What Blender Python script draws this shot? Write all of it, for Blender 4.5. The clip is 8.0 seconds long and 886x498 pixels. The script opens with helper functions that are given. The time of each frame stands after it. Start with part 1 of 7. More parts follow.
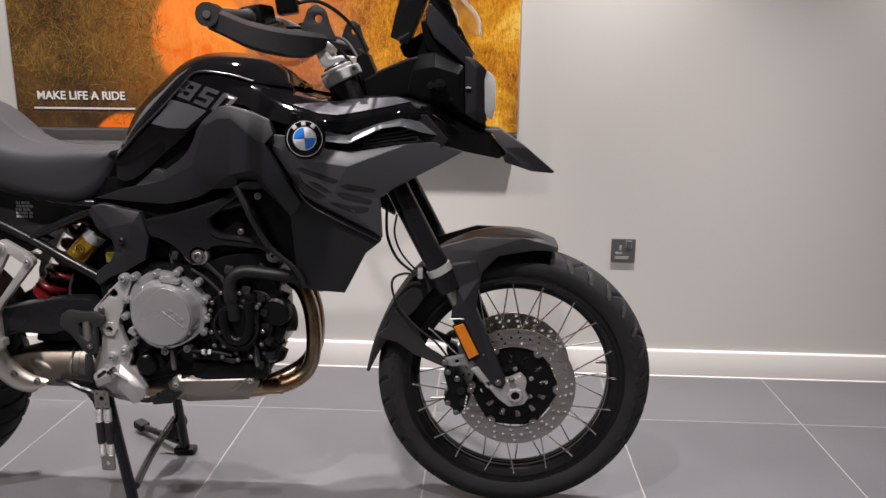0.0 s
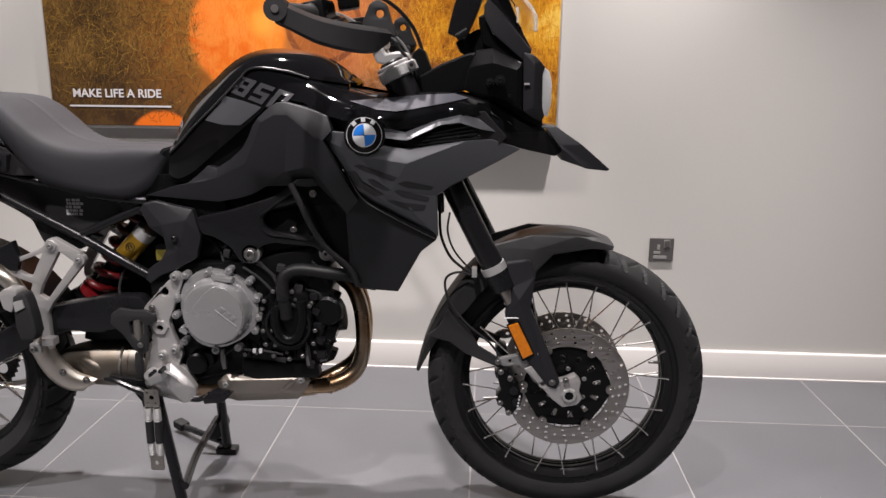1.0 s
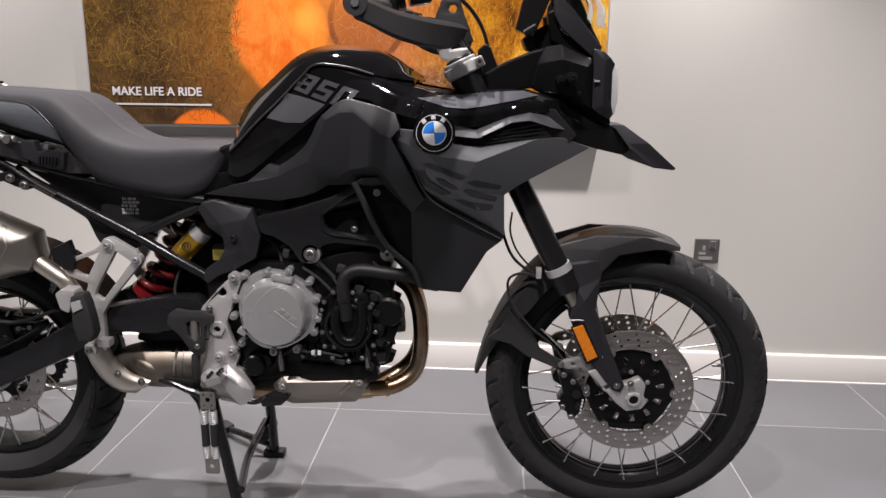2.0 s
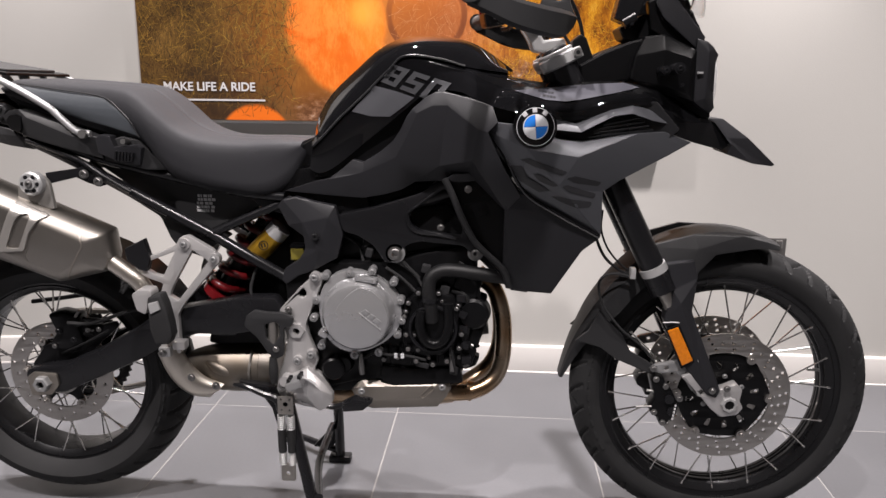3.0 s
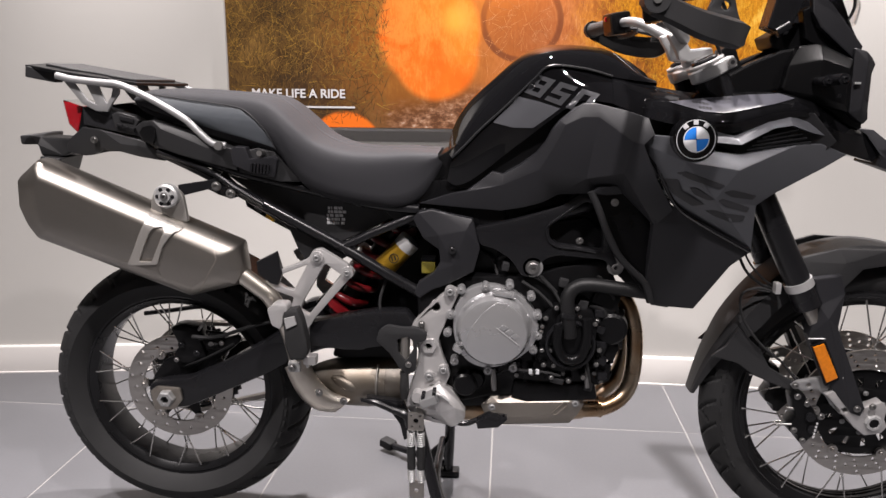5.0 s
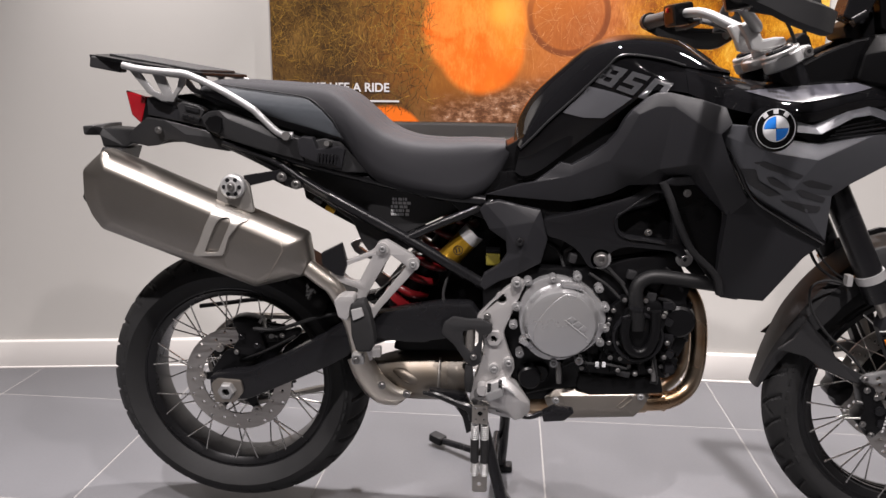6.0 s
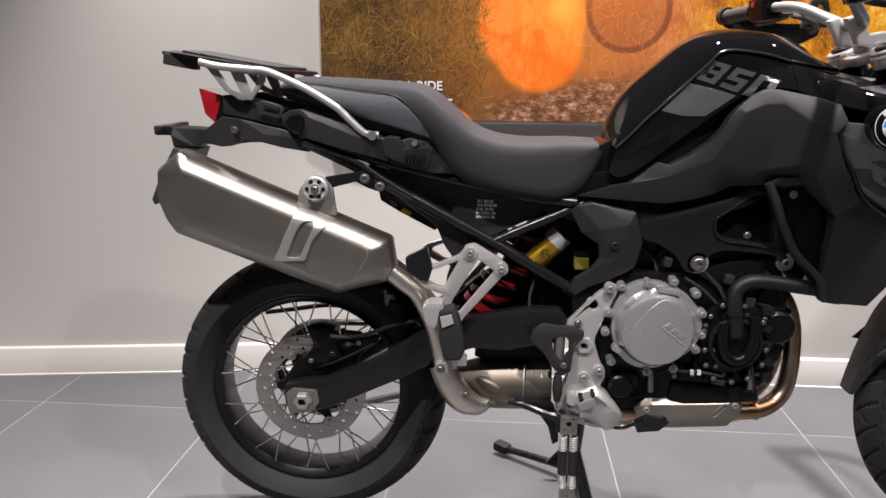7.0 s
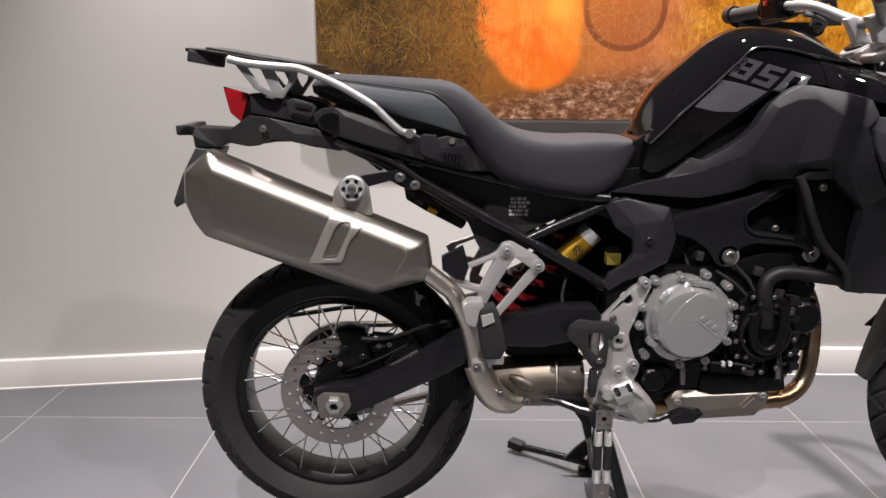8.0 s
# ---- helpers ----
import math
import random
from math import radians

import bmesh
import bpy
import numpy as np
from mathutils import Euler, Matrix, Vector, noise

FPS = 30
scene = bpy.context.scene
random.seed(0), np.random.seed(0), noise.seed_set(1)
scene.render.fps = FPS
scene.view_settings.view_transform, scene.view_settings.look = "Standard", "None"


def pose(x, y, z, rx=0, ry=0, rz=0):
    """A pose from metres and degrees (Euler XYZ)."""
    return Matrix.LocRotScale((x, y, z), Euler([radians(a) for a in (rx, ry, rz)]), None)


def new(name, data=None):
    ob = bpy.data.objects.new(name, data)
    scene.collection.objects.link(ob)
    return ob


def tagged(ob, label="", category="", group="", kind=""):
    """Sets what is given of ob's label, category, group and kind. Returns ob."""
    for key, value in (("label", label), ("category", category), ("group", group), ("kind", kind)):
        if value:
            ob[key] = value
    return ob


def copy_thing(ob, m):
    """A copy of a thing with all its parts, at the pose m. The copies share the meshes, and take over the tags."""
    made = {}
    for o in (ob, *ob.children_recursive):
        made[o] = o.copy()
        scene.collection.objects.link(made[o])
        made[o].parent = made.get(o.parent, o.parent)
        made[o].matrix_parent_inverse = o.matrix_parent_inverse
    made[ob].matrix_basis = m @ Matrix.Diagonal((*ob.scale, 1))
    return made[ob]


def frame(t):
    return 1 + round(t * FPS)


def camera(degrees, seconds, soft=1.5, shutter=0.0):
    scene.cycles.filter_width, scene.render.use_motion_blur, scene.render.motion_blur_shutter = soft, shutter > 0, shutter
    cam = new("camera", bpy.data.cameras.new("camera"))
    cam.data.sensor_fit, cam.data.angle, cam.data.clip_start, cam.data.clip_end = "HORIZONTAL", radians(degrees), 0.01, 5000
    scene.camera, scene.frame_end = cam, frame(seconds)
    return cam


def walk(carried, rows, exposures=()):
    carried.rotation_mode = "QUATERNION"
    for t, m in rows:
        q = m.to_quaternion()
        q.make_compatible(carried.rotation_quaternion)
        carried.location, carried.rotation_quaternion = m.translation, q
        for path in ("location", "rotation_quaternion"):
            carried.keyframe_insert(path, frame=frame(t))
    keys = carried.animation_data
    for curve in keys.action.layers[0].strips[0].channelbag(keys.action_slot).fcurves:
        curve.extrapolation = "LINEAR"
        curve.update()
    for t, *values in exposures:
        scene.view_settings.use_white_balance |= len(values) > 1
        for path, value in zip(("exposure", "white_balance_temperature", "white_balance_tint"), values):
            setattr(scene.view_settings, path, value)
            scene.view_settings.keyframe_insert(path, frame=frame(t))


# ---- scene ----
from mathutils.bvhtree import BVHTree

cam = camera(60.7, 8.0)
METRES, TILT, LEAN, TURN = 1.292, -13.085, -0.492, 2.39
START = (1.484, -1.83, 1.110)
ROWS = [
    (0.0, 0.0, 0.0, 0.0, -0.0, 0.0, 0.0),
    (0.5, -0.0407, 0.0069, -0.0022, 0.15, 0.01, -0.04),
    (1.0, -0.0911, 0.0146, -0.0038, 0.32, 0.03, -0.09),
    (2.5, -0.2662, 0.0636, -0.0052, 0.78, 0.07, -0.27),
    (3.0, -0.3439, 0.0905, -0.0053, 0.95, 0.02, -0.27),
    (3.5, -0.3969, 0.0978, 0.0003, 1.1, 0.03, -0.28),
    (4.0, -0.4611, 0.103, 0.0052, 1.28, 0.04, -0.26),
    (4.5, -0.5166, 0.1113, 0.0185, 1.44, 0.04, -0.28),
    (6.0, -0.6668, 0.1202, 0.0003, 1.93, 0.07, -0.45),
    (6.5, -0.7426, 0.1435, 0.0003, 2.03, 0.06, -0.43),
    (7.0, -0.8208, 0.1666, 0.0073, 1.56, 0.02, -0.26),
    (7.5, -0.8812, 0.1762, 0.0042, -0.05, 0.05, 0.18),
    (8.0, -0.9718, 0.1791, 0.0058, -2.83, 0.01, 0.88),
]
walk(cam, [(t, pose(*START, TILT, LEAN, TURN) @ pose(METRES * x, METRES * y, METRES * z, 90 + pitch, roll, yaw)) for t, x, y, z, yaw, pitch, roll in ROWS],
     [(0, 0.06), (1.0, 0.10), (2.5, 0.25), (3.5, 0.34), (4.5, 0.41), (6.5, 0.35), (8.0, 0.27)])

# ---- light: a closed showroom lit by recessed ceiling spots ----
CEILING = 2.7
WALL = 0.906
# the room stands a little askew to the motorcycle
ROOM = Matrix.Translation((1.484, -1.83, 0)) @ pose(0, 0, 0, 0, 0, -0.83) @ Matrix.Translation((-1.484, 1.83, 0))


def in_room(ob):
    ob.matrix_basis = ROOM @ ob.matrix_basis
    return ob


world = bpy.data.worlds.new("world")
scene.world = world
world.use_nodes = True
world.node_tree.nodes["Background"].inputs[0].default_value = (0.9, 0.95, 1.0, 1)
world.node_tree.nodes["Background"].inputs[1].default_value = 0.05
scene.view_settings.exposure = 0.0
WASHERS = [(x, WALL - 0.48) for x in (-1.95, -0.50, 0.65, 1.90, 3.05)]
FRONT_SPOTS = [(x, -1.30) for x in (-1.9, -0.45, 1.0, 2.45)]
SPOTS = WASHERS + FRONT_SPOTS
# strengths set lamp by lamp to balance the brightness of wall and floor
STRENGTHS = (0.04, 0.60, 1.0, 0.81, 0.50, 1.95, 1.18, 1.0, 0.55)
for k, (sx, sy) in enumerate(SPOTS):
    lamp = bpy.data.lights.new("downlight", "SPOT")
    washer = k < len(WASHERS)
    lamp.energy, lamp.spot_size, lamp.spot_blend, lamp.shadow_soft_size = (500, radians(74), 1.0, 0.03) if washer else (268, radians(120), 0.9, 0.04)
    # narrower cone keeps this lamp off the upper wall and on the floor
    if k == len(WASHERS):
        lamp.spot_size = radians(88)
    lamp.energy *= STRENGTHS[k]
    lamp.color = (1.0, 0.924, 0.915)
    new("downlight", lamp).matrix_world = ROOM @ pose(sx, sy, CEILING - 0.03)


# ---- materials ----
def mat(name, base, rough=0.5, metal=0.0, var=0.15, scale=6.0, bump=0.0, bump_scale=200.0, coat=0.0, rvar=0.1, **more):
    """A surface with a base colour that varies at two scales, uneven gloss and a fine relief."""
    m = bpy.data.materials.new(name)
    m.use_nodes = True
    n, l = m.node_tree.nodes, m.node_tree.links
    p = n["Principled BSDF"]
    co = n.new("ShaderNodeTexCoord")
    big, fine = n.new("ShaderNodeTexNoise"), n.new("ShaderNodeTexNoise")
    big.inputs["Scale"].default_value, big.inputs["Detail"].default_value = scale, 5
    fine.inputs["Scale"].default_value, fine.inputs["Detail"].default_value = bump_scale, 3
    l.new(co.outputs["Object"], big.inputs["Vector"])
    l.new(co.outputs["Object"], fine.inputs["Vector"])
    mix = n.new("ShaderNodeMix")
    mix.data_type, mix.blend_type = "RGBA", "MIX"
    mix.inputs["A"].default_value = (*[c * (1 - var) for c in base], 1)
    mix.inputs["B"].default_value = (*[min(1, c * (1 + var)) for c in base], 1)
    blend = n.new("ShaderNodeMath")
    blend.operation = "MULTIPLY_ADD"
    blend.inputs[1].default_value, blend.inputs[2].default_value = 0.35, 0.0
    l.new(fine.outputs["Fac"], blend.inputs[0])
    add = n.new("ShaderNodeMath")
    add.operation = "MULTIPLY_ADD"
    add.inputs[1].default_value = 0.65
    l.new(big.outputs["Fac"], add.inputs[0])
    l.new(blend.outputs[0], add.inputs[2])
    l.new(add.outputs[0], mix.inputs["Factor"])
    l.new(mix.outputs["Result"], p.inputs["Base Color"])
    rr = n.new("ShaderNodeMapRange")
    rr.inputs["To Min"].default_value, rr.inputs["To Max"].default_value = max(0.02, rough - rvar), min(1, rough + rvar)
    l.new(big.outputs["Fac"], rr.inputs["Value"])
    l.new(rr.outputs["Result"], p.inputs["Roughness"])
    p.inputs["Metallic"].default_value = metal
    p.inputs["Coat Weight"].default_value, p.inputs["Coat Roughness"].default_value = coat, 0.04
    if bump:
        b = n.new("ShaderNodeBump")
        b.inputs["Strength"].default_value, b.inputs["Distance"].default_value = bump, 0.0015
        l.new(fine.outputs["Fac"], b.inputs["Height"])
        l.new(b.outputs["Normal"], p.inputs["Normal"])
    for key, value in more.items():
        p.inputs[key.replace("_", " ")].default_value = value
    return m


def brushed(name, base, rough, stretch, tint=None):
    """Metal with grain drawn out along one axis, and a heat tint where given."""
    m = mat(name, base, rough, 1.0, 0.08, 5.0)
    n, l = m.node_tree.nodes, m.node_tree.links
    p = n["Principled BSDF"]
    co, mp, no = n.new("ShaderNodeTexCoord"), n.new("ShaderNodeMapping"), n.new("ShaderNodeTexNoise")
    mp.inputs["Scale"].default_value = stretch
    no.inputs["Scale"].default_value, no.inputs["Detail"].default_value = 1.0, 4
    l.new(co.outputs["Object"], mp.inputs["Vector"])
    l.new(mp.outputs["Vector"], no.inputs["Vector"])
    b = n.new("ShaderNodeBump")
    b.inputs["Strength"].default_value, b.inputs["Distance"].default_value = 0.12, 0.001
    l.new(no.outputs["Fac"], b.inputs["Height"])
    l.new(b.outputs["Normal"], p.inputs["Normal"])
    if tint:
        big = n.new("ShaderNodeTexNoise")
        big.inputs["Scale"].default_value = 9
        l.new(co.outputs["Object"], big.inputs["Vector"])
        ramp = n.new("ShaderNodeValToRGB")
        ramp.color_ramp.elements[0].position, ramp.color_ramp.elements[0].color = 0.38, (*base, 1)
        ramp.color_ramp.elements[1].position, ramp.color_ramp.elements[1].color = 0.66, (*tint, 1)
        l.new(big.outputs["Fac"], ramp.inputs["Fac"])
        l.new(ramp.outputs["Color"], p.inputs["Base Color"])
    return m


PLASTIC = mat("textured_black_plastic", (0.0135, 0.0135, 0.0145), 0.52, var=0.2, bump=0.12, bump_scale=1100, Specular_IOR_Level=0.36)
PANEL = mat("dark_grey_paint", (0.0132, 0.0132, 0.0153), 0.47, var=0.08, bump=0.08, bump_scale=1200, Specular_IOR_Level=0.26)
GREY = mat("granite_grey_paint", (0.071, 0.073, 0.081), 0.38, 0.4, var=0.08, bump=0.06, bump_scale=1500)
GLOSS = mat("gloss_black_paint", (0.0035, 0.0035, 0.004), 0.03, var=0.1, rvar=0.008, Specular_IOR_Level=0.52)
SATIN = mat("satin_black_metal", (0.0068, 0.0068, 0.0078), 0.27, 0.0, var=0.2, bump=0.05, bump_scale=600, Specular_IOR_Level=0.34)
BLACK = mat("black_cast_metal", (0.0032, 0.0032, 0.0036), 0.30, 0.0, var=0.3, bump=0.08, bump_scale=700, Specular_IOR_Level=0.2)
SOOT = mat("dull_black_plastic", (0.0032, 0.0032, 0.0036), 0.36, var=0.2, bump=0.05, bump_scale=900, Specular_IOR_Level=0.17)
RUBBER = mat("tyre_rubber", (0.0178, 0.0178, 0.0184), 0.60, var=0.5, scale=14, bump=0.25, bump_scale=400, Specular_IOR_Level=0.17)
HOSE = mat("rubber_hose", (0.0060, 0.0060, 0.0065), 0.5, var=0.2, bump=0.06, bump_scale=600, Specular_IOR_Level=0.28)
GRIP = mat("grip_rubber", (0.015, 0.015, 0.015), 0.7, var=0.2, bump=0.5, bump_scale=500)
VINYL = mat("seat_vinyl", (0.0185, 0.0185, 0.0212), 0.72, var=0.12, bump=0.3, bump_scale=1400, Specular_IOR_Level=0.22)
VINYL_GREY = mat("seat_vinyl_grey", (0.060, 0.067, 0.076), 0.55, var=0.10, bump=0.3, bump_scale=1400, Specular_IOR_Level=0.35)
CAST = mat("silver_painted_casting", (0.465, 0.455, 0.452), 0.36, 0.62, var=0.06, bump=0.12, bump_scale=900)
COVER = mat("grey_painted_cover", (0.425, 0.425, 0.432), 0.27, 0.72, var=0.06, bump=0.08, bump_scale=1400)
ALU = mat("silver_aluminium", (0.41, 0.41, 0.41), 0.40, 0.5, var=0.06, bump=0.08, bump_scale=700)
STEEL = brushed("brushed_steel", (0.36, 0.34, 0.315), 0.46, (6, 30, 500))
HEADER = brushed("heat_tinted_steel", (0.45, 0.37, 0.28), 0.30, (40, 40, 40), (0.30, 0.185, 0.10))
CAN = brushed("circumferentially_brushed_steel", (0.262, 0.244, 0.222), 0.42, (420, 12, 12))
CLAMP = mat("satin_clamp_steel", (0.34, 0.325, 0.305), 0.40, 0.7, var=0.06, bump=0.05, bump_scale=900)
GUARD = brushed("satin_steel_guard", (0.55, 0.51, 0.455), 0.36, (20, 60, 120))
MUFFLER = brushed("stained_steel", (0.25, 0.240, 0.226), 0.50, (20, 60, 200), (0.165, 0.140, 0.112))
SHIELD = brushed("bare_steel_sheet", (0.30, 0.275, 0.245), 0.5, (20, 60, 200))
DISC = brushed("brake_disc_steel", (0.42, 0.40, 0.38), 0.38, (60, 60, 60))
FOOT = mat("machined_casting", (0.27, 0.27, 0.272), 0.48, 0.6, var=0.10, bump=0.08, bump_scale=700)
CHROME = mat("zinc_bolt", (0.27, 0.265, 0.26), 0.42, 1.0, var=0.1)
SPRING = mat("red_spring_paint", (0.10, 0.004, 0.006), 0.3, var=0.15, coat=0.5)
GOLD = mat("gold_anodised", (0.50, 0.29, 0.03), 0.32, 0.85, var=0.1)
# wide colour noise paints the reflector's glints into its base colour
AMBER = mat("amber_reflector", (0.50, 0.145, 0.005), 0.12, var=0.5, scale=120, coat=0.6)
RED = mat("red_lamp_lens", (0.24, 0.005, 0.010), 0.12, var=0.2, coat=1.0)
BLUE = mat("enamel_blue", (0.02, 0.16, 0.55), 0.2, coat=1.0)
WHITE = mat("enamel_white", (0.60, 0.61, 0.63), 0.25, coat=0.6)
DECAL = mat("silver_decal", (0.060, 0.060, 0.071), 0.3, 0.0, var=0.05, Specular_IOR_Level=0.2)
DECAL_GREY = mat("grey_decal", (0.062, 0.063, 0.069), 0.12, 0.0, var=0.05, Specular_IOR_Level=0.4)
DIGITS = mat("dull_grey_decal", (0.046, 0.0465, 0.050), 0.12, var=0.05, Specular_IOR_Level=0.4)
# black of small marks, also put where slots, seams and gaps lie in shade
DECAL_AND_SHADE = mat("decal_and_shade_black", (0.010, 0.010, 0.011), 0.30, var=0.1)
SWOOSH = mat("matt_black_decal", (0.020, 0.020, 0.022), 0.40, var=0.1, Specular_IOR_Level=0.3)
MARK = mat("pale_marking", (0.45, 0.45, 0.46), 0.5, var=0.1)
YELLOW_FLUID = mat("amber_fluid_cup", (0.15, 0.125, 0.02), 0.3, var=0.2, coat=0.3)
SCREEN = mat("clear_screen", (0.92, 0.92, 0.93), 0.03, var=0.02, Transmission_Weight=1.0, IOR=1.2)
LENS = mat("clear_lens", (0.50, 0.52, 0.54), 0.10, var=0.10, scale=40, coat=1.0)
WALLPAINT = mat("white_wall_paint", (0.463, 0.451, 0.428), 0.75, var=0.02, scale=1.5, bump=0.15, bump_scale=260)
TRIM = mat("white_gloss_trim", (0.54, 0.52, 0.50), 0.35, var=0.02)
CEIL = mat("dark_ceiling_paint", (0.06, 0.06, 0.06), 0.85, var=0.05)
# grey of the unseen walls, set for the fill light they send back
DIM = mat("unseen_wall_grey", (0.44, 0.425, 0.41), 0.8, var=0.04)
GROUT = mat("pale_grout", (0.19, 0.185, 0.18), 0.85, var=0.1, scale=30)
SOCKET = mat("grey_metal_plate", (0.15, 0.143, 0.138), 0.35, 0.6, var=0.05)
SOCKET_INK = mat("grey_socket_marks", (0.23, 0.225, 0.22), 0.5, var=0.1)


def tile_material():
    m = mat("grey_porcelain_tile", (0.086, 0.087, 0.093), 0.32, var=0.26, scale=2.6, bump=0.06, bump_scale=120, rvar=0.13)
    n, l = m.node_tree.nodes, m.node_tree.links
    p, info, hsv = n["Principled BSDF"], n.new("ShaderNodeObjectInfo"), n.new("ShaderNodeHueSaturation")
    rng = n.new("ShaderNodeMapRange")
    rng.inputs["To Min"].default_value, rng.inputs["To Max"].default_value = 0.93, 1.07
    l.new(info.outputs["Random"], rng.inputs["Value"])
    l.new(rng.outputs["Result"], hsv.inputs["Value"])
    src = p.inputs["Base Color"].links[0].from_socket
    l.new(src, hsv.inputs["Color"])
    l.new(hsv.outputs["Color"], p.inputs["Base Color"])
    return m


TILE = tile_material()


# ---- mesh helpers ----
def part(name, bm, material, parent=None, label="", sharp=32):
    """Links a bmesh (or a mesh) as one object under a thing or a part."""
    boxed = False
    if isinstance(bm, bmesh.types.BMesh):
        boxed = bm.faces.layers.int.get("boxed") is not None
        if bm.faces.layers.int.get("faceted"):
            sharp = 11 if sharp == 32 else sharp
        bmesh.ops.recalc_face_normals(bm, faces=bm.faces)
        me = bpy.data.meshes.new(name)
        bm.to_mesh(me)
        bm.free()
    else:
        me = bm
    me.materials.clear()
    me.materials.append(material)
    me.polygons.foreach_set("use_smooth", [True] * len(me.polygons))
    me.set_sharp_from_angle(angle=radians(sharp))
    if boxed:
        for poly in sorted(me.polygons, key=lambda q: -q.area)[:6]:
            poly.use_smooth = False
    ob = new(name, me)
    ob.parent = parent
    if label:
        tagged(ob, label)
    return ob


def join(*many):
    """Several bmeshes as one."""
    out = bmesh.new()
    for bm in many:
        me = bpy.data.meshes.new("tmp")
        bm.to_mesh(me)
        bm.free()
        out.from_mesh(me)
        bpy.data.meshes.remove(me)
    return out


def moved(bm, m):
    bmesh.ops.transform(bm, matrix=m, verts=bm.verts)
    return bm


def mirrored(bm):
    """The same form on the machine's other side."""
    out = bm.copy()
    for v in out.verts:
        v.co.y = -v.co.y
    bmesh.ops.reverse_faces(out, faces=out.faces)
    return out


def bevel(bm, width, angle=25, seg=2):
    edges = [e for e in bm.edges if len(e.link_faces) == 2 and e.calc_face_angle(0) > radians(angle)]
    if width and edges:
        bmesh.ops.bevel(bm, geom=edges, offset=width, offset_type="OFFSET", segments=seg, profile=0.6, affect="EDGES", clamp_overlap=True)
    return bm


def block(x0, x1, y0, y1, z0, z1, r=0.004, m=None):
    bm = bmesh.new()
    bmesh.ops.create_cube(bm, size=1)
    for v in bm.verts:
        v.co = ((x0 + x1) / 2 + v.co.x * (x1 - x0), (y0 + y1) / 2 + v.co.y * (y1 - y0), (z0 + z1) / 2 + v.co.z * (z1 - z0))
    bevel(bm, r)
    bm.faces.layers.int.new("boxed")
    return moved(bm, m) if m else bm


def smooth_line(pts, n=6, closed=False):
    """A Catmull-Rom line through the points."""
    pts = [Vector(p) for p in pts]
    k, out = len(pts), []
    for i in range(k if closed else k - 1):
        if closed:
            a, b, c, d = (pts[(i + j) % k] for j in (-1, 0, 1, 2))
        else:
            b, c = pts[i], pts[i + 1]
            a = pts[i - 1] if i else b + (b - c)
            d = pts[i + 2] if i + 2 < k else c + (c - b)
        for s in range(n):
            t = s / n
            out.append(0.5 * ((2 * b) + (c - a) * t + (2 * a - 5 * b + 4 * c - d) * t * t + (3 * b - a - 3 * c + d) * t ** 3))
    if not closed:
        out.append(pts[-1])
    return out


def tube(pts, r, n=6, sides=14, closed=False, caps=True, flat=1.0):
    """A round tube along a smooth line; r is a number or one for each point given."""
    line = smooth_line(pts, n, closed) if n > 1 else [Vector(p) for p in pts]
    rs = [r] * len(line) if not hasattr(r, "__len__") else [v.x for v in smooth_line([(q, 0, 0) for q in r], n)] if n > 1 else list(r)
    bm, rings, up = bmesh.new(), [], None
    for i, p in enumerate(line):
        q0 = line[i - 1] if i or closed else p
        q1 = line[(i + 1) % len(line)] if i + 1 < len(line) or closed else p
        d = (q1 - q0).normalized()
        if up is None:
            up = d.orthogonal().normalized()
        up = (up - d * up.dot(d)).normalized()
        side = d.cross(up)
        rings.append([bm.verts.new(p + (up * math.cos(a) * flat + side * math.sin(a)) * rs[i]) for a in (2 * math.pi * j / sides for j in range(sides))])
    for i in range(len(rings) if closed else len(rings) - 1):
        a, b = rings[i], rings[(i + 1) % len(rings)]
        for j in range(sides):
            bm.faces.new((a[j], a[(j + 1) % sides], b[(j + 1) % sides], b[j]))
    if caps and not closed:
        bm.faces.new(rings[0][::-1])
        bm.faces.new(rings[-1])
    return bm


def rod(a, b, r, sides=14, bev=0.0):
    return bevel(tube([a, b], r, 1, sides), bev, 50, 1)


def lathe(profile, centre, axis="y", steps=64, closed=False):
    """A turned form: profile of (radius, along the axis)."""
    bm, rings = bmesh.new(), []
    cx, cy, cz = centre
    for rad, h in profile:
        ring = []
        for j in range(steps):
            a = 2 * math.pi * j / steps
            u, w = rad * math.cos(a), rad * math.sin(a)
            ring.append(bm.verts.new({"y": (cx + u, cy + h, cz + w), "x": (cx + h, cy + u, cz + w), "z": (cx + u, cy + w, cz + h)}[axis]))
        rings.append(ring)
    for i in range(len(rings) if closed else len(rings) - 1):
        a, b = rings[i], rings[(i + 1) % len(rings)]
        for j in range(steps):
            bm.faces.new((a[j], a[(j + 1) % steps], b[(j + 1) % steps], b[j]))
    if not closed:
        for ring in (rings[0], rings[-1]):
            bm.faces.new(ring)
    return bm


def circle(cx, cz, r, n=16):
    return [(cx + r * math.cos(2 * math.pi * j / n), cz + r * math.sin(2 * math.pi * j / n)) for j in range(n)]


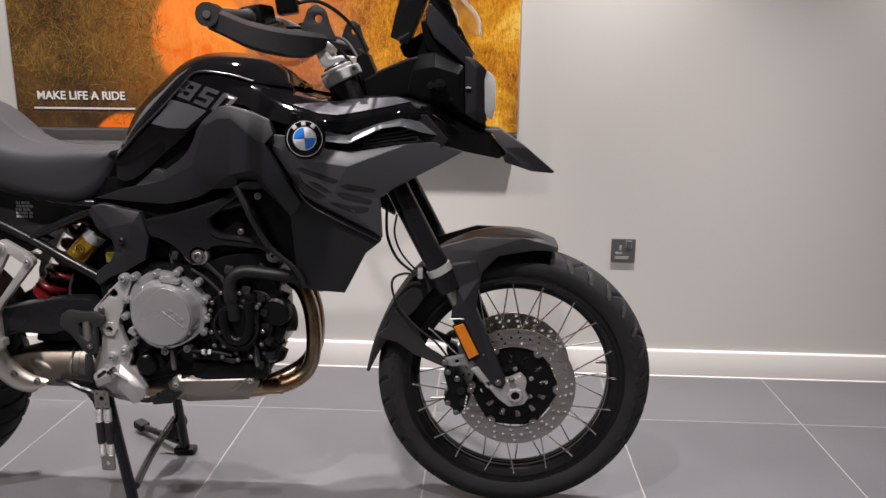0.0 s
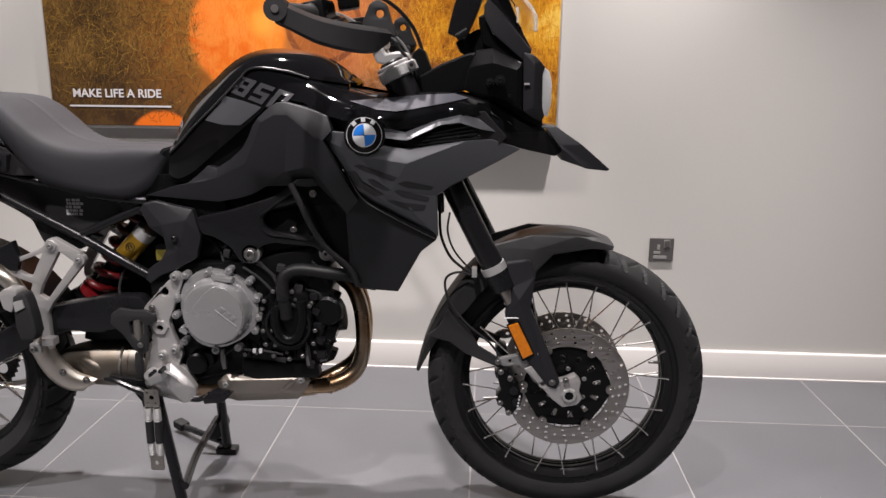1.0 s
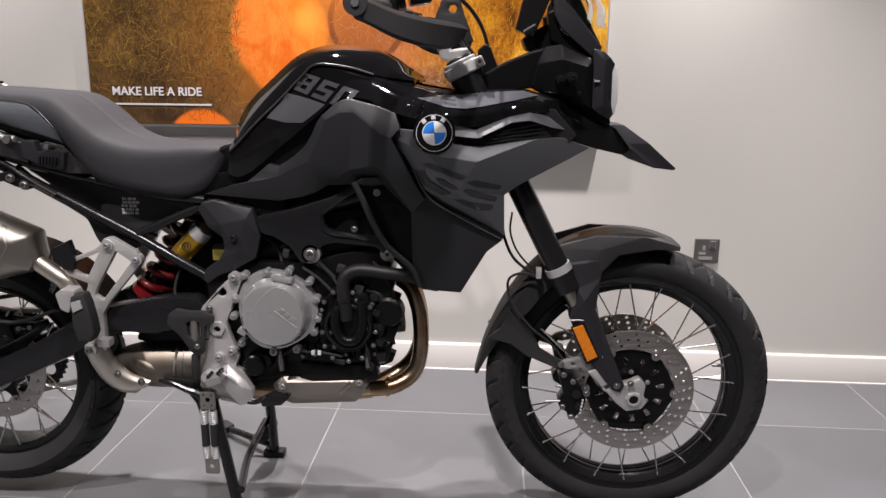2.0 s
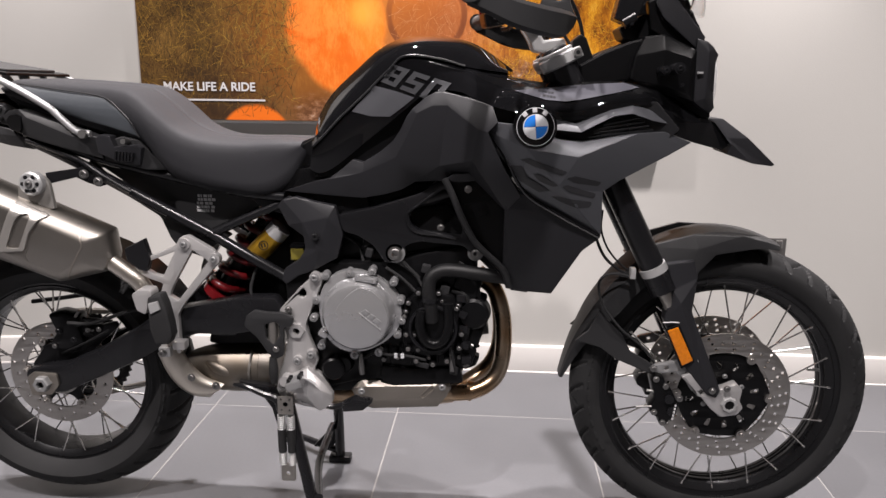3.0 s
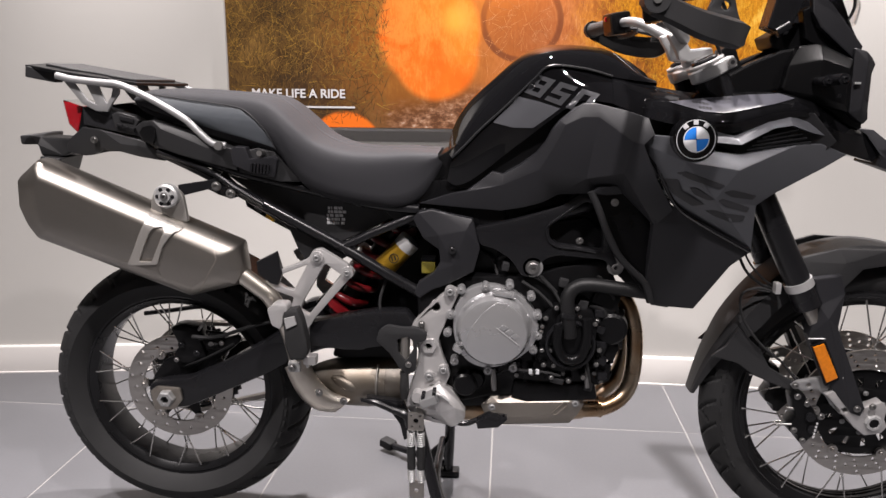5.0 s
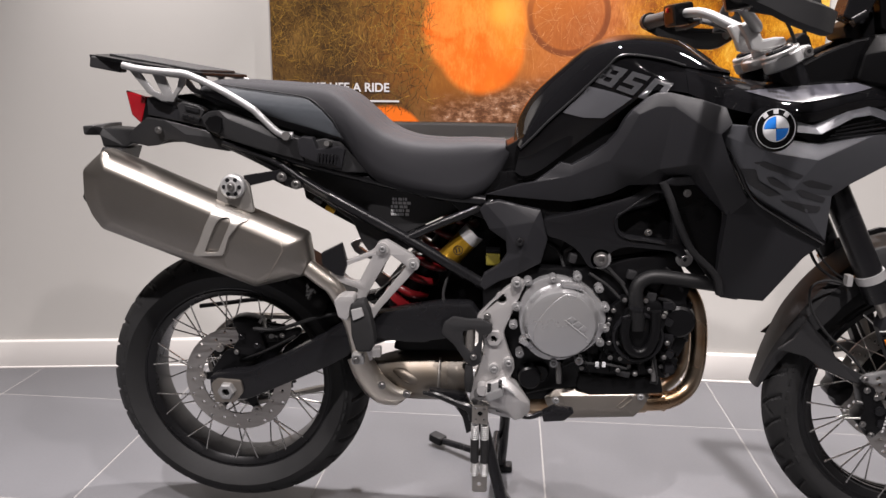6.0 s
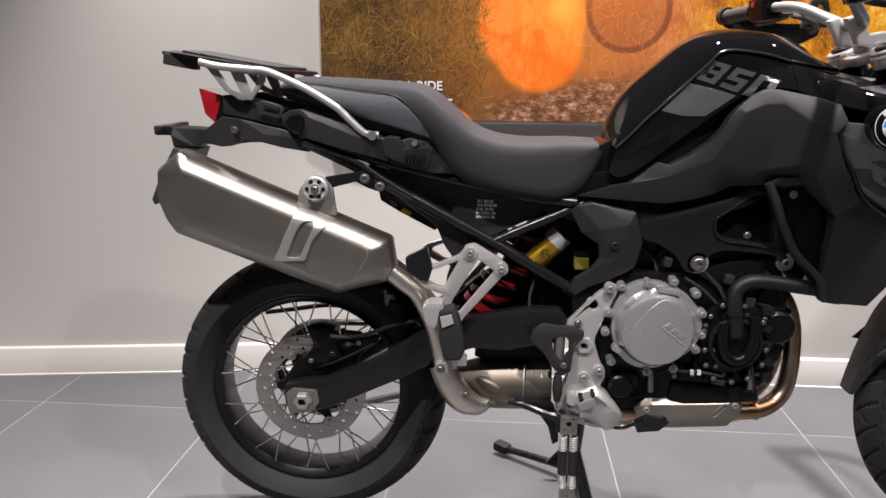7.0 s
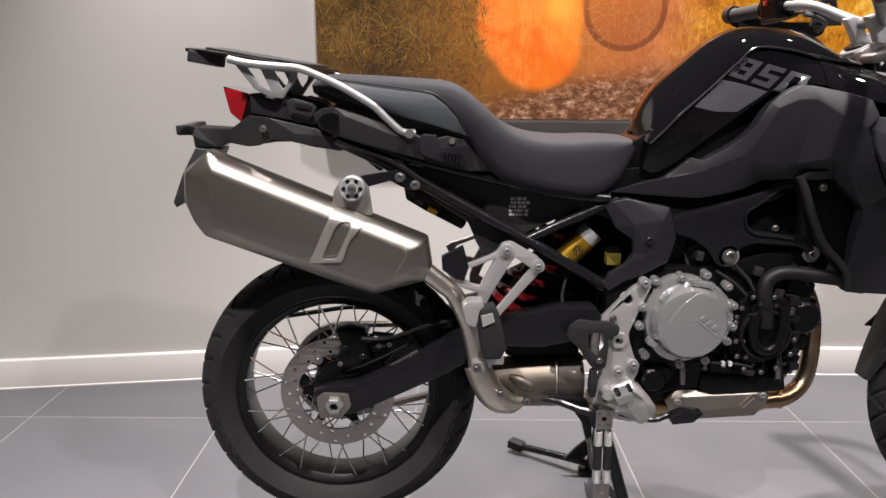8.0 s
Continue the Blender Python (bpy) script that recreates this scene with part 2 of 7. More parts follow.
def plate(loops, y, depth, bev=0.0015, flat=True):
    """A plate with holes: loops of (x, z), the first the outline; from y to y + depth."""
    cu = bpy.data.curves.new("tmp", "CURVE")
    cu.dimensions, cu.fill_mode = "2D", "BOTH"
    cu.extrude, cu.bevel_depth, cu.bevel_resolution, cu.offset = max(0.0002, depth / 2 - bev), bev, 1, -bev
    for loop in loops:
        sp = cu.splines.new("POLY")
        sp.points.add(len(loop) - 1)
        for q, (x, z) in zip(sp.points, loop):
            q.co = (x, z, 0, 1)
        sp.use_cyclic_u = True
    ob = bpy.data.objects.new("tmp", cu)
    me = bpy.data.meshes.new_from_object(ob)
    bm = bmesh.new()
    bm.from_mesh(me)
    bpy.data.objects.remove(ob)
    bpy.data.curves.remove(cu)
    bpy.data.meshes.remove(me)
    for v in bm.verts:
        v.co = (v.co.x, y + depth / 2 - v.co.z, v.co.y)
    bmesh.ops.remove_doubles(bm, verts=bm.verts, dist=1e-5)
    return bm


def rounded(pts, r=0.01, n=3):
    """An outline with its corners rounded."""
    out, k = [], len(pts)
    for i in range(k):
        p, a, b = Vector(pts[i]), Vector(pts[i - 1]), Vector(pts[(i + 1) % k])
        ra, rb = min(r, (a - p).length * 0.45), min(r, (b - p).length * 0.45)
        s, e = p + (a - p).normalized() * ra, p + (b - p).normalized() * rb
        for j in range(n + 1):
            t = j / n
            out.append(tuple(s * (1 - t) ** 2 + p * 2 * t * (1 - t) + e * t * t))
    return out


def facets(verts, faces, depth=0.012, bev=0.003, toward=None, through_middle=False):
    """A moulded panel of flat facets, given a thickness towards the machine's middle."""
    bm = bmesh.new()
    vs = [bm.verts.new(p) for p in verts]
    fs = [bm.faces.new([vs[i] for i in f]) for f in faces]
    way = Vector(toward) if toward else Vector((0, depth, 0))
    rim = [e for e in bm.edges if len(e.link_faces) == 1]
    back = {v: bm.verts.new((v.co.x, -v.co.y, v.co.z) if through_middle else v.co + way) for v in vs}
    for f in fs:
        bm.faces.new([back[v] for v in reversed(f.verts)])
    for e in rim:
        a, b = e.verts
        bm.faces.new((a, b, back[b], back[a]))
    bmesh.ops.recalc_face_normals(bm, faces=bm.faces)
    bmesh.ops.triangulate(bm, faces=[f for f in bm.faces if len(f.verts) > 4])
    bm.faces.layers.int.new("faceted")
    return bevel(bm, bev, 12, 2)


def slab(verts, depth=0.012, bev=0.003):
    return facets(verts, [list(range(len(verts)))], depth, bev)


def skin(rows, nu=5, nv=4, thick=0.004, toward=(0, 1, 0)):
    """A smooth moulded surface through rows of points, with a thickness."""
    fine = [smooth_line(r, nu) if nu > 1 else [Vector(p) for p in r] for r in rows]
    cols = [smooth_line(c, nv) if nv > 1 else list(c) for c in zip(*fine)]
    bm = bmesh.new()
    w = Vector(toward) * thick
    a = [[bm.verts.new(p) for p in c] for c in cols]
    b = [[bm.verts.new(p + w) for p in c] for c in cols]
    for i in range(len(a) - 1):
        for j in range(len(a[0]) - 1):
            bm.faces.new((a[i][j], a[i + 1][j], a[i + 1][j + 1], a[i][j + 1]))
            bm.faces.new((b[i][j], b[i][j + 1], b[i + 1][j + 1], b[i + 1][j]))
    for i in range(len(a) - 1):
        for j in (0, -1):
            bm.faces.new((a[i][j], a[i + 1][j], b[i + 1][j], b[i][j]))
    for j in range(len(a[0]) - 1):
        for i in (0, -1):
            bm.faces.new((a[i][j], a[i][j + 1], b[i][j + 1], b[i][j]))
    return bm


def lettering(body, size, bold=0.0, extrude=0.0008):
    """Letters as a mesh in the x-z plane, facing -y, with its left foot at the origin."""
    cu = bpy.data.curves.new("tmp", "FONT")
    cu.body, cu.size, cu.extrude, cu.offset = body, size, extrude, bold
    ob = bpy.data.objects.new("tmp", cu)
    me = bpy.data.meshes.new_from_object(ob)
    bpy.data.objects.remove(ob)
    bpy.data.curves.remove(cu)
    bm = bmesh.new()
    bm.from_mesh(me)
    bpy.data.meshes.remove(me)
    for v in bm.verts:
        v.co = (v.co.x, -v.co.z, v.co.y)
    return bm


def bolt_mesh(r, h=0.005, sides=6):
    """A bolt head facing -y with a washer and a socket."""
    bm = lathe([(r * 1.35, 0), (r * 1.35, -h * 0.3), (r, -h * 0.32), (r, -h * 0.9), (r * 0.9, -h), (r * 0.5, -h), (r * 0.45, -h * 0.5)], (0, 0, 0), steps=12)
    return bm


def laid_on(bm, target, lift=0.0012):
    """Lays a thin form onto a panel, seen from the machine's right side."""
    tree = BVHTree.FromPolygons([v.co for v in target.data.vertices], [tuple(p.vertices) for p in target.data.polygons])
    bmesh.ops.triangulate(bm, faces=bm.faces)
    for _ in range(4):
        long = [e for e in bm.edges if e.calc_length() > 0.012]
        if not long:
            break
        bmesh.ops.subdivide_edges(bm, edges=long, cuts=1)
        bmesh.ops.triangulate(bm, faces=[f for f in bm.faces if len(f.verts) > 3])
    low = min(v.co.y for v in bm.verts)
    for v in bm.verts:
        spot = tree.ray_cast(Vector((v.co.x, -1, v.co.z)), Vector((0, 1, 0)))[0]
        if spot is None:
            spot = tree.find_nearest(Vector((v.co.x, -0.2, v.co.z)))[0]
        v.co.y = spot.y - lift + (v.co.y - low)
    return bm


def decal(outline, target, name, material, parent, label="", lift=0.0012):
    return part(name, laid_on(plate([outline], 0, 0.0012, 0.0001), target, lift), material, parent, label)


def fitted(bm, quad):
    """Stretches a flat form in the x-z plane into four corners: left foot, right foot, right top, left top."""
    xs, zs = [v.co.x for v in bm.verts], [v.co.z for v in bm.verts]
    x0, x1, z0, z1 = min(xs), max(xs), min(zs), max(zs)
    a, b, c, d = (Vector(q) for q in quad)
    for v in bm.verts:
        u, w = (v.co.x - x0) / (x1 - x0), (v.co.z - z0) / (z1 - z0)
        p = a * (1 - u) * (1 - w) + b * u * (1 - w) + c * u * w + d * (1 - u) * w
        v.co.x, v.co.z = p.x, p.y
    return bm


BOLTS = {}


def bolt(at, r, parent, material=None, facing=0):
    """One bolt head; alike bolts share a mesh."""
    material = material or CHROME
    key = (round(r, 4), material.name)
    if key not in BOLTS:
        ob = part("bolt", bolt_mesh(r, r * 0.9), material, parent)
        BOLTS[key] = ob.data
    else:
        ob = new("bolt", BOLTS[key])
        ob.parent = parent
    ob.matrix_basis = pose(*at, 0, 0, facing)
    return ob


# ---- the room ----
X0, X1, Y0 = -3.4, 4.6, -4.2
floor = in_room(tagged(part("floor", block(X0, X1, Y0, WALL + 0.15, -0.2, -0.0006, 0), GROUT), "grey porcelain tiled showroom floor with pale grout joints", "floor", kind="structure"))


def wall(name, x0, x1, y0, y1, label):
    return in_room(tagged(part(name, block(x0, x1, y0, y1, -0.2, CEILING + 0.2, 0), DIM), label, "wall", kind="structure"))


def wall_line(x):
    """The wall behind the machine turns towards the room at its west end."""
    return WALL - 0.15 * max(0.0, -x - 0.15)


def along_wall(name, profile, material):
    """A form drawn along the bowed wall: profile of (out of the wall, height)."""
    bm = bmesh.new()
    xs = [X0 + 0.1 * k for k in range(int(-X0 / 0.1) + 1)] + [0.5, X1]
    rows = [[bm.verts.new((x, wall_line(x) + y, z)) for y, z in profile] for x in xs]
    for a, b in zip(rows, rows[1:]):
        for i in range(len(profile)):
            j = (i + 1) % len(profile)
            bm.faces.new((a[i], a[j], b[j], b[i]))
    bm.faces.new(rows[0])
    bm.faces.new(rows[-1][::-1])
    return in_room(part(name, bm, material))


tagged(along_wall("wall_north", [(0.9, -0.2), (0, -0.2), (0, CEILING + 0.2), (0.9, CEILING + 0.2)], WALLPAINT), "plain off-white painted wall behind the motorcycle", "wall", kind="structure")
# unseen walls, added to close the room and bounce fill light
wall("wall_south", X0, X1, Y0 - 0.15, Y0, "unseen grey wall that closes the room and returns fill light")
wall("wall_west", X0 - 0.15, X0, Y0 - 0.15, WALL + 0.15, "unseen grey side wall that closes the room")
wall("wall_east", X1, X1 + 0.15, Y0 - 0.15, WALL + 0.15, "unseen grey side wall that closes the room")
# unseen ceiling, kept dark for what the gloss paint reflects
in_room(tagged(part("ceiling", block(X0, X1, Y0, WALL, CEILING, CEILING + 0.15, 0), CEIL), "unseen dark showroom ceiling", "ceiling", kind="structure"))


def ceiling_light():
    ring = part("ceiling_light", lathe([(0.05, -0.002), (0.065, -0.006), (0.072, -0.004), (0.072, 0.0), (0.05, 0.0)], (0, 0, 0), "z", 32, True), TRIM)
    return tagged(ring, "small round white recessed ceiling spotlight", "ceiling light", "ceiling spots")


first_light = ceiling_light()
first_light.matrix_basis = ROOM @ pose(*SPOTS[0], CEILING)
for sx, sy in SPOTS[1:]:
    copy_thing(first_light, ROOM @ pose(sx, sy, CEILING))


tagged(along_wall("baseboard", [(0, -0.002), (-0.019, -0.002), (-0.019, 0.004), (-0.015, 0.006), (-0.015, 0.096), (-0.013, 0.1005), (-0.008, 0.1035), (0, 0.104)], TRIM), "white gloss painted baseboard along the wall", "baseboard", kind="structure")


# ---- the motorcycle ----
bike = new("motorcycle")
bike.empty_display_size = 0.2
tagged(bike, "black adventure motorcycle with spoked wheels standing on its centre stand", "motorcycle")
FRONT, REAR = (1.594, 0.0, 0.350), (-0.001, 0.0, 0.344)


def tyre_mesh(r, half, bead, steps=432):
    """A carcass with a round tread, and slanting grooves cut into it."""
    bm, rings = bmesh.new(), []
    lats = [-0.62, -0.80] + [-1 + 2 * k / 40 for k in range(41)] + [0.80, 0.62]
    count = int(2 * math.pi * r / 0.062)
    for i, s in enumerate(lats):
        ring = []
        for j in range(steps):
            a = 2 * math.pi * j / steps
            if i < 2 or i > len(lats) - 3:
                rad = bead + (0.008 if abs(s) > 0.7 else -0.004)
            else:
                c = math.sqrt(max(0.0, 1 - (s * 0.985) ** 2))
                rad = bead + (r - bead) * (0.26 + 0.74 * c ** 1.05)
                u = a / (2 * math.pi) * count + (0.5 if s > 0 else 0.0) + 0.75 * abs(s)
                u -= math.floor(u)
                v = a / (2 * math.pi) * count * 0.5 + 0.2 - 0.5 * abs(s)
                v -= math.floor(v)
                if 0.08 < abs(s) < 0.88 and u < 0.15:
                    rad -= 0.0065
                elif 0.30 < abs(s) < 0.66 and v < 0.07:
                    rad -= 0.005
                elif 0.885 < abs(s) < 0.905:
                    rad += 0.0012
                elif abs(s) < 0.03:
                    rad -= 0.003
                elif abs(s) > 0.955 and j % 2 and abs(s) < 0.98:
                    rad -= 0.0006
            ring.append(bm.verts.new((rad * math.cos(a), half * s, rad * math.sin(a))))
        rings.append(ring)
    for i in range(len(rings)):
        a, b = rings[i], rings[(i + 1) % len(rings)]
        for j in range(steps):
            bm.faces.new((a[j], a[(j + 1) % steps], b[(j + 1) % steps], b[j]))
    return bm


def spoke_wheel(name, at, r, half, rim_r, rim_half, hub_r, hub_half, label, phase):
    """A cross-spoked wheel: rim > tyre, hub, each spoke."""
    prof = [(rim_r + 0.012, -rim_half - 0.004), (rim_r + 0.012, -rim_half + 0.003), (rim_r - 0.006, -rim_half + 0.006), (rim_r - 0.022, -rim_half * 0.45),
            (rim_r - 0.022, rim_half * 0.45), (rim_r - 0.006, rim_half - 0.006), (rim_r + 0.012, rim_half - 0.003), (rim_r + 0.012, rim_half + 0.004),
            (rim_r - 0.004, rim_half + 0.006), (rim_r - 0.016, rim_half + 0.001), (rim_r - 0.024, rim_half * 0.86),
            (rim_r - 0.026, rim_half * 0.62), (rim_r - 0.031, rim_half * 0.55), (rim_r - 0.031, rim_half * 0.30), (rim_r - 0.028, rim_half * 0.25), (rim_r - 0.028, rim_half * 0.10), (rim_r - 0.032, rim_half * 0.05),
            (rim_r - 0.032, -rim_half * 0.05), (rim_r - 0.028, -rim_half * 0.10), (rim_r - 0.028, -rim_half * 0.25), (rim_r - 0.031, -rim_half * 0.30), (rim_r - 0.031, -rim_half * 0.55), (rim_r - 0.026, -rim_half * 0.62),
            (rim_r - 0.024, -rim_half * 0.86), (rim_r - 0.016, -rim_half - 0.001), (rim_r - 0.009, -rim_half - 0.005), (rim_r - 0.006, -rim_half - 0.0035), (rim_r + 0.002, -rim_half - 0.007)]
    if rim_half > 0.04:
        prof = [q for q in prof if not (rim_r - 0.0325 < q[0] < rim_r - 0.0255 and abs(q[1]) < rim_half * 0.58)]
    rim = part(name, lathe(prof, (0, 0, 0), steps=120, closed=True), RIM, bike, label)
    rim.matrix_basis = pose(*at)
    part("tyre", tyre_mesh(r, half, rim_r), RUBBER, rim, "black rubber dual-sport tyre with slanting tread grooves", 40)
    for k in range(18):
        a = radians(-28 + 6.2 * k) if k < 9 else radians(160 + 6.2 * (k - 9))
        rad = rim_r + (r - rim_r) * 0.42
        mark = part("sidewall_mark", block(-0.009, 0.009, -0.0012, 0.0012, -0.006, 0.006, 0.001), RUBBER, rim)
        mark.matrix_basis = pose(rad * math.cos(a), -half * 0.965, rad * math.sin(a), 14, 90 - math.degrees(a), 0)
    hub_prof = [(0.012, -hub_half - 0.012), (hub_r * 0.55, -hub_half - 0.012), (hub_r, -hub_half), (hub_r, -hub_half + 0.006), (hub_r * 0.6, -hub_half + 0.014), (hub_r * 0.5, 0),
                (hub_r * 0.6, hub_half - 0.014), (hub_r, hub_half - 0.006), (hub_r, hub_half), (hub_r * 0.55, hub_half + 0.012), (0.012, hub_half + 0.012)]
    part("hub", lathe(hub_prof, (0, 0, 0), steps=48), BLACK, rim)
    mesh = None
    for side in (-1, 1):
        for i in range(10):
            for lean in (-1, 1):
                a = radians(36 * i + phase + (18 if side > 0 else 0) + lean * 8.8)
                b = a + lean * 0.95
                p = Vector((hub_r * 0.94 * math.cos(b), side * (hub_half - 0.003), hub_r * 0.94 * math.sin(b)))
                q = Vector(((rim_r + 0.004) * math.cos(a), side * (rim_half - 0.002), (rim_r + 0.004) * math.sin(a)))
                if mesh is None:
                    bm = lathe([(0.0019, 0), (0.0019, 0.9), (0.0030, 0.9), (0.0030, 1.03)], (0, 0, 0), "z", 8)
                    ob = part("spoke", bm, SPOKE, rim)
                    mesh = ob.data
                else:
                    ob = new("spoke", mesh)
                    ob.parent = rim
                d = q - p
                ob.matrix_basis = Matrix.LocRotScale(p, d.to_track_quat("Z", "Y"), (1, 1, d.length))
    return rim


def brake_disc(parent, y, r, r_in, tabs, name="brake_disc", carrier_r=0.06, pitch=0.023):
    """A drilled disc ring on a black carrier."""
    loops = [circle(0, 0, r, 64), circle(0, 0, r_in, 48)]
    n = int(2 * math.pi * (r + r_in) / 2 / pitch)
    for i in range(n):
        a = 2 * math.pi * i / n
        for k, rad in enumerate((0.2, 0.5, 0.8)):
            if (i + k) % 2 == 0 or (k == 1 and pitch < 0.03):
                rr = r_in + (r - r_in) * rad
                b = a + k * 0.04
                loops.append(circle(rr * math.cos(b), rr * math.sin(b), 0.0040, 8))
    ring = part(name, plate(loops, y - 0.0025, 0.005, 0.0006), DISC, parent, "drilled steel brake disc")
    star = []
    for i in range(tabs * 8):
        a = 2 * math.pi * i / (tabs * 8)
        rad = r_in + 0.002 if i % 8 in (0, 1) else carrier_r + (0.004 if i % 8 in (2, 7) else 0.0)
        star.append((rad * math.cos(a - 0.1), rad * math.sin(a - 0.1)))
    holes = []
    for i in range(tabs * 2):
        a = 2 * math.pi * (i + 0.3) / (tabs * 2)
        holes.append(rounded([(carrier_r * q * math.cos(a + s), carrier_r * q * math.sin(a + s)) for q, s in ((0.62, -0.06), (0.82, -0.08), (0.82, 0.08), (0.62, 0.06))], 0.004, 2))
    part("disc_carrier", plate([rounded(star, 0.006, 2), circle(0, 0, 0.026, 20)] + holes, y - 0.001 + 0.004, 0.006, 0.001), BLACK, ring)
    for i in range(tabs):
        a = 2 * math.pi * (i * 8 + 0.5) / (tabs * 8) - 0.1
        part("disc_button", rod((r_in * math.cos(a), y - 0.005, r_in * math.sin(a)), (r_in * math.cos(a), y + 0.006, r_in * math.sin(a)), 0.011, 18, 0.0015), DISC, ring)
        bolt((r_in * math.cos(a), y - 0.005, r_in * math.sin(a)), 0.005, ring, DISC)
        b = a + math.pi / tabs
        bolt((carrier_r * 0.46 * math.cos(b), y + 0.002, carrier_r * 0.46 * math.sin(b)), 0.0045, ring, FOOT)
    return ring


RIM = mat("black_anodised_rim", (0.010, 0.010, 0.011), 0.28, 0.5, var=0.15)
SPOKE = mat("steel_spoke", (0.62, 0.61, 0.59), 0.25, 1.0, var=0.1)
front_wheel = spoke_wheel("front_wheel", FRONT, 0.347, 0.046, 0.272, 0.031, 0.055, 0.045, "front wheel with black rim and steel spokes", -6.5)
rear_wheel = spoke_wheel("rear_wheel", REAR, 0.317, 0.076, 0.233, 0.044, 0.062, 0.024, "rear wheel with black rim and steel spokes", 2.5)
for side in (-1, 1):
    brake_disc(front_wheel, side * 0.066, 0.1525, 0.107, 6, carrier_r=0.103)
brake_disc(rear_wheel, -0.040, 0.1300, 0.090, 6, carrier_r=0.060, pitch=0.031)


# ---- tank, seat and fairing ----
def both(name, bm, material, label="", sharp=32):
    """A panel on the right side and its twin on the left; returns the right one."""
    twin = mirrored(bm)
    right = part(name, bm, material, bike, label, sharp)
    part(name, twin, material, bike, label, sharp)
    return right


crown = [(0.647, -0.036, 0.934), (0.659, -0.036, 0.978), (0.689, -0.036, 1.026), (0.746, -0.036, 1.08), (0.802, -0.036, 1.127), (0.863, -0.036, 1.149), (0.955, -0.036, 1.146), (1.016, -0.036, 1.127), (1.088, -0.036, 1.079)]
flank = [(0.652, -0.068, 0.923), (0.672, -0.068, 0.965), (0.703, -0.068, 1.004), (0.756, -0.068, 1.059), (0.809, -0.068, 1.108), (0.865, -0.068, 1.136), (0.953, -0.068, 1.132), (1.009, -0.068, 1.114), (1.082, -0.068, 1.077)]
groove = [(0.659, -0.108, 0.916), (0.687, -0.108, 0.943), (0.718, -0.108, 0.976), (0.773, -0.108, 1.027), (0.827, -0.108, 1.08), (0.86, -0.108, 1.107), (0.93, -0.108, 1.102), (0.986, -0.108, 1.087), (1.076, -0.108, 1.075)]
middle = [(x, 0.0, z + 0.004) for x, y, z in crown]
top = skin([middle, crown, flank, [((a[0] + b[0]) / 2 - 0.002, (a[1] + b[1]) / 2 - 0.006, (a[2] + b[2]) / 2 + 0.004) for a, b in zip(flank, groove)], groove, [(x, y + 0.012, z - 0.006) for x, y, z in groove]], 4, 1, 0.006, (0, 0.3, -1))
part("tank_cover", join(mirrored(top), top), GLOSS, bike, "gloss black painted tank centre cover", 34)
upper = [(0.658, -0.104, 0.913), (0.68, -0.104, 0.936), (0.705, -0.104, 0.96), (0.742, -0.104, 0.996), (0.79, -0.104, 1.04), (0.824, -0.104, 1.075), (0.852, -0.104, 1.104), (0.891, -0.104, 1.106), (0.944, -0.104, 1.095), (1.003, -0.104, 1.082), (1.076, -0.104, 1.073)]
lower = [(0.649, -0.098, 0.866), (0.668, -0.099, 0.857), (0.697, -0.1, 0.867), (0.735, -0.103, 0.895), (0.772, -0.106, 0.926), (0.821, -0.112, 0.965), (0.87, -0.122, 1.005), (0.905, -0.13, 1.032), (0.934, -0.138, 1.04), (0.986, -0.155, 1.035), (1.06, -0.18, 1.019)]
tank_side = both("tank_side_cover", skin([upper, [((a[0] + c[0]) / 2, (a[1] + c[1]) / 2 - 0.004, (a[2] + c[2]) / 2 + 0.002) for a, c in zip(upper, lower)], lower], 4, 5, 0.02), GLOSS, "gloss black painted tank side cover", 20)
# black slab that supplies the dark gap above the side panel
both("tank_core", slab([(0.662, -0.09, 0.905), (0.754, -0.09, 0.995), (0.844, -0.09, 1.085), (1.004, -0.09, 1.072), (1.104, -0.09, 1.057), (1.125, -0.09, 0.993), (0.98, -0.09, 0.965), (0.86, -0.09, 0.90), (0.76, -0.09, 0.86), (0.655, -0.09, 0.845)], 0.07, 0.004), BLACK)
# black filler added to close the gap between seat and tank
part("tank_tail", plate([rounded([(0.600, 0.850), (0.606, 0.905), (0.652, 0.930), (0.700, 0.985), (0.740, 0.985), (0.740, 0.850)], 0.008)], -0.075, 0.15, 0.004), BLACK, bike)
# dark bead takes the place of the shaded groove round the cover
part("tank_seam", tube([(x, y - 0.001, z + 0.001) for x, y, z in groove[:8]], 0.0026, 5, 8), DECAL_AND_SHADE, bike)
decal([(0.795, 1.046), (0.839, 1.036), (0.881, 1.023), (0.863, 1.008), (0.828, 0.982), (0.786, 0.982), (0.744, 0.992)], tank_side, "decal", DECAL_GREY, bike, "grey rectangular decal", 0.002)


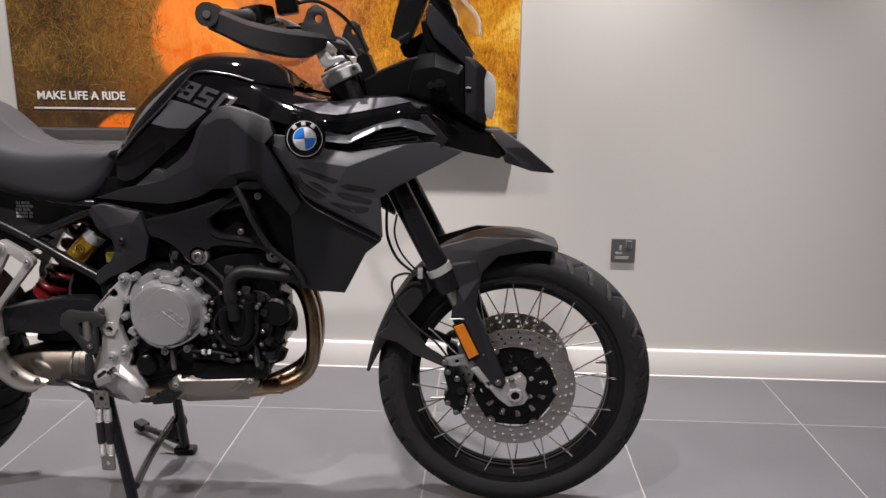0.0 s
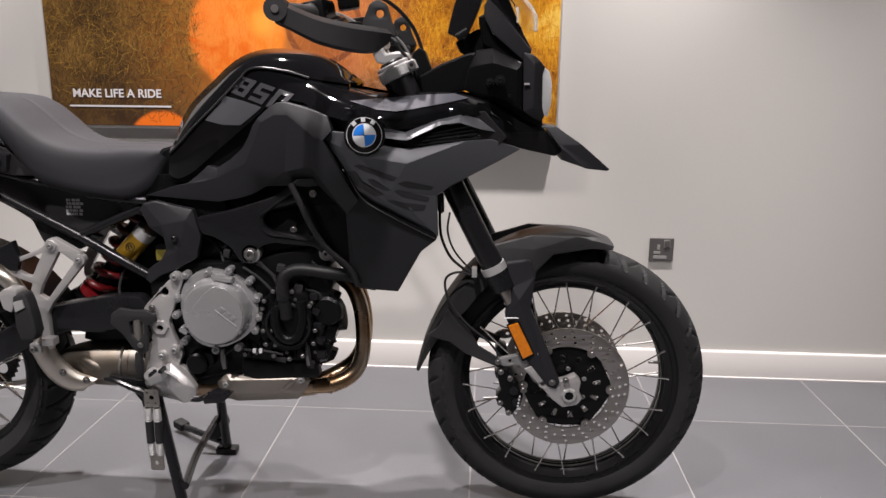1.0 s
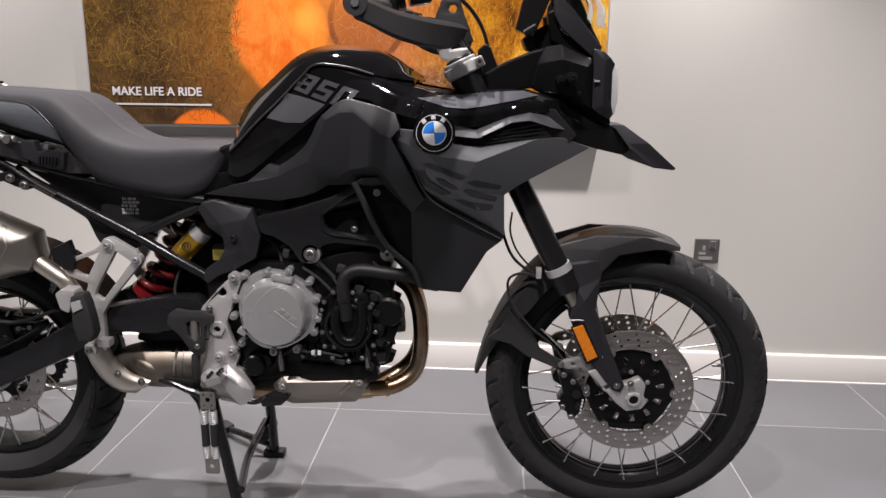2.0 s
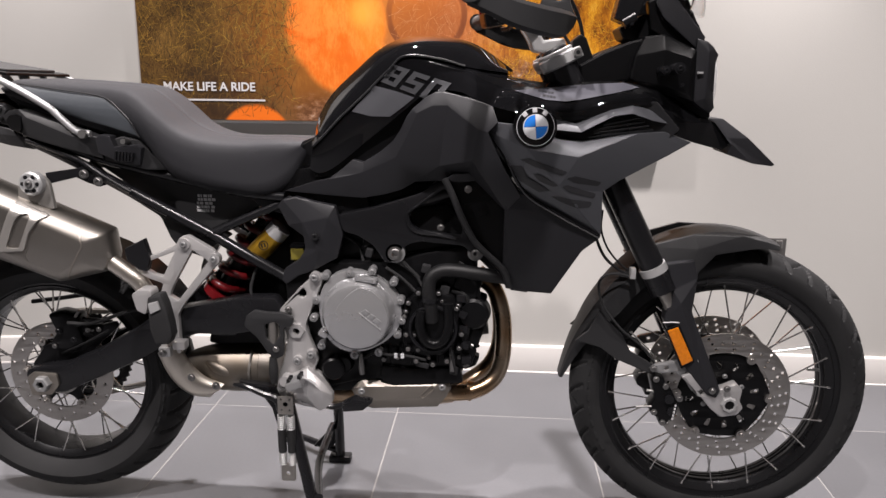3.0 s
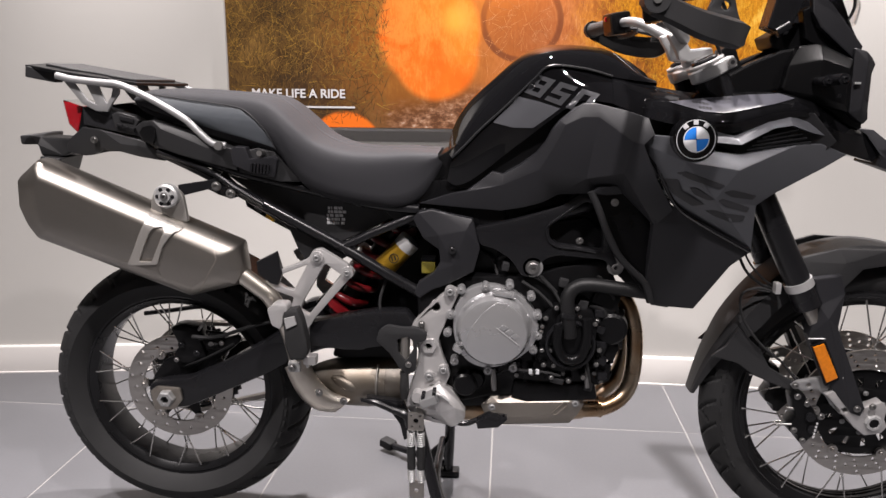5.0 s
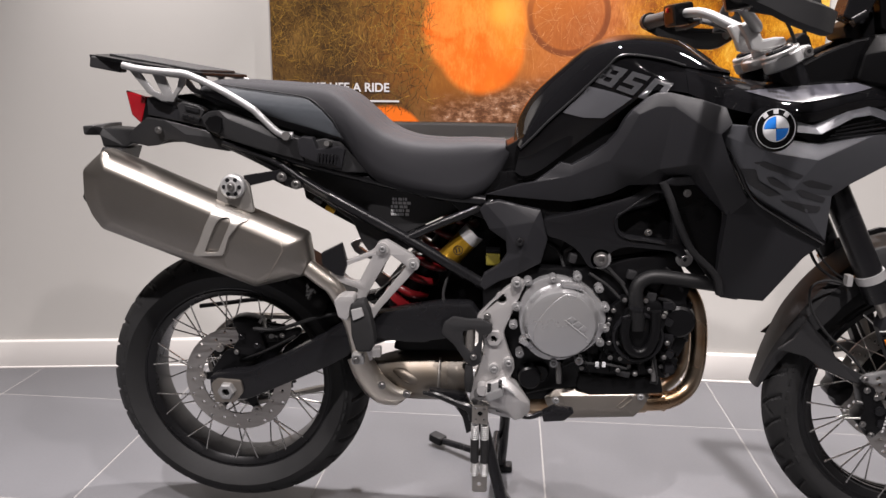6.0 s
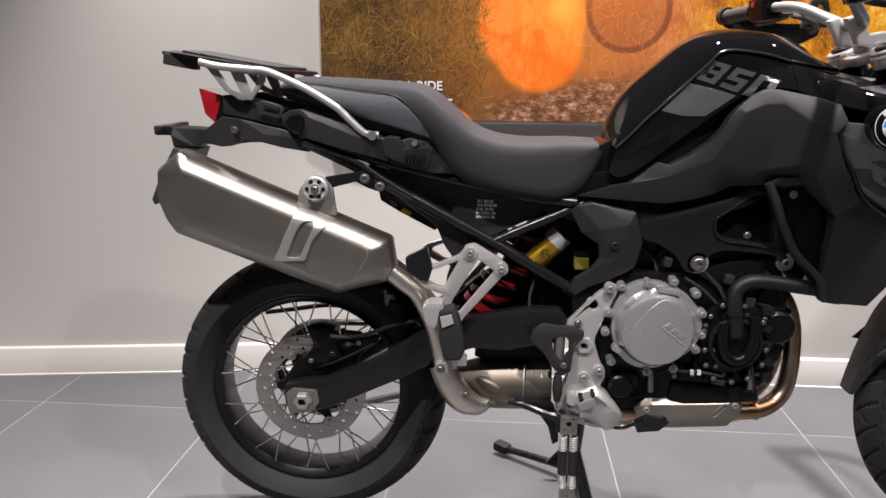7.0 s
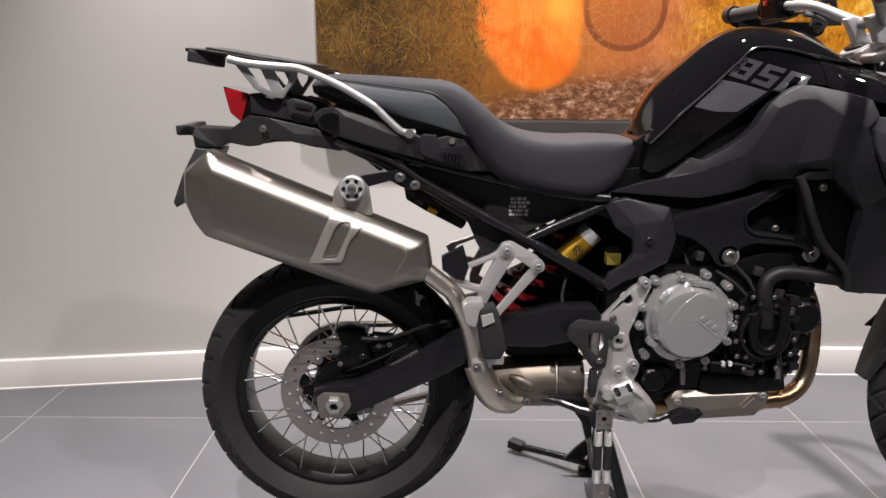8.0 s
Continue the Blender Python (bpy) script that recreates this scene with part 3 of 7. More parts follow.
def block_digits():
    """The figures 8, 5 and 0 in square strokes, filling a box 3 by 1."""
    box = lambda u, a, b, c, d: [(u + a, c), (u + b, c), (u + b, d), (u + a, d)]
    eight = [[(0.06, 0), (0.86, 0), (0.86, 0.46), (0.82, 0.5), (0.86, 0.54), (0.86, 1), (0.06, 1), (0.06, 0.54), (0.1, 0.5), (0.06, 0.46)], box(0, 0.32, 0.60, 0.20, 0.41), box(0, 0.32, 0.60, 0.59, 0.80)]
    five = [[(1.06, 0), (1.86, 0), (1.86, 0.60), (1.32, 0.60), (1.32, 0.78), (1.86, 0.78), (1.86, 1), (1.06, 1), (1.06, 0.40), (1.60, 0.40), (1.60, 0.22), (1.06, 0.22)]]
    nought = [box(2, 0.06, 0.86, 0, 1), box(2, 0.32, 0.60, 0.20, 0.80)]
    return plate(eight + five + nought, 0, 0.01, 0.0002)


letters = fitted(block_digits(), [(0.806, 1.055), (0.925, 1.014), (0.959, 1.053), (0.836, 1.09)])
for v in letters.verts:
    v.co.y *= 0.1
part("number_decal", laid_on(letters, tank_side, 0.0022), DIGITS, bike, "grey model number decal")

# the lower side panel, made of flat facets
panel_points = [(0.590, -0.098, 0.816), (0.659, -0.1, 0.839), (0.691, -0.102, 0.846), (0.723, -0.105, 0.87), (0.745, -0.109, 0.889), (0.768, -0.112, 0.884), (0.804, -0.124, 0.906), (0.836, -0.137, 0.932), (0.854, -0.15, 0.957), (0.867, -0.155, 0.984), (0.88, -0.158, 1.001), (0.907, -0.165, 1.024), (0.926, -0.17, 1.035), (0.947, -0.176, 1.036),
                (1.003, -0.196, 1.024), (1.045, -0.212, 1.01), (1.056, -0.225, 0.98), (1.037, -0.225, 0.96), (1.068, -0.212, 0.893), (1.106, -0.2, 0.829), (1.078, -0.175, 0.792), (1.014, -0.165, 0.854), (1.0, -0.163, 0.87), (0.964, -0.15, 0.864), (0.95, -0.142, 0.851), (0.884, -0.13, 0.846), (0.853, -0.122, 0.827), (0.816, -0.115, 0.815), (0.766, -0.108, 0.805), (0.69, -0.1, 0.808),
                (0.768, -0.117, 0.862), (0.843, -0.143, 0.899), (0.873, -0.162, 0.954), (0.89, -0.170, 0.993), (0.922, -0.179, 1.009), (0.953, -0.187, 1.010), (1.017, -0.219, 0.965), (1.006, -0.205, 0.902), (0.938, -0.165, 0.885)]
panel_faces = [(0, 1, 30, 29), (1, 2, 30), (2, 3, 30), (3, 4, 5, 30), (5, 6, 31, 30), (6, 7, 31), (7, 8, 32, 31), (8, 9, 32), (9, 10, 33, 32), (10, 11, 34, 33), (11, 12, 34), (12, 13, 35, 34), (13, 14, 36, 35), (14, 15, 36), (15, 16, 36), (16, 17, 36), (17, 18, 37, 36), (18, 19, 20, 37), (20, 21, 37),
               (21, 22, 38, 37), (22, 23, 38), (23, 24, 38), (24, 25, 38), (25, 26, 31, 38), (26, 27, 31), (27, 28, 30, 31), (28, 29, 30), (31, 32, 38), (32, 33, 35, 38), (33, 34, 35), (35, 36, 37, 38)]
both("side_panel", facets(panel_points, panel_faces, 0.03, 0.004), PANEL, "matt dark grey moulded side panel", 55)
# black filler added to keep the space under the seat dark
both("under_seat_cover", plate([rounded([(0.512, 0.796), (0.60, 0.862), (0.66, 0.868), (0.76, 0.86), (0.78, 0.77), (0.70, 0.755), (0.61, 0.752), (0.565, 0.766), (0.535, 0.772)], 0.008)], -0.086, 0.03, 0.003), BLACK)
# black sheet added to darken the gaps behind fairing and winglet
both("inner_fairing", slab([(0.97, -0.15, 1.025), (1.073, -0.15, 1.033), (1.232, -0.15, 1.025), (1.379, -0.15, 1.021), (1.428, -0.15, 0.966), (1.397, -0.15, 0.934), (1.279, -0.15, 0.836), (1.078, -0.15, 0.885), (1.005, -0.15, 0.983)], 0.02, 0.003), DECAL_AND_SHADE)

fairing_points = [(1.038, -0.205, 0.961), (1.055, -0.22, 0.979), (1.097, -0.228, 0.976), (1.164, -0.225, 0.952), (1.226, -0.215, 0.944), (1.344, -0.175, 0.96), (1.397, -0.155, 0.961), (1.459, -0.13, 0.938), (1.412, -0.145, 0.913), (1.308, -0.168, 0.86), (1.276, -0.173, 0.838), (1.279, -0.16, 0.743), (1.128, -0.188, 0.824), (1.106, -0.195, 0.842), (1.114, -0.245, 0.93), (1.216, -0.238, 0.915), (1.181, -0.222, 0.856)]
fairing = both("fairing", facets(fairing_points, [(0, 1, 2, 14), (2, 3, 15, 14), (3, 4, 15), (4, 5, 15), (5, 6, 7, 8), (5, 8, 9, 15), (9, 10, 15), (10, 16, 15), (10, 11, 16), (11, 12, 16), (12, 13, 14, 16), (13, 0, 14), (14, 15, 16)], 0.02, 0.0025), GREY, "satin granite grey front fairing")
for outline in ([(1.1, 0.908), (1.117, 0.912), (1.196, 0.885), (1.185, 0.877), (1.129, 0.895)],
                [(1.129, 0.878), (1.143, 0.879), (1.181, 0.856), (1.17, 0.853), (1.141, 0.864)],
                [(1.194, 0.871), (1.213, 0.876), (1.271, 0.86), (1.264, 0.851), (1.214, 0.86)],
                [(1.186, 0.854), (1.197, 0.857), (1.262, 0.835), (1.257, 0.825), (1.204, 0.84)],
                [(1.167, 0.831), (1.182, 0.832), (1.244, 0.82), (1.254, 0.818), (1.25, 0.807), (1.222, 0.806), (1.188, 0.819)],
                [(1.082, 0.894), (1.107, 0.895), (1.119, 0.87), (1.136, 0.861), (1.165, 0.844), (1.143, 0.839), (1.102, 0.863)]):
    decal(rounded(outline, 0.004), fairing, "decal", SWOOSH, bike, "black swoosh decal", 0.0008)
# black tube drawn in for the dark gap between panel and fairing
both("fairing_gap_line", tube([(1.048, -0.2, 0.952), (1.077, -0.2, 0.903), (1.114, -0.195, 0.838), (1.172, -0.185, 0.798), (1.275, -0.163, 0.741)], 0.005, 4, 8), GLOSS)
part("radiator_cover", facets([(1.064, -0.195, 0.891), (1.106, -0.192, 0.838), (1.276, -0.16, 0.736), (1.241, -0.16, 0.708), (1.184, -0.12, 0.601), (1.094, -0.118, 0.606), (1.075, -0.14, 0.664), (1.075, -0.18, 0.802)], [(0, 1, 7), (1, 2, 3, 7), (3, 4, 5, 7), (5, 6, 7)], 0.03, 0.003), PANEL, bike, "matt dark grey radiator side cover")
# flat black slab stands in for the shade inside the duct opening
both("radiator_duct", slab([(0.944, -0.13, 0.859), (1.075, -0.13, 0.847), (1.088, -0.13, 0.662), (1.071, -0.13, 0.642), (1.007, -0.13, 0.723), (0.973, -0.13, 0.796)], 0.012, 0.002), BLACK)
both("duct_frame", tube([(0.948, -0.16, 0.858), (0.965, -0.16, 0.823), (0.987, -0.158, 0.771), (1.019, -0.15, 0.715), (1.073, -0.14, 0.662), (1.09, -0.125, 0.616)], 0.009, 4, 10, flat=0.7), PLASTIC)
both("duct_lip", facets([(0.945, -0.160, 0.852), (0.964, -0.166, 0.868), (1.0, -0.168, 0.873), (1.018, -0.162, 0.855), (0.982, -0.158, 0.850)], [(0, 1, 2, 4), (2, 3, 4)], 0.02, 0.003), PANEL)
bolt((0.998, -0.158, 0.836), 0.006, bike)

# gloss cowl under the tank's nose, the winglet and its grille
cowl = both("front_cowl", skin([[(0.985, -0.1055, 1.086), (1.057, -0.106, 1.072), (1.156, -0.11, 1.056), (1.234, -0.125, 1.059), (1.313, -0.13, 1.059), (1.387, -0.11, 1.042)],
                                [(0.985, -0.137, 1.062), (1.05, -0.168, 1.045), (1.144, -0.207, 1.018), (1.213, -0.203, 1.013), (1.3, -0.172, 1.031), (1.387, -0.135, 1.029)],
                                [(0.985, -0.160, 1.034), (1.053, -0.205, 1.008), (1.158, -0.217, 0.988), (1.22, -0.205, 0.986), (1.301, -0.178, 1.009), (1.393, -0.14, 1.015)]], 4, 3, 0.02), GLOSS, "gloss black front cowl", 60)
decal([(1.088, 1.041), (1.16, 1.047), (1.249, 1.055), (1.311, 1.058), (1.344, 1.049), (1.295, 1.039), (1.22, 1.025), (1.189, 1.021), (1.15, 1.024)], cowl, "decal", DECAL, bike, "silver grey stripe decal", 0.0035)
for k in range(2):
    bars = plate([[(0.0 + 0.011 * i, 0), (0.008 + 0.011 * i, 0), (0.0085 + 0.011 * i, 0.007), (0.0005 + 0.011 * i, 0.007)] for i in range(4 + k)], 0, 0.001, 0.0001)
    origin = [(1.145, 1.03), (1.136, 1.039)][k]
    part("decal_marks", laid_on(moved(bars, pose(origin[0], 0, origin[1], 0, 8, 0) @ Matrix.Scale(0.6, 4)), cowl, 0.0045), DECAL_AND_SHADE, bike, "small dark marks on the stripe")
both("winglet", facets([(1.161, -0.218, 0.989), (1.211, -0.212, 0.978), (1.279, -0.185, 1.005), (1.326, -0.165, 1.016), (1.371, -0.148, 1.003), (1.412, -0.145, 0.975), (1.371, -0.17, 0.983), (1.324, -0.19, 0.998), (1.285, -0.207, 0.994), (1.218, -0.232, 0.963), (1.167, -0.236, 0.967)], [(0, 1, 9, 10), (1, 2, 8, 9), (2, 3, 7, 8), (3, 4, 6, 7), (4, 5, 6)], 0.035, 0.002), GREY, "satin grey winglet")
# black slab gives the darkness of the recess behind the slats
both("grille_backing", slab([(1.172, -0.2, 0.965), (1.229, -0.19, 0.96), (1.299, -0.165, 0.991), (1.335, -0.155, 0.995), (1.422, -0.125, 0.963), (1.35, -0.15, 0.952), (1.231, -0.19, 0.938)], 0.02, 0.001), DECAL_AND_SHADE)
for k in range(4):
    a = Vector((1.236, -0.205, 0.951)).lerp(Vector((1.266, -0.195, 0.975)), k / 3)
    b = Vector((1.37, -0.165, 0.965)).lerp(Vector((1.344, -0.165, 0.989)), k / 3)
    part("grille_slat", tube([a, b], 0.0028, 1, 6, flat=0.6), SATIN, bike)
part("beak", facets([(1.337, -0.13, 1.033), (1.396, -0.1, 1.041), (1.489, -0.065, 0.996), (1.521, -0.055, 0.974), (1.56, -0.05, 0.926), (1.542, -0.06, 0.916), (1.464, -0.115, 0.937), (1.4, -0.145, 0.96), (1.355, -0.152, 0.999), (1.436, -0.12, 0.978)], [(0, 1, 9, 8), (1, 2, 3, 9), (3, 4, 5, 9), (5, 6, 7, 9), (7, 8, 9)], bev=0.003, through_middle=True), GLOSS, bike, "gloss black beak", 20)
part("beak_tip", facets([(1.499, -0.055, 0.986), (1.544, -0.045, 0.983), (1.607, -0.03, 0.941), (1.679, -0.004, 0.881), (1.673, -0.004, 0.877), (1.621, -0.035, 0.885), (1.556, -0.055, 0.908), (1.561, -0.06, 0.928), (1.525, -0.058, 0.974), (1.555, -0.056, 0.942)], [(0, 1, 9, 8), (1, 2, 9), (2, 3, 4, 9), (4, 5, 9), (5, 6, 7, 9), (7, 8, 9)], bev=0.002, through_middle=True), PANEL, bike, "dark grey beak tip", 20)

# round badge: black ring, pale rim lines, quartered centre
badge_at = Vector((1.128, -0.236, 0.973))
badge = part("badge", lathe([(0.0, -0.010), (0.030, -0.009), (0.0405, -0.007), (0.043, -0.004), (0.043, 0.02)], (0, 0, 0), steps=48), GLOSS, bike, "round black badge with a blue and white quartered centre")
badge.matrix_basis = Matrix.Translation(badge_at) @ pose(0, 0, 0, -4, 0, 4)
part("badge_ring", lathe([(0.0362, -0.0095), (0.0371, -0.0095), (0.0371, -0.006), (0.0362, -0.006)], (0, 0, 0), steps=48, closed=True), WHITE, badge)
part("badge_ring", lathe([(0.0230, -0.0110), (0.0245, -0.0110), (0.0245, -0.008), (0.0230, -0.008)], (0, 0, 0), steps=48, closed=True), WHITE, badge)
for k in range(4):
    arc = [(0.0005, 0.0005)] + [(0.0228 * math.cos(math.pi / 2 * j / 10), 0.0228 * math.sin(math.pi / 2 * j / 10)) for j in range(11)]
    quarter = part("badge_quarter", plate([arc], -0.0112, 0.002, 0.0002), BLUE if k % 2 else WHITE, badge)
    quarter.matrix_basis = pose(0, 0, 0, 0, 90 * k - 4, 0)
for k, a in enumerate((-38, 0, 38)):
    mark = part("badge_mark", plate([[(-0.0045, 0), (0.0045, 0), (0.0045, 0.008), (-0.0045, 0.008)]], -0.0102, 0.0015, 0.0002), MARK, badge)
    mark.matrix_basis = pose(0.0275 * math.sin(radians(a - 4)), 0, 0.0275 * math.cos(radians(a - 4)), 0, a - 4, 0)

# ---- seat ----
seat_line = [(-0.022, 1.040), (0.006, 1.052), (0.072, 1.051), (0.16, 1.046), (0.245, 1.039), (0.285, 1.021), (0.32, 0.992), (0.365, 0.954), (0.42, 0.932), (0.49, 0.925), (0.56, 0.927), (0.628, 0.924)]
seat_low = [(0.02, 1.02), (0.083, 0.988), (0.135, 0.974), (0.20, 0.955), (0.284, 0.930), (0.315, 0.895), (0.355, 0.858), (0.41, 0.837), (0.48, 0.823), (0.55, 0.816), (0.60, 0.845), (0.637, 0.905)]
widths = (0.112, 0.126, 0.132, 0.134, 0.136, 0.14, 0.145, 0.14, 0.13, 0.118, 0.105, 0.09)
seat_rows = []
for k, share in enumerate((0.0, 0.55, 0.84, 0.95, 1.0)):
    drop = (0.0, 0.0, 0.005, 0.020, 0.050)[k]
    seat_rows.append([(x, -w * share, z - drop * min(1, (z - lz) / 0.09)) for (x, z), (lx, lz), w in zip(seat_line, seat_low, widths)])
seat_rows.append([(lx, -w * 0.92, lz) for (x, z), (lx, lz), w in zip(seat_line, seat_low, widths)])
half_seat = skin(seat_rows, 4, 3, 0.03, (0, 0.6, -0.5))
seat = part("seat", join(mirrored(half_seat), half_seat), VINYL, bike, "black vinyl rider and passenger seat", 60)
decal([(0.022, 1.040), (0.1, 1.031), (0.16, 1.024), (0.214, 1.014), (0.243, 0.992), (0.266, 0.966), (0.283, 0.934), (0.218, 0.954), (0.158, 0.969), (0.122, 0.980), (0.062, 1.008)], seat, "seat_side", VINYL_GREY, bike, "grey vinyl seat side insert", 0.002)
part("seat_seam", tube([(p[0], p[1] - 0.0005, p[2]) for p in [(0.024, -0.126, 1.043), (0.1, -0.131, 1.033), (0.16, -0.133, 1.026), (0.216, -0.134, 1.016), (0.246, -0.135, 0.993), (0.269, -0.136, 0.967), (0.287, -0.136, 0.933)]], 0.0016, 5, 6), DECAL_AND_SHADE, bike)



# ---- front end ----
def fork_leg(side):
    y = side * 0.098
    a, b = Vector((1.190, y, 1.080)), Vector((1.413, y, 0.646))
    d = (b - a).normalized()
    leg = part("fork_leg", rod(a, b, 0.027, 24, 0.002), SATIN, bike, "black upside-down fork leg")
    part("fork_clamp", rod(b - d * 0.022, b - d * 0.004, 0.0305, 24, 0.002), ALU, leg, "silver fork clamp band")
    part("fork_seal", rod(b - d * 0.004, b + d * 0.042, 0.0290, 24, 0.004), SATIN, leg)
    foot = Vector((FRONT[0] - 0.035, y, FRONT[2] + 0.02))
    part("fork_slider", rod(b + d * 0.02, foot + Vector((-0.03, 0, 0.07)), 0.0165, 20), STEEL, leg)
    return leg


for side in (-1, 1):
    fork_leg(side)
    y = side * 0.098
    cast = plate([rounded([(1.484, 0.412), (1.509, 0.426), (1.541, 0.405), (1.564, 0.383), (1.585, 0.389), (1.607, 0.4), (1.622, 0.384), (1.618, 0.358), (1.627, 0.341), (1.615, 0.324), (1.580, 0.317), (1.554, 0.337), (1.532, 0.363), (1.506, 0.391)], 0.004), circle(FRONT[0], FRONT[2], 0.0115, 16), circle(1.531, 0.376, 0.006, 10)], y - 0.016, 0.03, 0.004)
    foot = part("fork_foot", cast, CAST, bike, "silver cast fork foot")
    part("axle_collar", moved(lathe([(0.0115, -0.006), (0.0165, -0.006), (0.0195, 0.0), (0.0195, 0.034), (0.0115, 0.034)], (0, 0, 0), steps=8, closed=True), pose(FRONT[0], y - 0.017 if side < 0 else y - 0.015, FRONT[2])), ALU, foot)
    arm = plate([rounded([(1.414, 0.424), (1.428, 0.436), (1.478, 0.448), (1.500, 0.430), (1.530, 0.398), (1.540, 0.372), (1.528, 0.360), (1.511, 0.378), (1.500, 0.396), (1.470, 0.420), (1.440, 0.414)], 0.005), rounded([(1.490, 0.412), (1.501, 0.420), (1.523, 0.384), (1.513, 0.378)], 0.003), circle(1.452, 0.428, 0.005, 10)], y - 0.006, 0.014, 0.003)
    part("caliper_bracket", arm, FOOT, foot)
    for q in [(1.423, -0.104, 0.427), (1.452, -0.104, 0.385), (1.486, -0.104, 0.356), (1.552, -0.122, 0.385), (1.584, -0.122, 0.391)]:
        if side < 0:
            bolt(q, 0.006, foot)
    guard = facets([(1.436, -0.106, 0.671), (1.494, -0.102, 0.68), (1.504, -0.104, 0.64), (1.496, -0.11, 0.564), (1.571, -0.118, 0.384), (1.563, -0.118, 0.365), (1.542, -0.118, 0.372), (1.483, -0.112, 0.443), (1.436, -0.11, 0.543), (1.449, -0.112, 0.615), (1.467, -0.125, 0.588)], [(0, 1, 2, 10, 9), (2, 3, 10), (3, 4, 5, 6, 10), (6, 7, 8, 10), (8, 9, 10)], 0.035, 0.003)
    part("fork_guard", guard if side < 0 else mirrored(guard), PANEL, bike, "dark grey plastic fork guard")
part("axle", rod((FRONT[0], -0.118, FRONT[2]), (FRONT[0], 0.118, FRONT[2]), 0.011, 16), BLACK, bike)
reflector = part("reflector", slab([(1.443, -0.122, 0.523), (1.466, -0.122, 0.532), (1.504, -0.122, 0.455), (1.481, -0.122, 0.442)], 0.008, 0.002), AMBER, bike, "orange rectangular reflector")
part("reflector_frame", slab([(1.439, -0.119, 0.524), (1.470, -0.119, 0.538), (1.512, -0.119, 0.452), (1.480, -0.119, 0.433)], 0.008, 0.002), BLACK, reflector)
part("reflector_rim", tube([(1.432, -0.118, 0.541), (1.466, -0.118, 0.542), (1.476, -0.118, 0.535), (1.516, -0.118, 0.452)], 0.0016, 3, 6), ALU, reflector)

# steering head, clamps and bar
part("steering_head", tube([(1.275, 0, 0.88), (1.205, 0, 1.045)], 0.038, 1, 20), BLACK, bike)
part("lower_clamp", block(-0.035, 0.035, -0.13, 0.13, -0.018, 0.018, 0.008, pose(1.30, 0, 0.87, 0, -27, 0)), BLACK, bike)
head = Vector((1.163, 0.0, 1.112))
LEAN_BACK = pose(0, 0, 0, 0, -26, 0)
yoke = rounded([(-0.020, -0.115), (0.026, -0.115), (0.030, -0.06), (0.022, -0.03), (0.022, 0.03), (0.030, 0.06), (0.026, 0.115), (-0.020, 0.115), (-0.026, 0.06), (-0.044, 0.03), (-0.044, -0.03), (-0.026, -0.06)], 0.015)
upper_clamp = part("upper_clamp", moved(plate([yoke], -0.010, 0.020, 0.004), Matrix.Translation(head + Vector((0.012, 0, -0.006))) @ LEAN_BACK @ pose(0, 0, 0, 90, 0, 0)), CAST, bike, "silver upper triple clamp")
part("stem_nut", moved(lathe([(0.022, -0.01), (0.022, 0.016), (0.019, 0.020), (0.0, 0.020)], (0, 0, 0), "z", 24), Matrix.Translation(head + Vector((0.01, 0, 0.0))) @ LEAN_BACK), ALU, upper_clamp)
for side in (-1, 1):
    seat_at = Matrix.Translation((1.176, side * 0.098, 1.108)) @ LEAN_BACK
    ring = part("clamp_ring", moved(lathe([(0.026, -0.022), (0.037, -0.022), (0.0395, -0.019), (0.0395, 0.001), (0.037, 0.004), (0.026, 0.004)], (0, 0, 0), "z", 40, True), seat_at), ALU, bike, "silver fork clamp ring")
    part("ring_lip", moved(lathe([(0.024, 0.004), (0.0365, 0.004), (0.0375, 0.007), (0.0375, 0.010), (0.036, 0.012), (0.024, 0.012)], (0, 0, 0), "z", 40, True), seat_at), CAST, ring)
    part("fork_cap", moved(lathe([(0.027, 0.0), (0.027, 0.016), (0.024, 0.019), (0.012, 0.019), (0.010, 0.014)], (0, 0, 0), "z", 28), seat_at), SATIN, ring)
    part("clamp_lug", moved(block(0.026, 0.050, -0.020 + 0.006 * side, 0.020 + 0.006 * side, -0.021, 0.002, 0.004), seat_at), ALU, ring)
    part("clamp_pinch", moved(rod((0.041, side * 0.020, -0.009), (0.041, side * 0.032, -0.009), 0.0085, 16, 0.001), seat_at), CHROME, ring)
    # thin black disc painted in for the shaded bolt socket
    part("pinch_socket_shade", moved(rod((0.041, side * 0.0318, -0.009), (0.041, side * 0.0325, -0.009), 0.0045, 8), seat_at), DECAL_AND_SHADE, ring)
    part("fork_top", rod((1.181, side * 0.098, 1.094), (1.245, side * 0.098, 0.965), 0.0335, 28, 0.002), SATIN, bike)
    riser = facets([(1.102, -0.055, 1.173), (1.121, -0.055, 1.18), (1.138, -0.055, 1.171), (1.151, -0.055, 1.143), (1.177, -0.055, 1.148), (1.195, -0.055, 1.148), (1.201, -0.055, 1.132), (1.15, -0.055, 1.118), (1.13, -0.055, 1.122), (1.12, -0.055, 1.145)], [tuple(range(10))], 0.026, 0.005)
    part("bar_riser", riser if side < 0 else mirrored(riser), ALU, bike, "silver handlebar riser")
bar_mid = Vector((1.137, 0, 1.165))
grip_in, grip_out = Vector((1.030, 0.285, 1.212)), Vector((1.004, 0.40, 1.207))
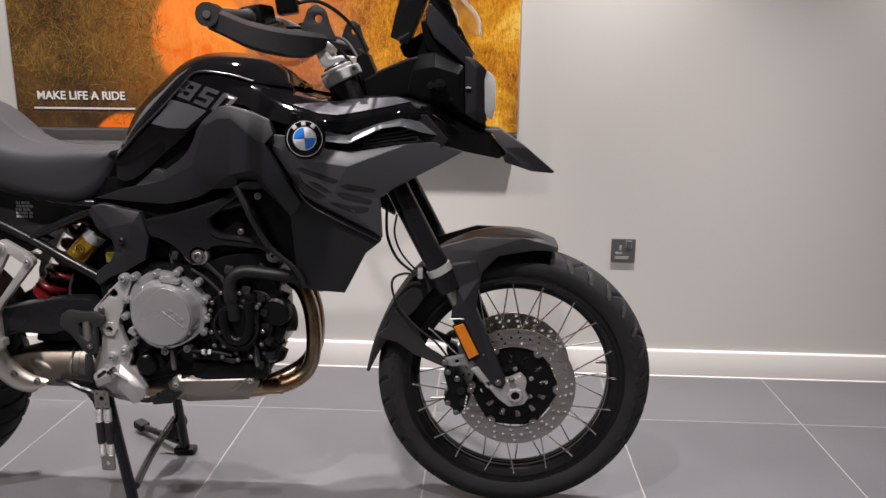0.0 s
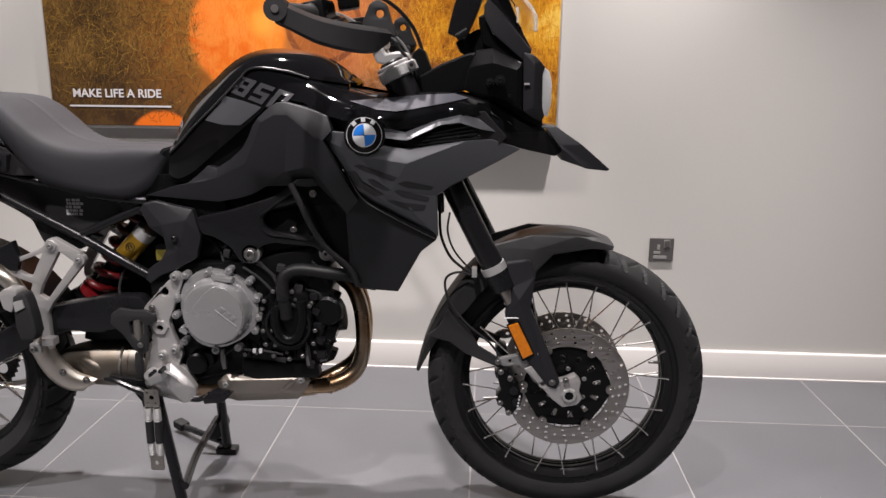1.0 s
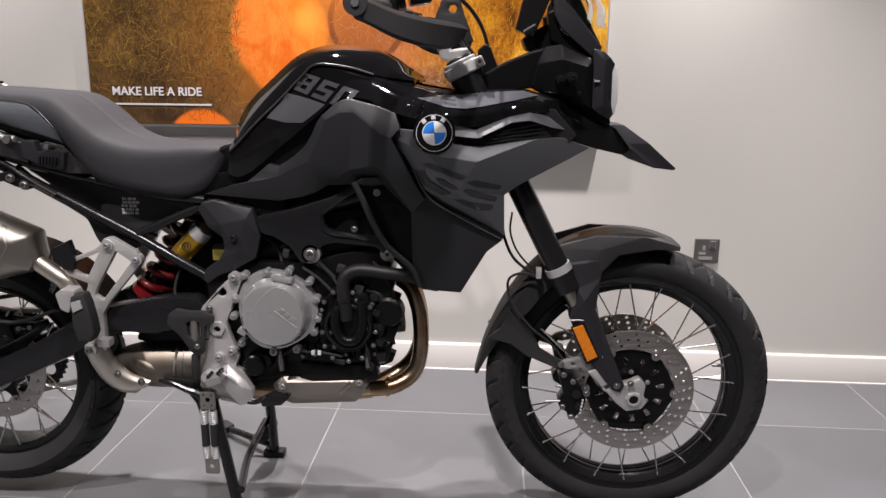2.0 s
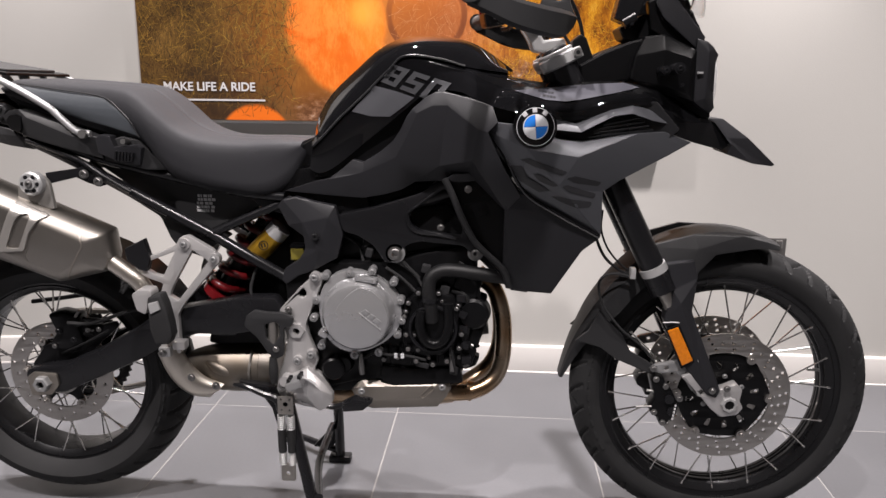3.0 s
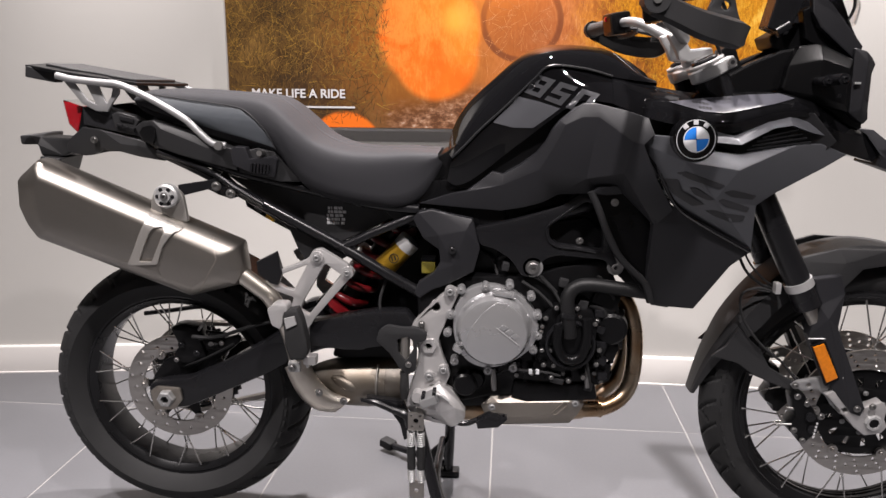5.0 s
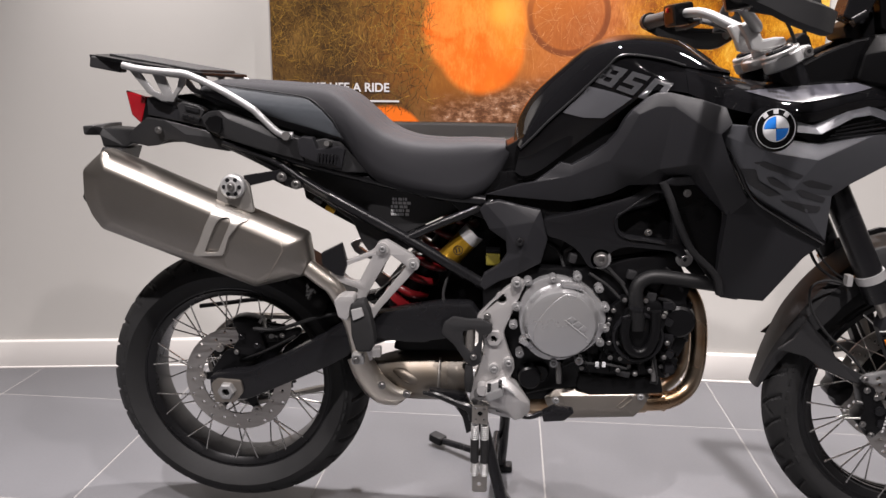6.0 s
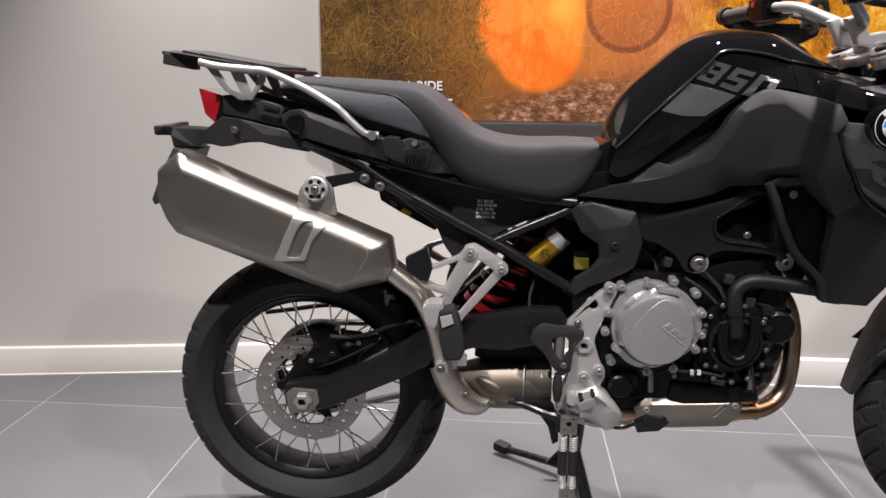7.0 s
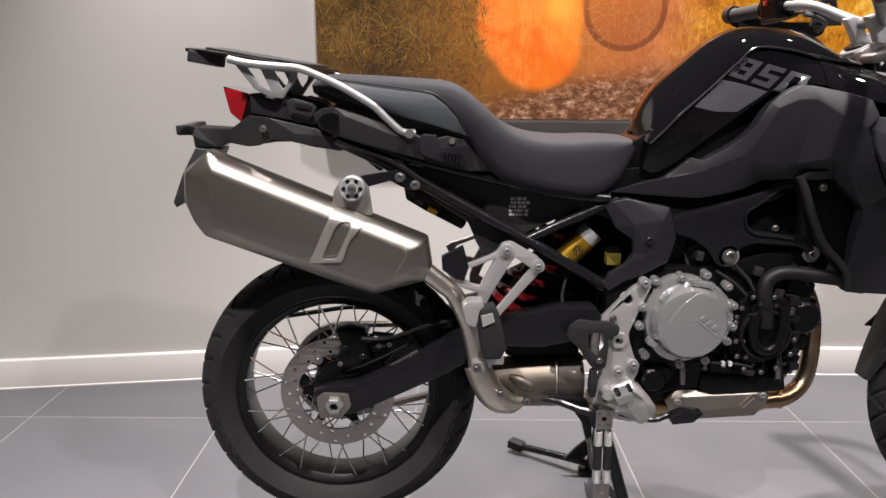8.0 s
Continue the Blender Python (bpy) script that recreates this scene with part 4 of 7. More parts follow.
for side in (-1, 1):
    flip = lambda v: Vector((v[0], v[1] * side, v[2]))
    part("handlebar", tube([bar_mid, flip((1.137, 0.045, 1.166)), flip((1.112, 0.082, 1.184)), flip((1.077, 0.125, 1.207)), flip((1.056, 0.19, 1.214)), flip(grip_in)], [0.013, 0.013, 0.012, 0.011, 0.011, 0.011], 5, 16), FOOT, bike, "silver tapered handlebar")
    grip = part("grip", tube([flip(grip_in), flip(grip_in.lerp(grip_out, 0.1)), flip(grip_in.lerp(grip_out, 0.85)), flip(grip_out)], [0.020, 0.017, 0.017, 0.019], 4, 18), GRIP, bike, "black rubber handlebar grip")
    part("bar_end", rod(flip(grip_out), flip(grip_out + (grip_out - grip_in) * 0.12), 0.018, 20, 0.004), BLACK, grip)
    out = grip_out + (grip_out - grip_in) * 0.125
    part("bar_end_screw", rod(flip(out), flip(out + Vector((0, 0.003, 0))), 0.010, 16), CHROME, grip)
    switch = part("switch_housing", block(-0.026, 0.026, -0.032, 0.032, -0.026, 0.028, 0.010, pose(1.040, side * 0.238, 1.212, 0, -10, side * 14)), BLACK, bike)
    part("switch_button", block(-0.008, 0.008, -0.008, 0.008, -0.006, 0.006, 0.003, pose(1.016, side * 0.238, 1.222)), RED if side > 0 else PLASTIC, switch)
    part("lever", tube([flip((1.075, 0.215, 1.205)), flip((1.095, 0.26, 1.200)), flip((1.085, 0.34, 1.190)), flip((1.070, 0.385, 1.188))], [0.010, 0.008, 0.007, 0.008], 5, 10, flat=0.7), SATIN, bike, "black brake or clutch lever")
    # hand guard: a blade from the bar's end round to the clamp
    ledge = [flip(p) for p in ((1.000, 0.408, 1.226), (1.028, 0.412, 1.216), (1.070, 0.404, 1.200), (1.118, 0.380, 1.190), (1.158, 0.335, 1.186), (1.182, 0.288, 1.184))]
    edge_top = [flip(p) for p in ((1.000, 0.430, 1.222), (1.030, 0.436, 1.208), (1.076, 0.431, 1.190), (1.127, 0.405, 1.179), (1.170, 0.353, 1.175), (1.194, 0.296, 1.174))]
    edge_low = [flip(p) for p in ((0.998, 0.426, 1.190), (1.030, 0.434, 1.176), (1.078, 0.430, 1.155), (1.128, 0.404, 1.143), (1.166, 0.353, 1.140), (1.187, 0.295, 1.156))]
    edge_in = [flip(p) for p in ((1.000, 0.418, 1.184), (1.030, 0.424, 1.171), (1.074, 0.420, 1.150), (1.122, 0.394, 1.138), (1.160, 0.345, 1.136), (1.181, 0.292, 1.152))]
    part("hand_guard", skin([ledge, edge_top, edge_low, edge_in], 6, 1, 0.006, (-0.5, -side * 0.8, 0)), PLASTIC, bike, "black plastic hand guard", 30)
    tower = [(1.122, 1.170), (1.130, 1.205), (1.142, 1.235), (1.159, 1.245), (1.178, 1.233), (1.186, 1.203), (1.200, 1.172)]
    part("guard_tower", moved(plate([rounded(tower, 0.005), circle(1.163, 1.216, 0.008, 12)], -0.007, 0.014, 0.003), Matrix.Translation((0, side * 0.235, 0))), PLASTIC, bike)
    part("guard_arm", tube([flip((1.172, 0.30, 1.165)), flip((1.155, 0.23, 1.178)), flip((1.105, 0.185, 1.190)), flip((1.080, 0.18, 1.195))], 0.010, 5, 10, flat=0.6), PLASTIC, bike)
    part("guard_end", rod(flip((1.002, 0.400, 1.209)), flip((1.002, 0.436, 1.209)), 0.0215, 24, 0.006), PLASTIC, bike)
    part("guard_screw", rod(flip((1.002, 0.436, 1.209)), flip((1.002, 0.439, 1.209)), 0.007, 18, 0.001), CHROME, bike)
reservoir = part("brake_reservoir", block(-0.022, 0.022, -0.03, 0.03, -0.018, 0.018, 0.006, pose(1.095, -0.215, 1.243, 0, -8, 10)), BLACK, bike)
part("reservoir_lid", block(-0.024, 0.024, -0.032, 0.032, 0.018, 0.024, 0.003, pose(1.095, -0.215, 1.243, 0, -8, 10)), PLASTIC, reservoir)
for k, pts in enumerate(([(1.075, -0.21, 1.235), (1.15, -0.17, 1.255), (1.215, -0.08, 1.20), (1.245, -0.03, 1.10), (1.255, 0.0, 1.00)],
                         [(1.06, -0.21, 1.20), (1.14, -0.15, 1.195), (1.205, -0.09, 1.13), (1.235, -0.05, 1.05), (1.25, -0.02, 0.98)],
                         [(1.06, 0.21, 1.20), (1.15, 0.15, 1.19), (1.21, 0.08, 1.11), (1.24, 0.05, 1.03), (1.255, 0.03, 0.97)])):
    part("cable", tube(pts, (0.0042, 0.0035, 0.004)[k], 8, 8), RUBBER, bike)

# headlight, bracket, display and screen
both("cowl_bracket", facets([(1.196, -0.07, 1.055), (1.225, -0.07, 1.092), (1.273, -0.07, 1.119), (1.332, -0.07, 1.143), (1.363, -0.07, 1.15), (1.395, -0.07, 1.142), (1.39, -0.07, 1.082), (1.354, -0.07, 1.067), (1.302, -0.07, 1.056), (1.25, -0.07, 1.049)], [tuple(range(10))], 0.03, 0.005), SOOT, "black headlight carrier arm")
part("display_support", facets([(1.309, -0.05, 1.169), (1.359, -0.05, 1.199), (1.43, -0.05, 1.19), (1.437, -0.05, 1.143), (1.363, -0.05, 1.132), (1.319, -0.05, 1.147)], [tuple(range(6))], bev=0.004, through_middle=True), SOOT, bike)
part("headlight_carrier", facets([(1.357, -0.091, 1.151), (1.395, -0.098, 1.156), (1.459, -0.110, 1.125), (1.462, -0.104, 1.02), (1.42, -0.104, 1.03), (1.361, -0.098, 1.049), (1.331, -0.091, 1.065), (1.339, -0.091, 1.112), (1.394, -0.120, 1.124), (1.447, -0.122, 1.108), (1.448, -0.116, 1.036), (1.394, -0.116, 1.053)], [(0, 1, 8, 7), (1, 2, 9, 8), (2, 3, 10, 9), (3, 4, 11, 10), (4, 5, 11), (5, 6, 11), (6, 7, 8, 11), (8, 9, 10, 11)], bev=0.004, through_middle=True), SOOT, bike, "black headlight carrier")
part("headlight_housing", facets([(1.46, -0.104, 1.147), (1.482, -0.107, 1.142), (1.497, -0.100, 1.13), (1.51, -0.090, 1.116), (1.505, -0.090, 1.098), (1.507, -0.088, 1.028), (1.513, -0.081, 1.007), (1.505, -0.081, 0.996), (1.482, -0.098, 1.007), (1.463, -0.105, 1.02), (1.485, -0.112, 1.12), (1.486, -0.107, 1.028)], [(0, 1, 10), (1, 2, 10), (2, 3, 4, 10), (4, 5, 11, 10), (5, 6, 7, 11), (7, 8, 11), (8, 9, 11), (9, 0, 10, 11)], bev=0.003, through_middle=True), PANEL, bike, "dark grey headlight housing")
part("headlight_base", facets([(1.36, -0.07, 1.068), (1.469, -0.08, 1.056), (1.506, -0.07, 1.032), (1.512, -0.06, 0.985), (1.448, -0.08, 0.985), (1.385, -0.085, 1.015)], [tuple(range(6))], bev=0.004, through_middle=True), SOOT, bike, "black plastic under the headlight")
# black slab painted in for the shade of the recess
part("housing_slot", slab([(1.493, -0.101, 1.098), (1.503, -0.094, 1.094), (1.504, -0.093, 1.04), (1.494, -0.100, 1.048)], 0.01, 0.001), DECAL_AND_SHADE, bike)
part("housing_clip", slab([(1.463, -0.115, 1.081), (1.475, -0.115, 1.081), (1.475, -0.115, 1.077), (1.463, -0.115, 1.077)], 0.006, 0.0006), ALU, bike)
part("headlight_glass", facets([(1.511, -0.05, 1.117), (1.526, -0.022, 1.106), (1.533, -0.012, 1.082), (1.533, -0.012, 1.033), (1.525, -0.018, 1.002), (1.513, -0.045, 1.011), (1.499, -0.07, 1.035), (1.498, -0.07, 1.092)], [tuple(range(8))], bev=0.003, through_middle=True), LENS, bike, "clear headlight lens")
part("headlight_reflector", block(-0.03, 0.0, -0.05, 0.05, -0.045, 0.045, 0.01, Matrix.Translation(Vector((1.512, 0, 1.064)) - Vector((0.006, 0, 0)))), ALU, bike)
for q, r in (((1.408, -0.196, 1.087), 0.007), ((1.388, -0.168, 1.083), 0.006), ((1.432, -0.124, 1.054), 0.004)):
    bolt(q, r * 0.8, bike, SATIN)
part("bracket_boss", rod((1.408, -0.11, 1.084), (1.408, -0.196, 1.087), 0.011, 18, 0.002), SATIN, bike)
part("bracket_boss", rod((1.388, -0.11, 1.081), (1.388, -0.168, 1.083), 0.009, 18, 0.002), SATIN, bike)
part("display", facets([(1.292, -0.085, 1.187), (1.305, -0.085, 1.243), (1.32, -0.085, 1.288), (1.38, -0.085, 1.288), (1.358, -0.085, 1.231), (1.332, -0.085, 1.171)], [tuple(range(6))], 0.060, 0.004), SATIN, bike, "black instrument display seen from its edge")
part("display_mount", rod((1.312, -0.075, 1.178), (1.337, -0.075, 1.193), 0.013, 14, 0.002), SATIN, bike)
part("lock_housing", facets([(1.211, -0.06, 1.143), (1.229, -0.06, 1.158), (1.241, -0.06, 1.149), (1.256, -0.06, 1.111), (1.263, -0.06, 1.096), (1.234, -0.06, 1.070), (1.214, -0.06, 1.088)], [tuple(range(7))], 0.05, 0.004), SOOT, bike, "black steering lock housing")
both("screen_side", facets([(1.372, -0.092, 1.245), (1.381, -0.09, 1.261), (1.41, -0.094, 1.233), (1.456, -0.096, 1.178), (1.479, -0.094, 1.151), (1.472, -0.092, 1.121), (1.459, -0.095, 1.13), (1.391, -0.098, 1.187), (1.374, -0.095, 1.216)], [tuple(range(9))], 0.02, 0.003), PANEL, "dark grey windscreen carrier panel")
both("screen_bracket", facets([(1.36, -0.08, 1.222), (1.38, -0.08, 1.232), (1.39, -0.08, 1.188), (1.462, -0.08, 1.13), (1.464, -0.08, 1.115), (1.399, -0.08, 1.148), (1.37, -0.08, 1.166)], [tuple(range(7))], 0.03, 0.004), SOOT)
both("screen_edge", facets([(1.376, -0.08, 1.26), (1.394, -0.08, 1.297), (1.412, -0.08, 1.291), (1.461, -0.08, 1.186), (1.482, -0.08, 1.15), (1.456, -0.08, 1.176), (1.41, -0.08, 1.229)], [tuple(range(7))], 0.02, 0.003), SATIN)
screen_rows = []
for w in (-1, -0.6, 0, 0.6, 1):
    bow = 0.05 * w * w
    screen_rows.append([(p[0] - bow, 0.115 * w * s, p[2]) for p, s in zip([(1.496, -0.03, 1.196), (1.493, -0.03, 1.236), (1.456, -0.03, 1.285), (1.414, -0.03, 1.345)], (0.75, 1.0, 1.1, 1.0))])
part("windscreen", skin(screen_rows, 4, 3, 0.003, (-1, 0, 0)), SCREEN, bike, "small clear plastic windscreen", 60)

# ---- front mudguard ----
def mudguard():
    rows = []
    # a flat crown, a chamfer and side skirts
    for s, drop, wide in ((-1, 0.058, 1.05), (-1, 0.018, 1.0), (-1, 0.004, 0.74), (-1, 0.0, 0.30), (1, 0.0, 0.30), (1, 0.004, 0.74), (1, 0.018, 1.0), (1, 0.058, 1.05)):
        line = []
        for k in range(15):
            f = k / 14
            a = radians(75 + 102 * f)
            r = float(np.interp(75 + 102 * f, (75, 84, 98, 118, 128, 141, 154, 168, 177), (0.372, 0.382, 0.391, 0.390, 0.381, 0.372, 0.367, 0.369, 0.376)))
            half = 0.060 + 0.012 * math.sin(math.pi * min(1, f * 1.2)) - 0.034 * max(0, f - 0.7) / 0.3
            fall = drop * (0.12 + 0.88 * math.sin(math.pi * min(0.62, 0.02 + f * 1.25))) * (1 - 0.85 * max(0, f - 0.66) / 0.34)
            line.append((FRONT[0] + (r - fall) * math.cos(a), half * wide * s, FRONT[2] + (r - fall) * math.sin(a)))
        rows.append(line)
    return skin(rows, 3, 1, 0.004, (0, 0, -0.6))


guard = part("front_mudguard", mudguard(), PLASTIC, bike, "dark grey plastic front mudguard", 14)
for side in (-1, 1):
    brace = facets([(1.249, -0.062, 0.473), (1.278, -0.066, 0.5), (1.3, -0.07, 0.546), (1.353, -0.074, 0.495), (1.375, -0.075, 0.455), (1.434, -0.088, 0.424), (1.427, -0.088, 0.404), (1.344, -0.078, 0.435), (1.305, -0.072, 0.462)], [tuple(range(9))], 0.008, 0.002)
    part("mudguard_brace", brace if side < 0 else mirrored(brace), PLASTIC, guard)
    wing = facets([(1.395, -0.07, 0.703), (1.495, -0.073, 0.733), (1.606, -0.068, 0.73), (1.649, -0.06, 0.719), (1.641, -0.064, 0.7), (1.547, -0.078, 0.687), (1.508, -0.09, 0.649), (1.502, -0.096, 0.612), (1.451, -0.096, 0.611), (1.407, -0.085, 0.656), (1.506, -0.086, 0.702)], [(0, 1, 10, 8, 9), (1, 2, 10), (2, 3, 4, 10), (4, 5, 10), (5, 6, 10), (6, 7, 8, 10)], 0.01, 0.003)
    part("mudguard_side", wing if side < 0 else mirrored(wing), PLASTIC, guard)

# ---- front brake calipers, hoses ----
for side in (-1, 1):
    y = side * 0.082
    body = plate([rounded([(1.419, 0.397), (1.428, 0.412), (1.449, 0.404), (1.456, 0.375), (1.468, 0.375), (1.486, 0.34), (1.479, 0.313), (1.465, 0.298), (1.46, 0.289), (1.445, 0.29), (1.442, 0.306), (1.424, 0.316), (1.419, 0.332), (1.431, 0.353)], 0.004)], y - 0.024, 0.048, 0.005)
    caliper = part("brake_caliper", body, BLACK, bike, "black front brake caliper")
    if side < 0:
        for k in range(5):
            part("caliper_mark", moved(plate([[(0, 0), (0.004, 0), (0.004, 0.005), (0, 0.005)]], -0.1125, 0.002, 0.0003), pose(1.4700 + 0.0012 * k, 0, 0.306 + 0.0082 * k)), MARK, caliper)
        for q in [(1.430, -0.106, 0.402), (1.430, -0.107, 0.322), (1.451, -0.107, 0.297)]:
            bolt(q, 0.0055, caliper)
        for qx, qz in ((1.462, 0.355), (1.470, 0.325)):
            part("piston_cap", rod((qx, -0.100, qz), (qx, -0.111, qz), 0.0105, 20, 0.002), SATIN, caliper)
        part("pad_pin", rod((1.412, -0.100, 0.372), (1.440, -0.100, 0.368), 0.0035, 10), CHROME, caliper)
        part("bleed_nipple", rod((1.424, -0.105, 0.335), (1.389, -0.105, 0.333), 0.0028, 10), CHROME, caliper)
part("brake_hose", tube([(1.277, -0.03, 0.800), (1.277, -0.05, 0.765), (1.282, -0.065, 0.723), (1.303, -0.07, 0.677), (1.334, -0.075, 0.650), (1.365, -0.08, 0.634)], 0.0034, 8, 8), HOSE, bike)
part("brake_hose", tube([(1.365, -0.092, 0.636), (1.327, -0.088, 0.643), (1.298, -0.085, 0.631), (1.293, -0.085, 0.604), (1.308, -0.085, 0.562), (1.349, -0.085, 0.511), (1.399, -0.085, 0.470), (1.431, -0.088, 0.431)], 0.0030, 8, 8), RUBBER, bike)
part("sensor_cable", tube([(1.300, -0.03, 0.775), (1.296, -0.05, 0.735), (1.310, -0.065, 0.695), (1.338, -0.078, 0.662), (1.364, -0.088, 0.645)], 0.0024, 8, 8), HOSE, bike)
part("hose_clip", block(-0.006, 0.006, -0.01, 0.01, -0.012, 0.012, 0.002, Matrix.Translation((1.362, -0.1, 0.648))), ALU, bike)
valve = part("valve_stem", rod((1.802, -0.01, 0.4), (1.834, -0.01, 0.399), 0.004, 10), CHROME, front_wheel)
valve.matrix_basis = Matrix.Translation(-Vector(FRONT))


# ---- engine ----
block_outline = rounded([(0.584, 0.615), (0.688, 0.657), (0.764, 0.659), (0.84, 0.661), (0.89, 0.681), (0.99, 0.703), (1.022, 0.652), (1.011, 0.6), (1.004, 0.547), (1.009, 0.439), (0.997, 0.411), (0.894, 0.391), (0.749, 0.375), (0.683, 0.358), (0.631, 0.412), (0.593, 0.48)], 0.012)
engine = part("engine_block", plate([block_outline], -0.105, 0.21, 0.006), BLACK, bike, "black cast engine block")
part("cylinder", plate([rounded([(0.751, 0.646), (0.764, 0.723), (0.815, 0.769), (0.951, 0.791), (1.02, 0.729), (1.017, 0.626), (0.98, 0.573), (0.866, 0.563)], 0.01)], -0.085, 0.17, 0.006), BLACK, engine)
for k in range(5):
    a, b = Vector((0.859, -0.1, 0.677)).lerp(Vector((0.878, -0.1, 0.616)), k / 4), Vector((1.008, -0.1, 0.703)).lerp(Vector((1.023, -0.1, 0.633)), k / 4)
    part("cylinder_rib", rod(a + Vector((0, 0.012, 0)), b + Vector((0, 0.012, 0)), 0.0045, 8), SATIN, engine)
centre = Vector((0.757, -0.135, 0.548))
R0 = 0.082
flange = [(R0 * 1.13 * (1 + 0.05 * math.cos(3 * a) + 0.06 * max(0, math.cos(a - 2.3)) ** 3 + 0.05 * max(0, math.cos(a - 0.9)) ** 6) * math.cos(a) + centre.x, R0 * 1.13 * (1 + 0.05 * math.cos(3 * a) + 0.06 * max(0, math.cos(a - 2.3)) ** 3 + 0.05 * max(0, math.cos(a - 0.9)) ** 6) * math.sin(a) + centre.z) for a in (2 * math.pi * k / 64 for k in range(64))]
clutch = part("clutch_cover", plate([flange], -0.132, 0.03, 0.004), COVER, bike, "silver grey painted clutch cover")
part("cover_dome", moved(lathe([(0.0, -0.034), (R0 * 0.45, -0.034), (R0 * 0.78, -0.034), (R0 * 0.88, -0.031), (R0 * 0.96, -0.020), (R0 * 1.0, -0.006), (R0 * 1.04, 0.01)], (0, 0, 0), steps=64), Matrix.Translation((centre.x, -0.132, centre.z))), COVER, clutch)
part("cover_plateau", plate([rounded([(centre.x + R0 * q * math.cos(radians(a)), centre.z + R0 * q * math.sin(radians(a))) for a, q in ((-150, 0.86), (-120, 0.88), (-90, 0.88), (-60, 0.88), (-30, 0.88), (0, 0.88), (30, 0.88), (60, 0.88), (84, 0.88), (112, 0.66), (147, 0.58), (182, 0.70))], 0.012)], -0.1685, 0.008, 0.002), COVER, clutch)
part("cover_wedge", facets([(centre.x - 0.076, -0.158, centre.z - 0.034), (centre.x - 0.060, -0.160, centre.z - 0.016), (centre.x - 0.056, -0.166, centre.z - 0.032)], [(0, 1, 2)], 0.02, 0.002), COVER, clutch)
for dx, dz, w, h, turn in ((-0.052, 0.052, 0.030, 0.018, 40), (0.020, 0.083, 0.05, 0.012, -8), (-0.078, -0.045, 0.022, 0.014, -30)):
    part("cover_boss", block(-w / 2, w / 2, -0.016, 0.01, -h / 2, h / 2, 0.005, pose(centre.x + dx, -0.140, centre.z + dz, 0, -turn, 0)), COVER, clutch)
for u, w in ((0.0, 0.013), (0.017, 0.012), (0.032, 0.013)):
    part("cover_mark", moved(plate([[(u, 0), (u + w, 0), (u + w + 0.002, 0.012), (u + 0.003, 0.012)]], -0.1700, 0.0022, 0.0006), pose(0.768, 0, 0.562, 0, 38, 0)), COVER, clutch)
part("cover_line", moved(plate([[(0, 0), (0.062, 0), (0.062, 0.0022), (0, 0.0022)]], -0.1700, 0.0022, 0.0004), pose(0.762, 0, 0.560, 0, 38, 0)), ALU, clutch)
for q in [(0.66, -0.128, 0.627), (0.684, -0.128, 0.633), (0.737, -0.128, 0.641), (0.789, -0.128, 0.647), (0.836, -0.128, 0.622), (0.851, -0.128, 0.58), (0.853, -0.128, 0.534), (0.844, -0.128, 0.501), (0.801, -0.128, 0.457), (0.746, -0.128, 0.449), (0.655, -0.128, 0.535), (0.661, -0.128, 0.576), (0.671, -0.128, 0.469)]:
    part("bolt_boss", rod((q[0], -0.112, q[2]), (q[0], -0.136, q[2]), 0.0092, 14, 0.002), COVER, clutch)
    bolt((q[0], -0.136, q[2]), 0.0048, clutch, FOOT)
# cases behind and below the cover
part("sump", plate([rounded([(0.654, 0.419), (0.76, 0.409), (0.958, 0.429), (0.997, 0.41), (0.972, 0.36), (0.76, 0.338), (0.679, 0.335)], 0.01)], -0.08, 0.16, 0.006), BLACK, engine)
part("oil_cap", moved(lathe([(0.0, -0.026), (0.022, -0.026), (0.026, -0.022), (0.028, 0.0)], (0, 0, 0), steps=28), Matrix.Translation((0.695, -0.105, 0.41))), BLACK, engine)
part("oil_cap", moved(lathe([(0.0, -0.02), (0.018, -0.02), (0.021, -0.016), (0.024, 0.0)], (0, 0, 0), steps=24), Matrix.Translation((0.717, -0.1, 0.418))), BLACK, engine)
part("water_pump", plate([rounded([(0.89, 0.573), (0.911, 0.603), (0.97, 0.595), (0.983, 0.556), (0.977, 0.503), (0.951, 0.462), (0.91, 0.456), (0.889, 0.498)], 0.012)], -0.132, 0.035, 0.008), BLACK, engine, "black water pump cover")
part("pump_channel", tube([(0.898, -0.138, 0.560), (0.895, -0.138, 0.524), (0.906, -0.138, 0.492), (0.928, -0.138, 0.481), (0.949, -0.138, 0.494), (0.959, -0.138, 0.532), (0.957, -0.138, 0.578)], 0.0115, 5, 14), BLACK, engine)
part("side_case", plate([rounded([(0.855, 0.569), (0.892, 0.603), (0.955, 0.591), (0.983, 0.553), (0.98, 0.493), (0.951, 0.452), (0.894, 0.443), (0.855, 0.469)], 0.012)], -0.122, 0.03, 0.005), BLACK, engine)
for q in [(0.862, -0.128, 0.554), (0.891, -0.128, 0.596), (0.943, -0.128, 0.58), (0.98, -0.128, 0.571), (0.967, -0.128, 0.513), (0.935, -0.128, 0.468), (0.89, -0.128, 0.464), (0.881, -0.128, 0.499), (0.843, -0.128, 0.444)]:
    part("bolt_boss", rod((q[0], -0.10, q[2]), (q[0], -0.129, q[2]), 0.008, 12, 0.002), BLACK, engine)
    bolt((q[0], -0.129, q[2]), 0.0036, engine)
for q in [(0.764, -0.112, 0.436), (0.81, -0.112, 0.432), (0.913, -0.112, 0.44), (0.983, -0.112, 0.443), (0.997, -0.112, 0.423)]:
    bolt(q, 0.0038, engine)
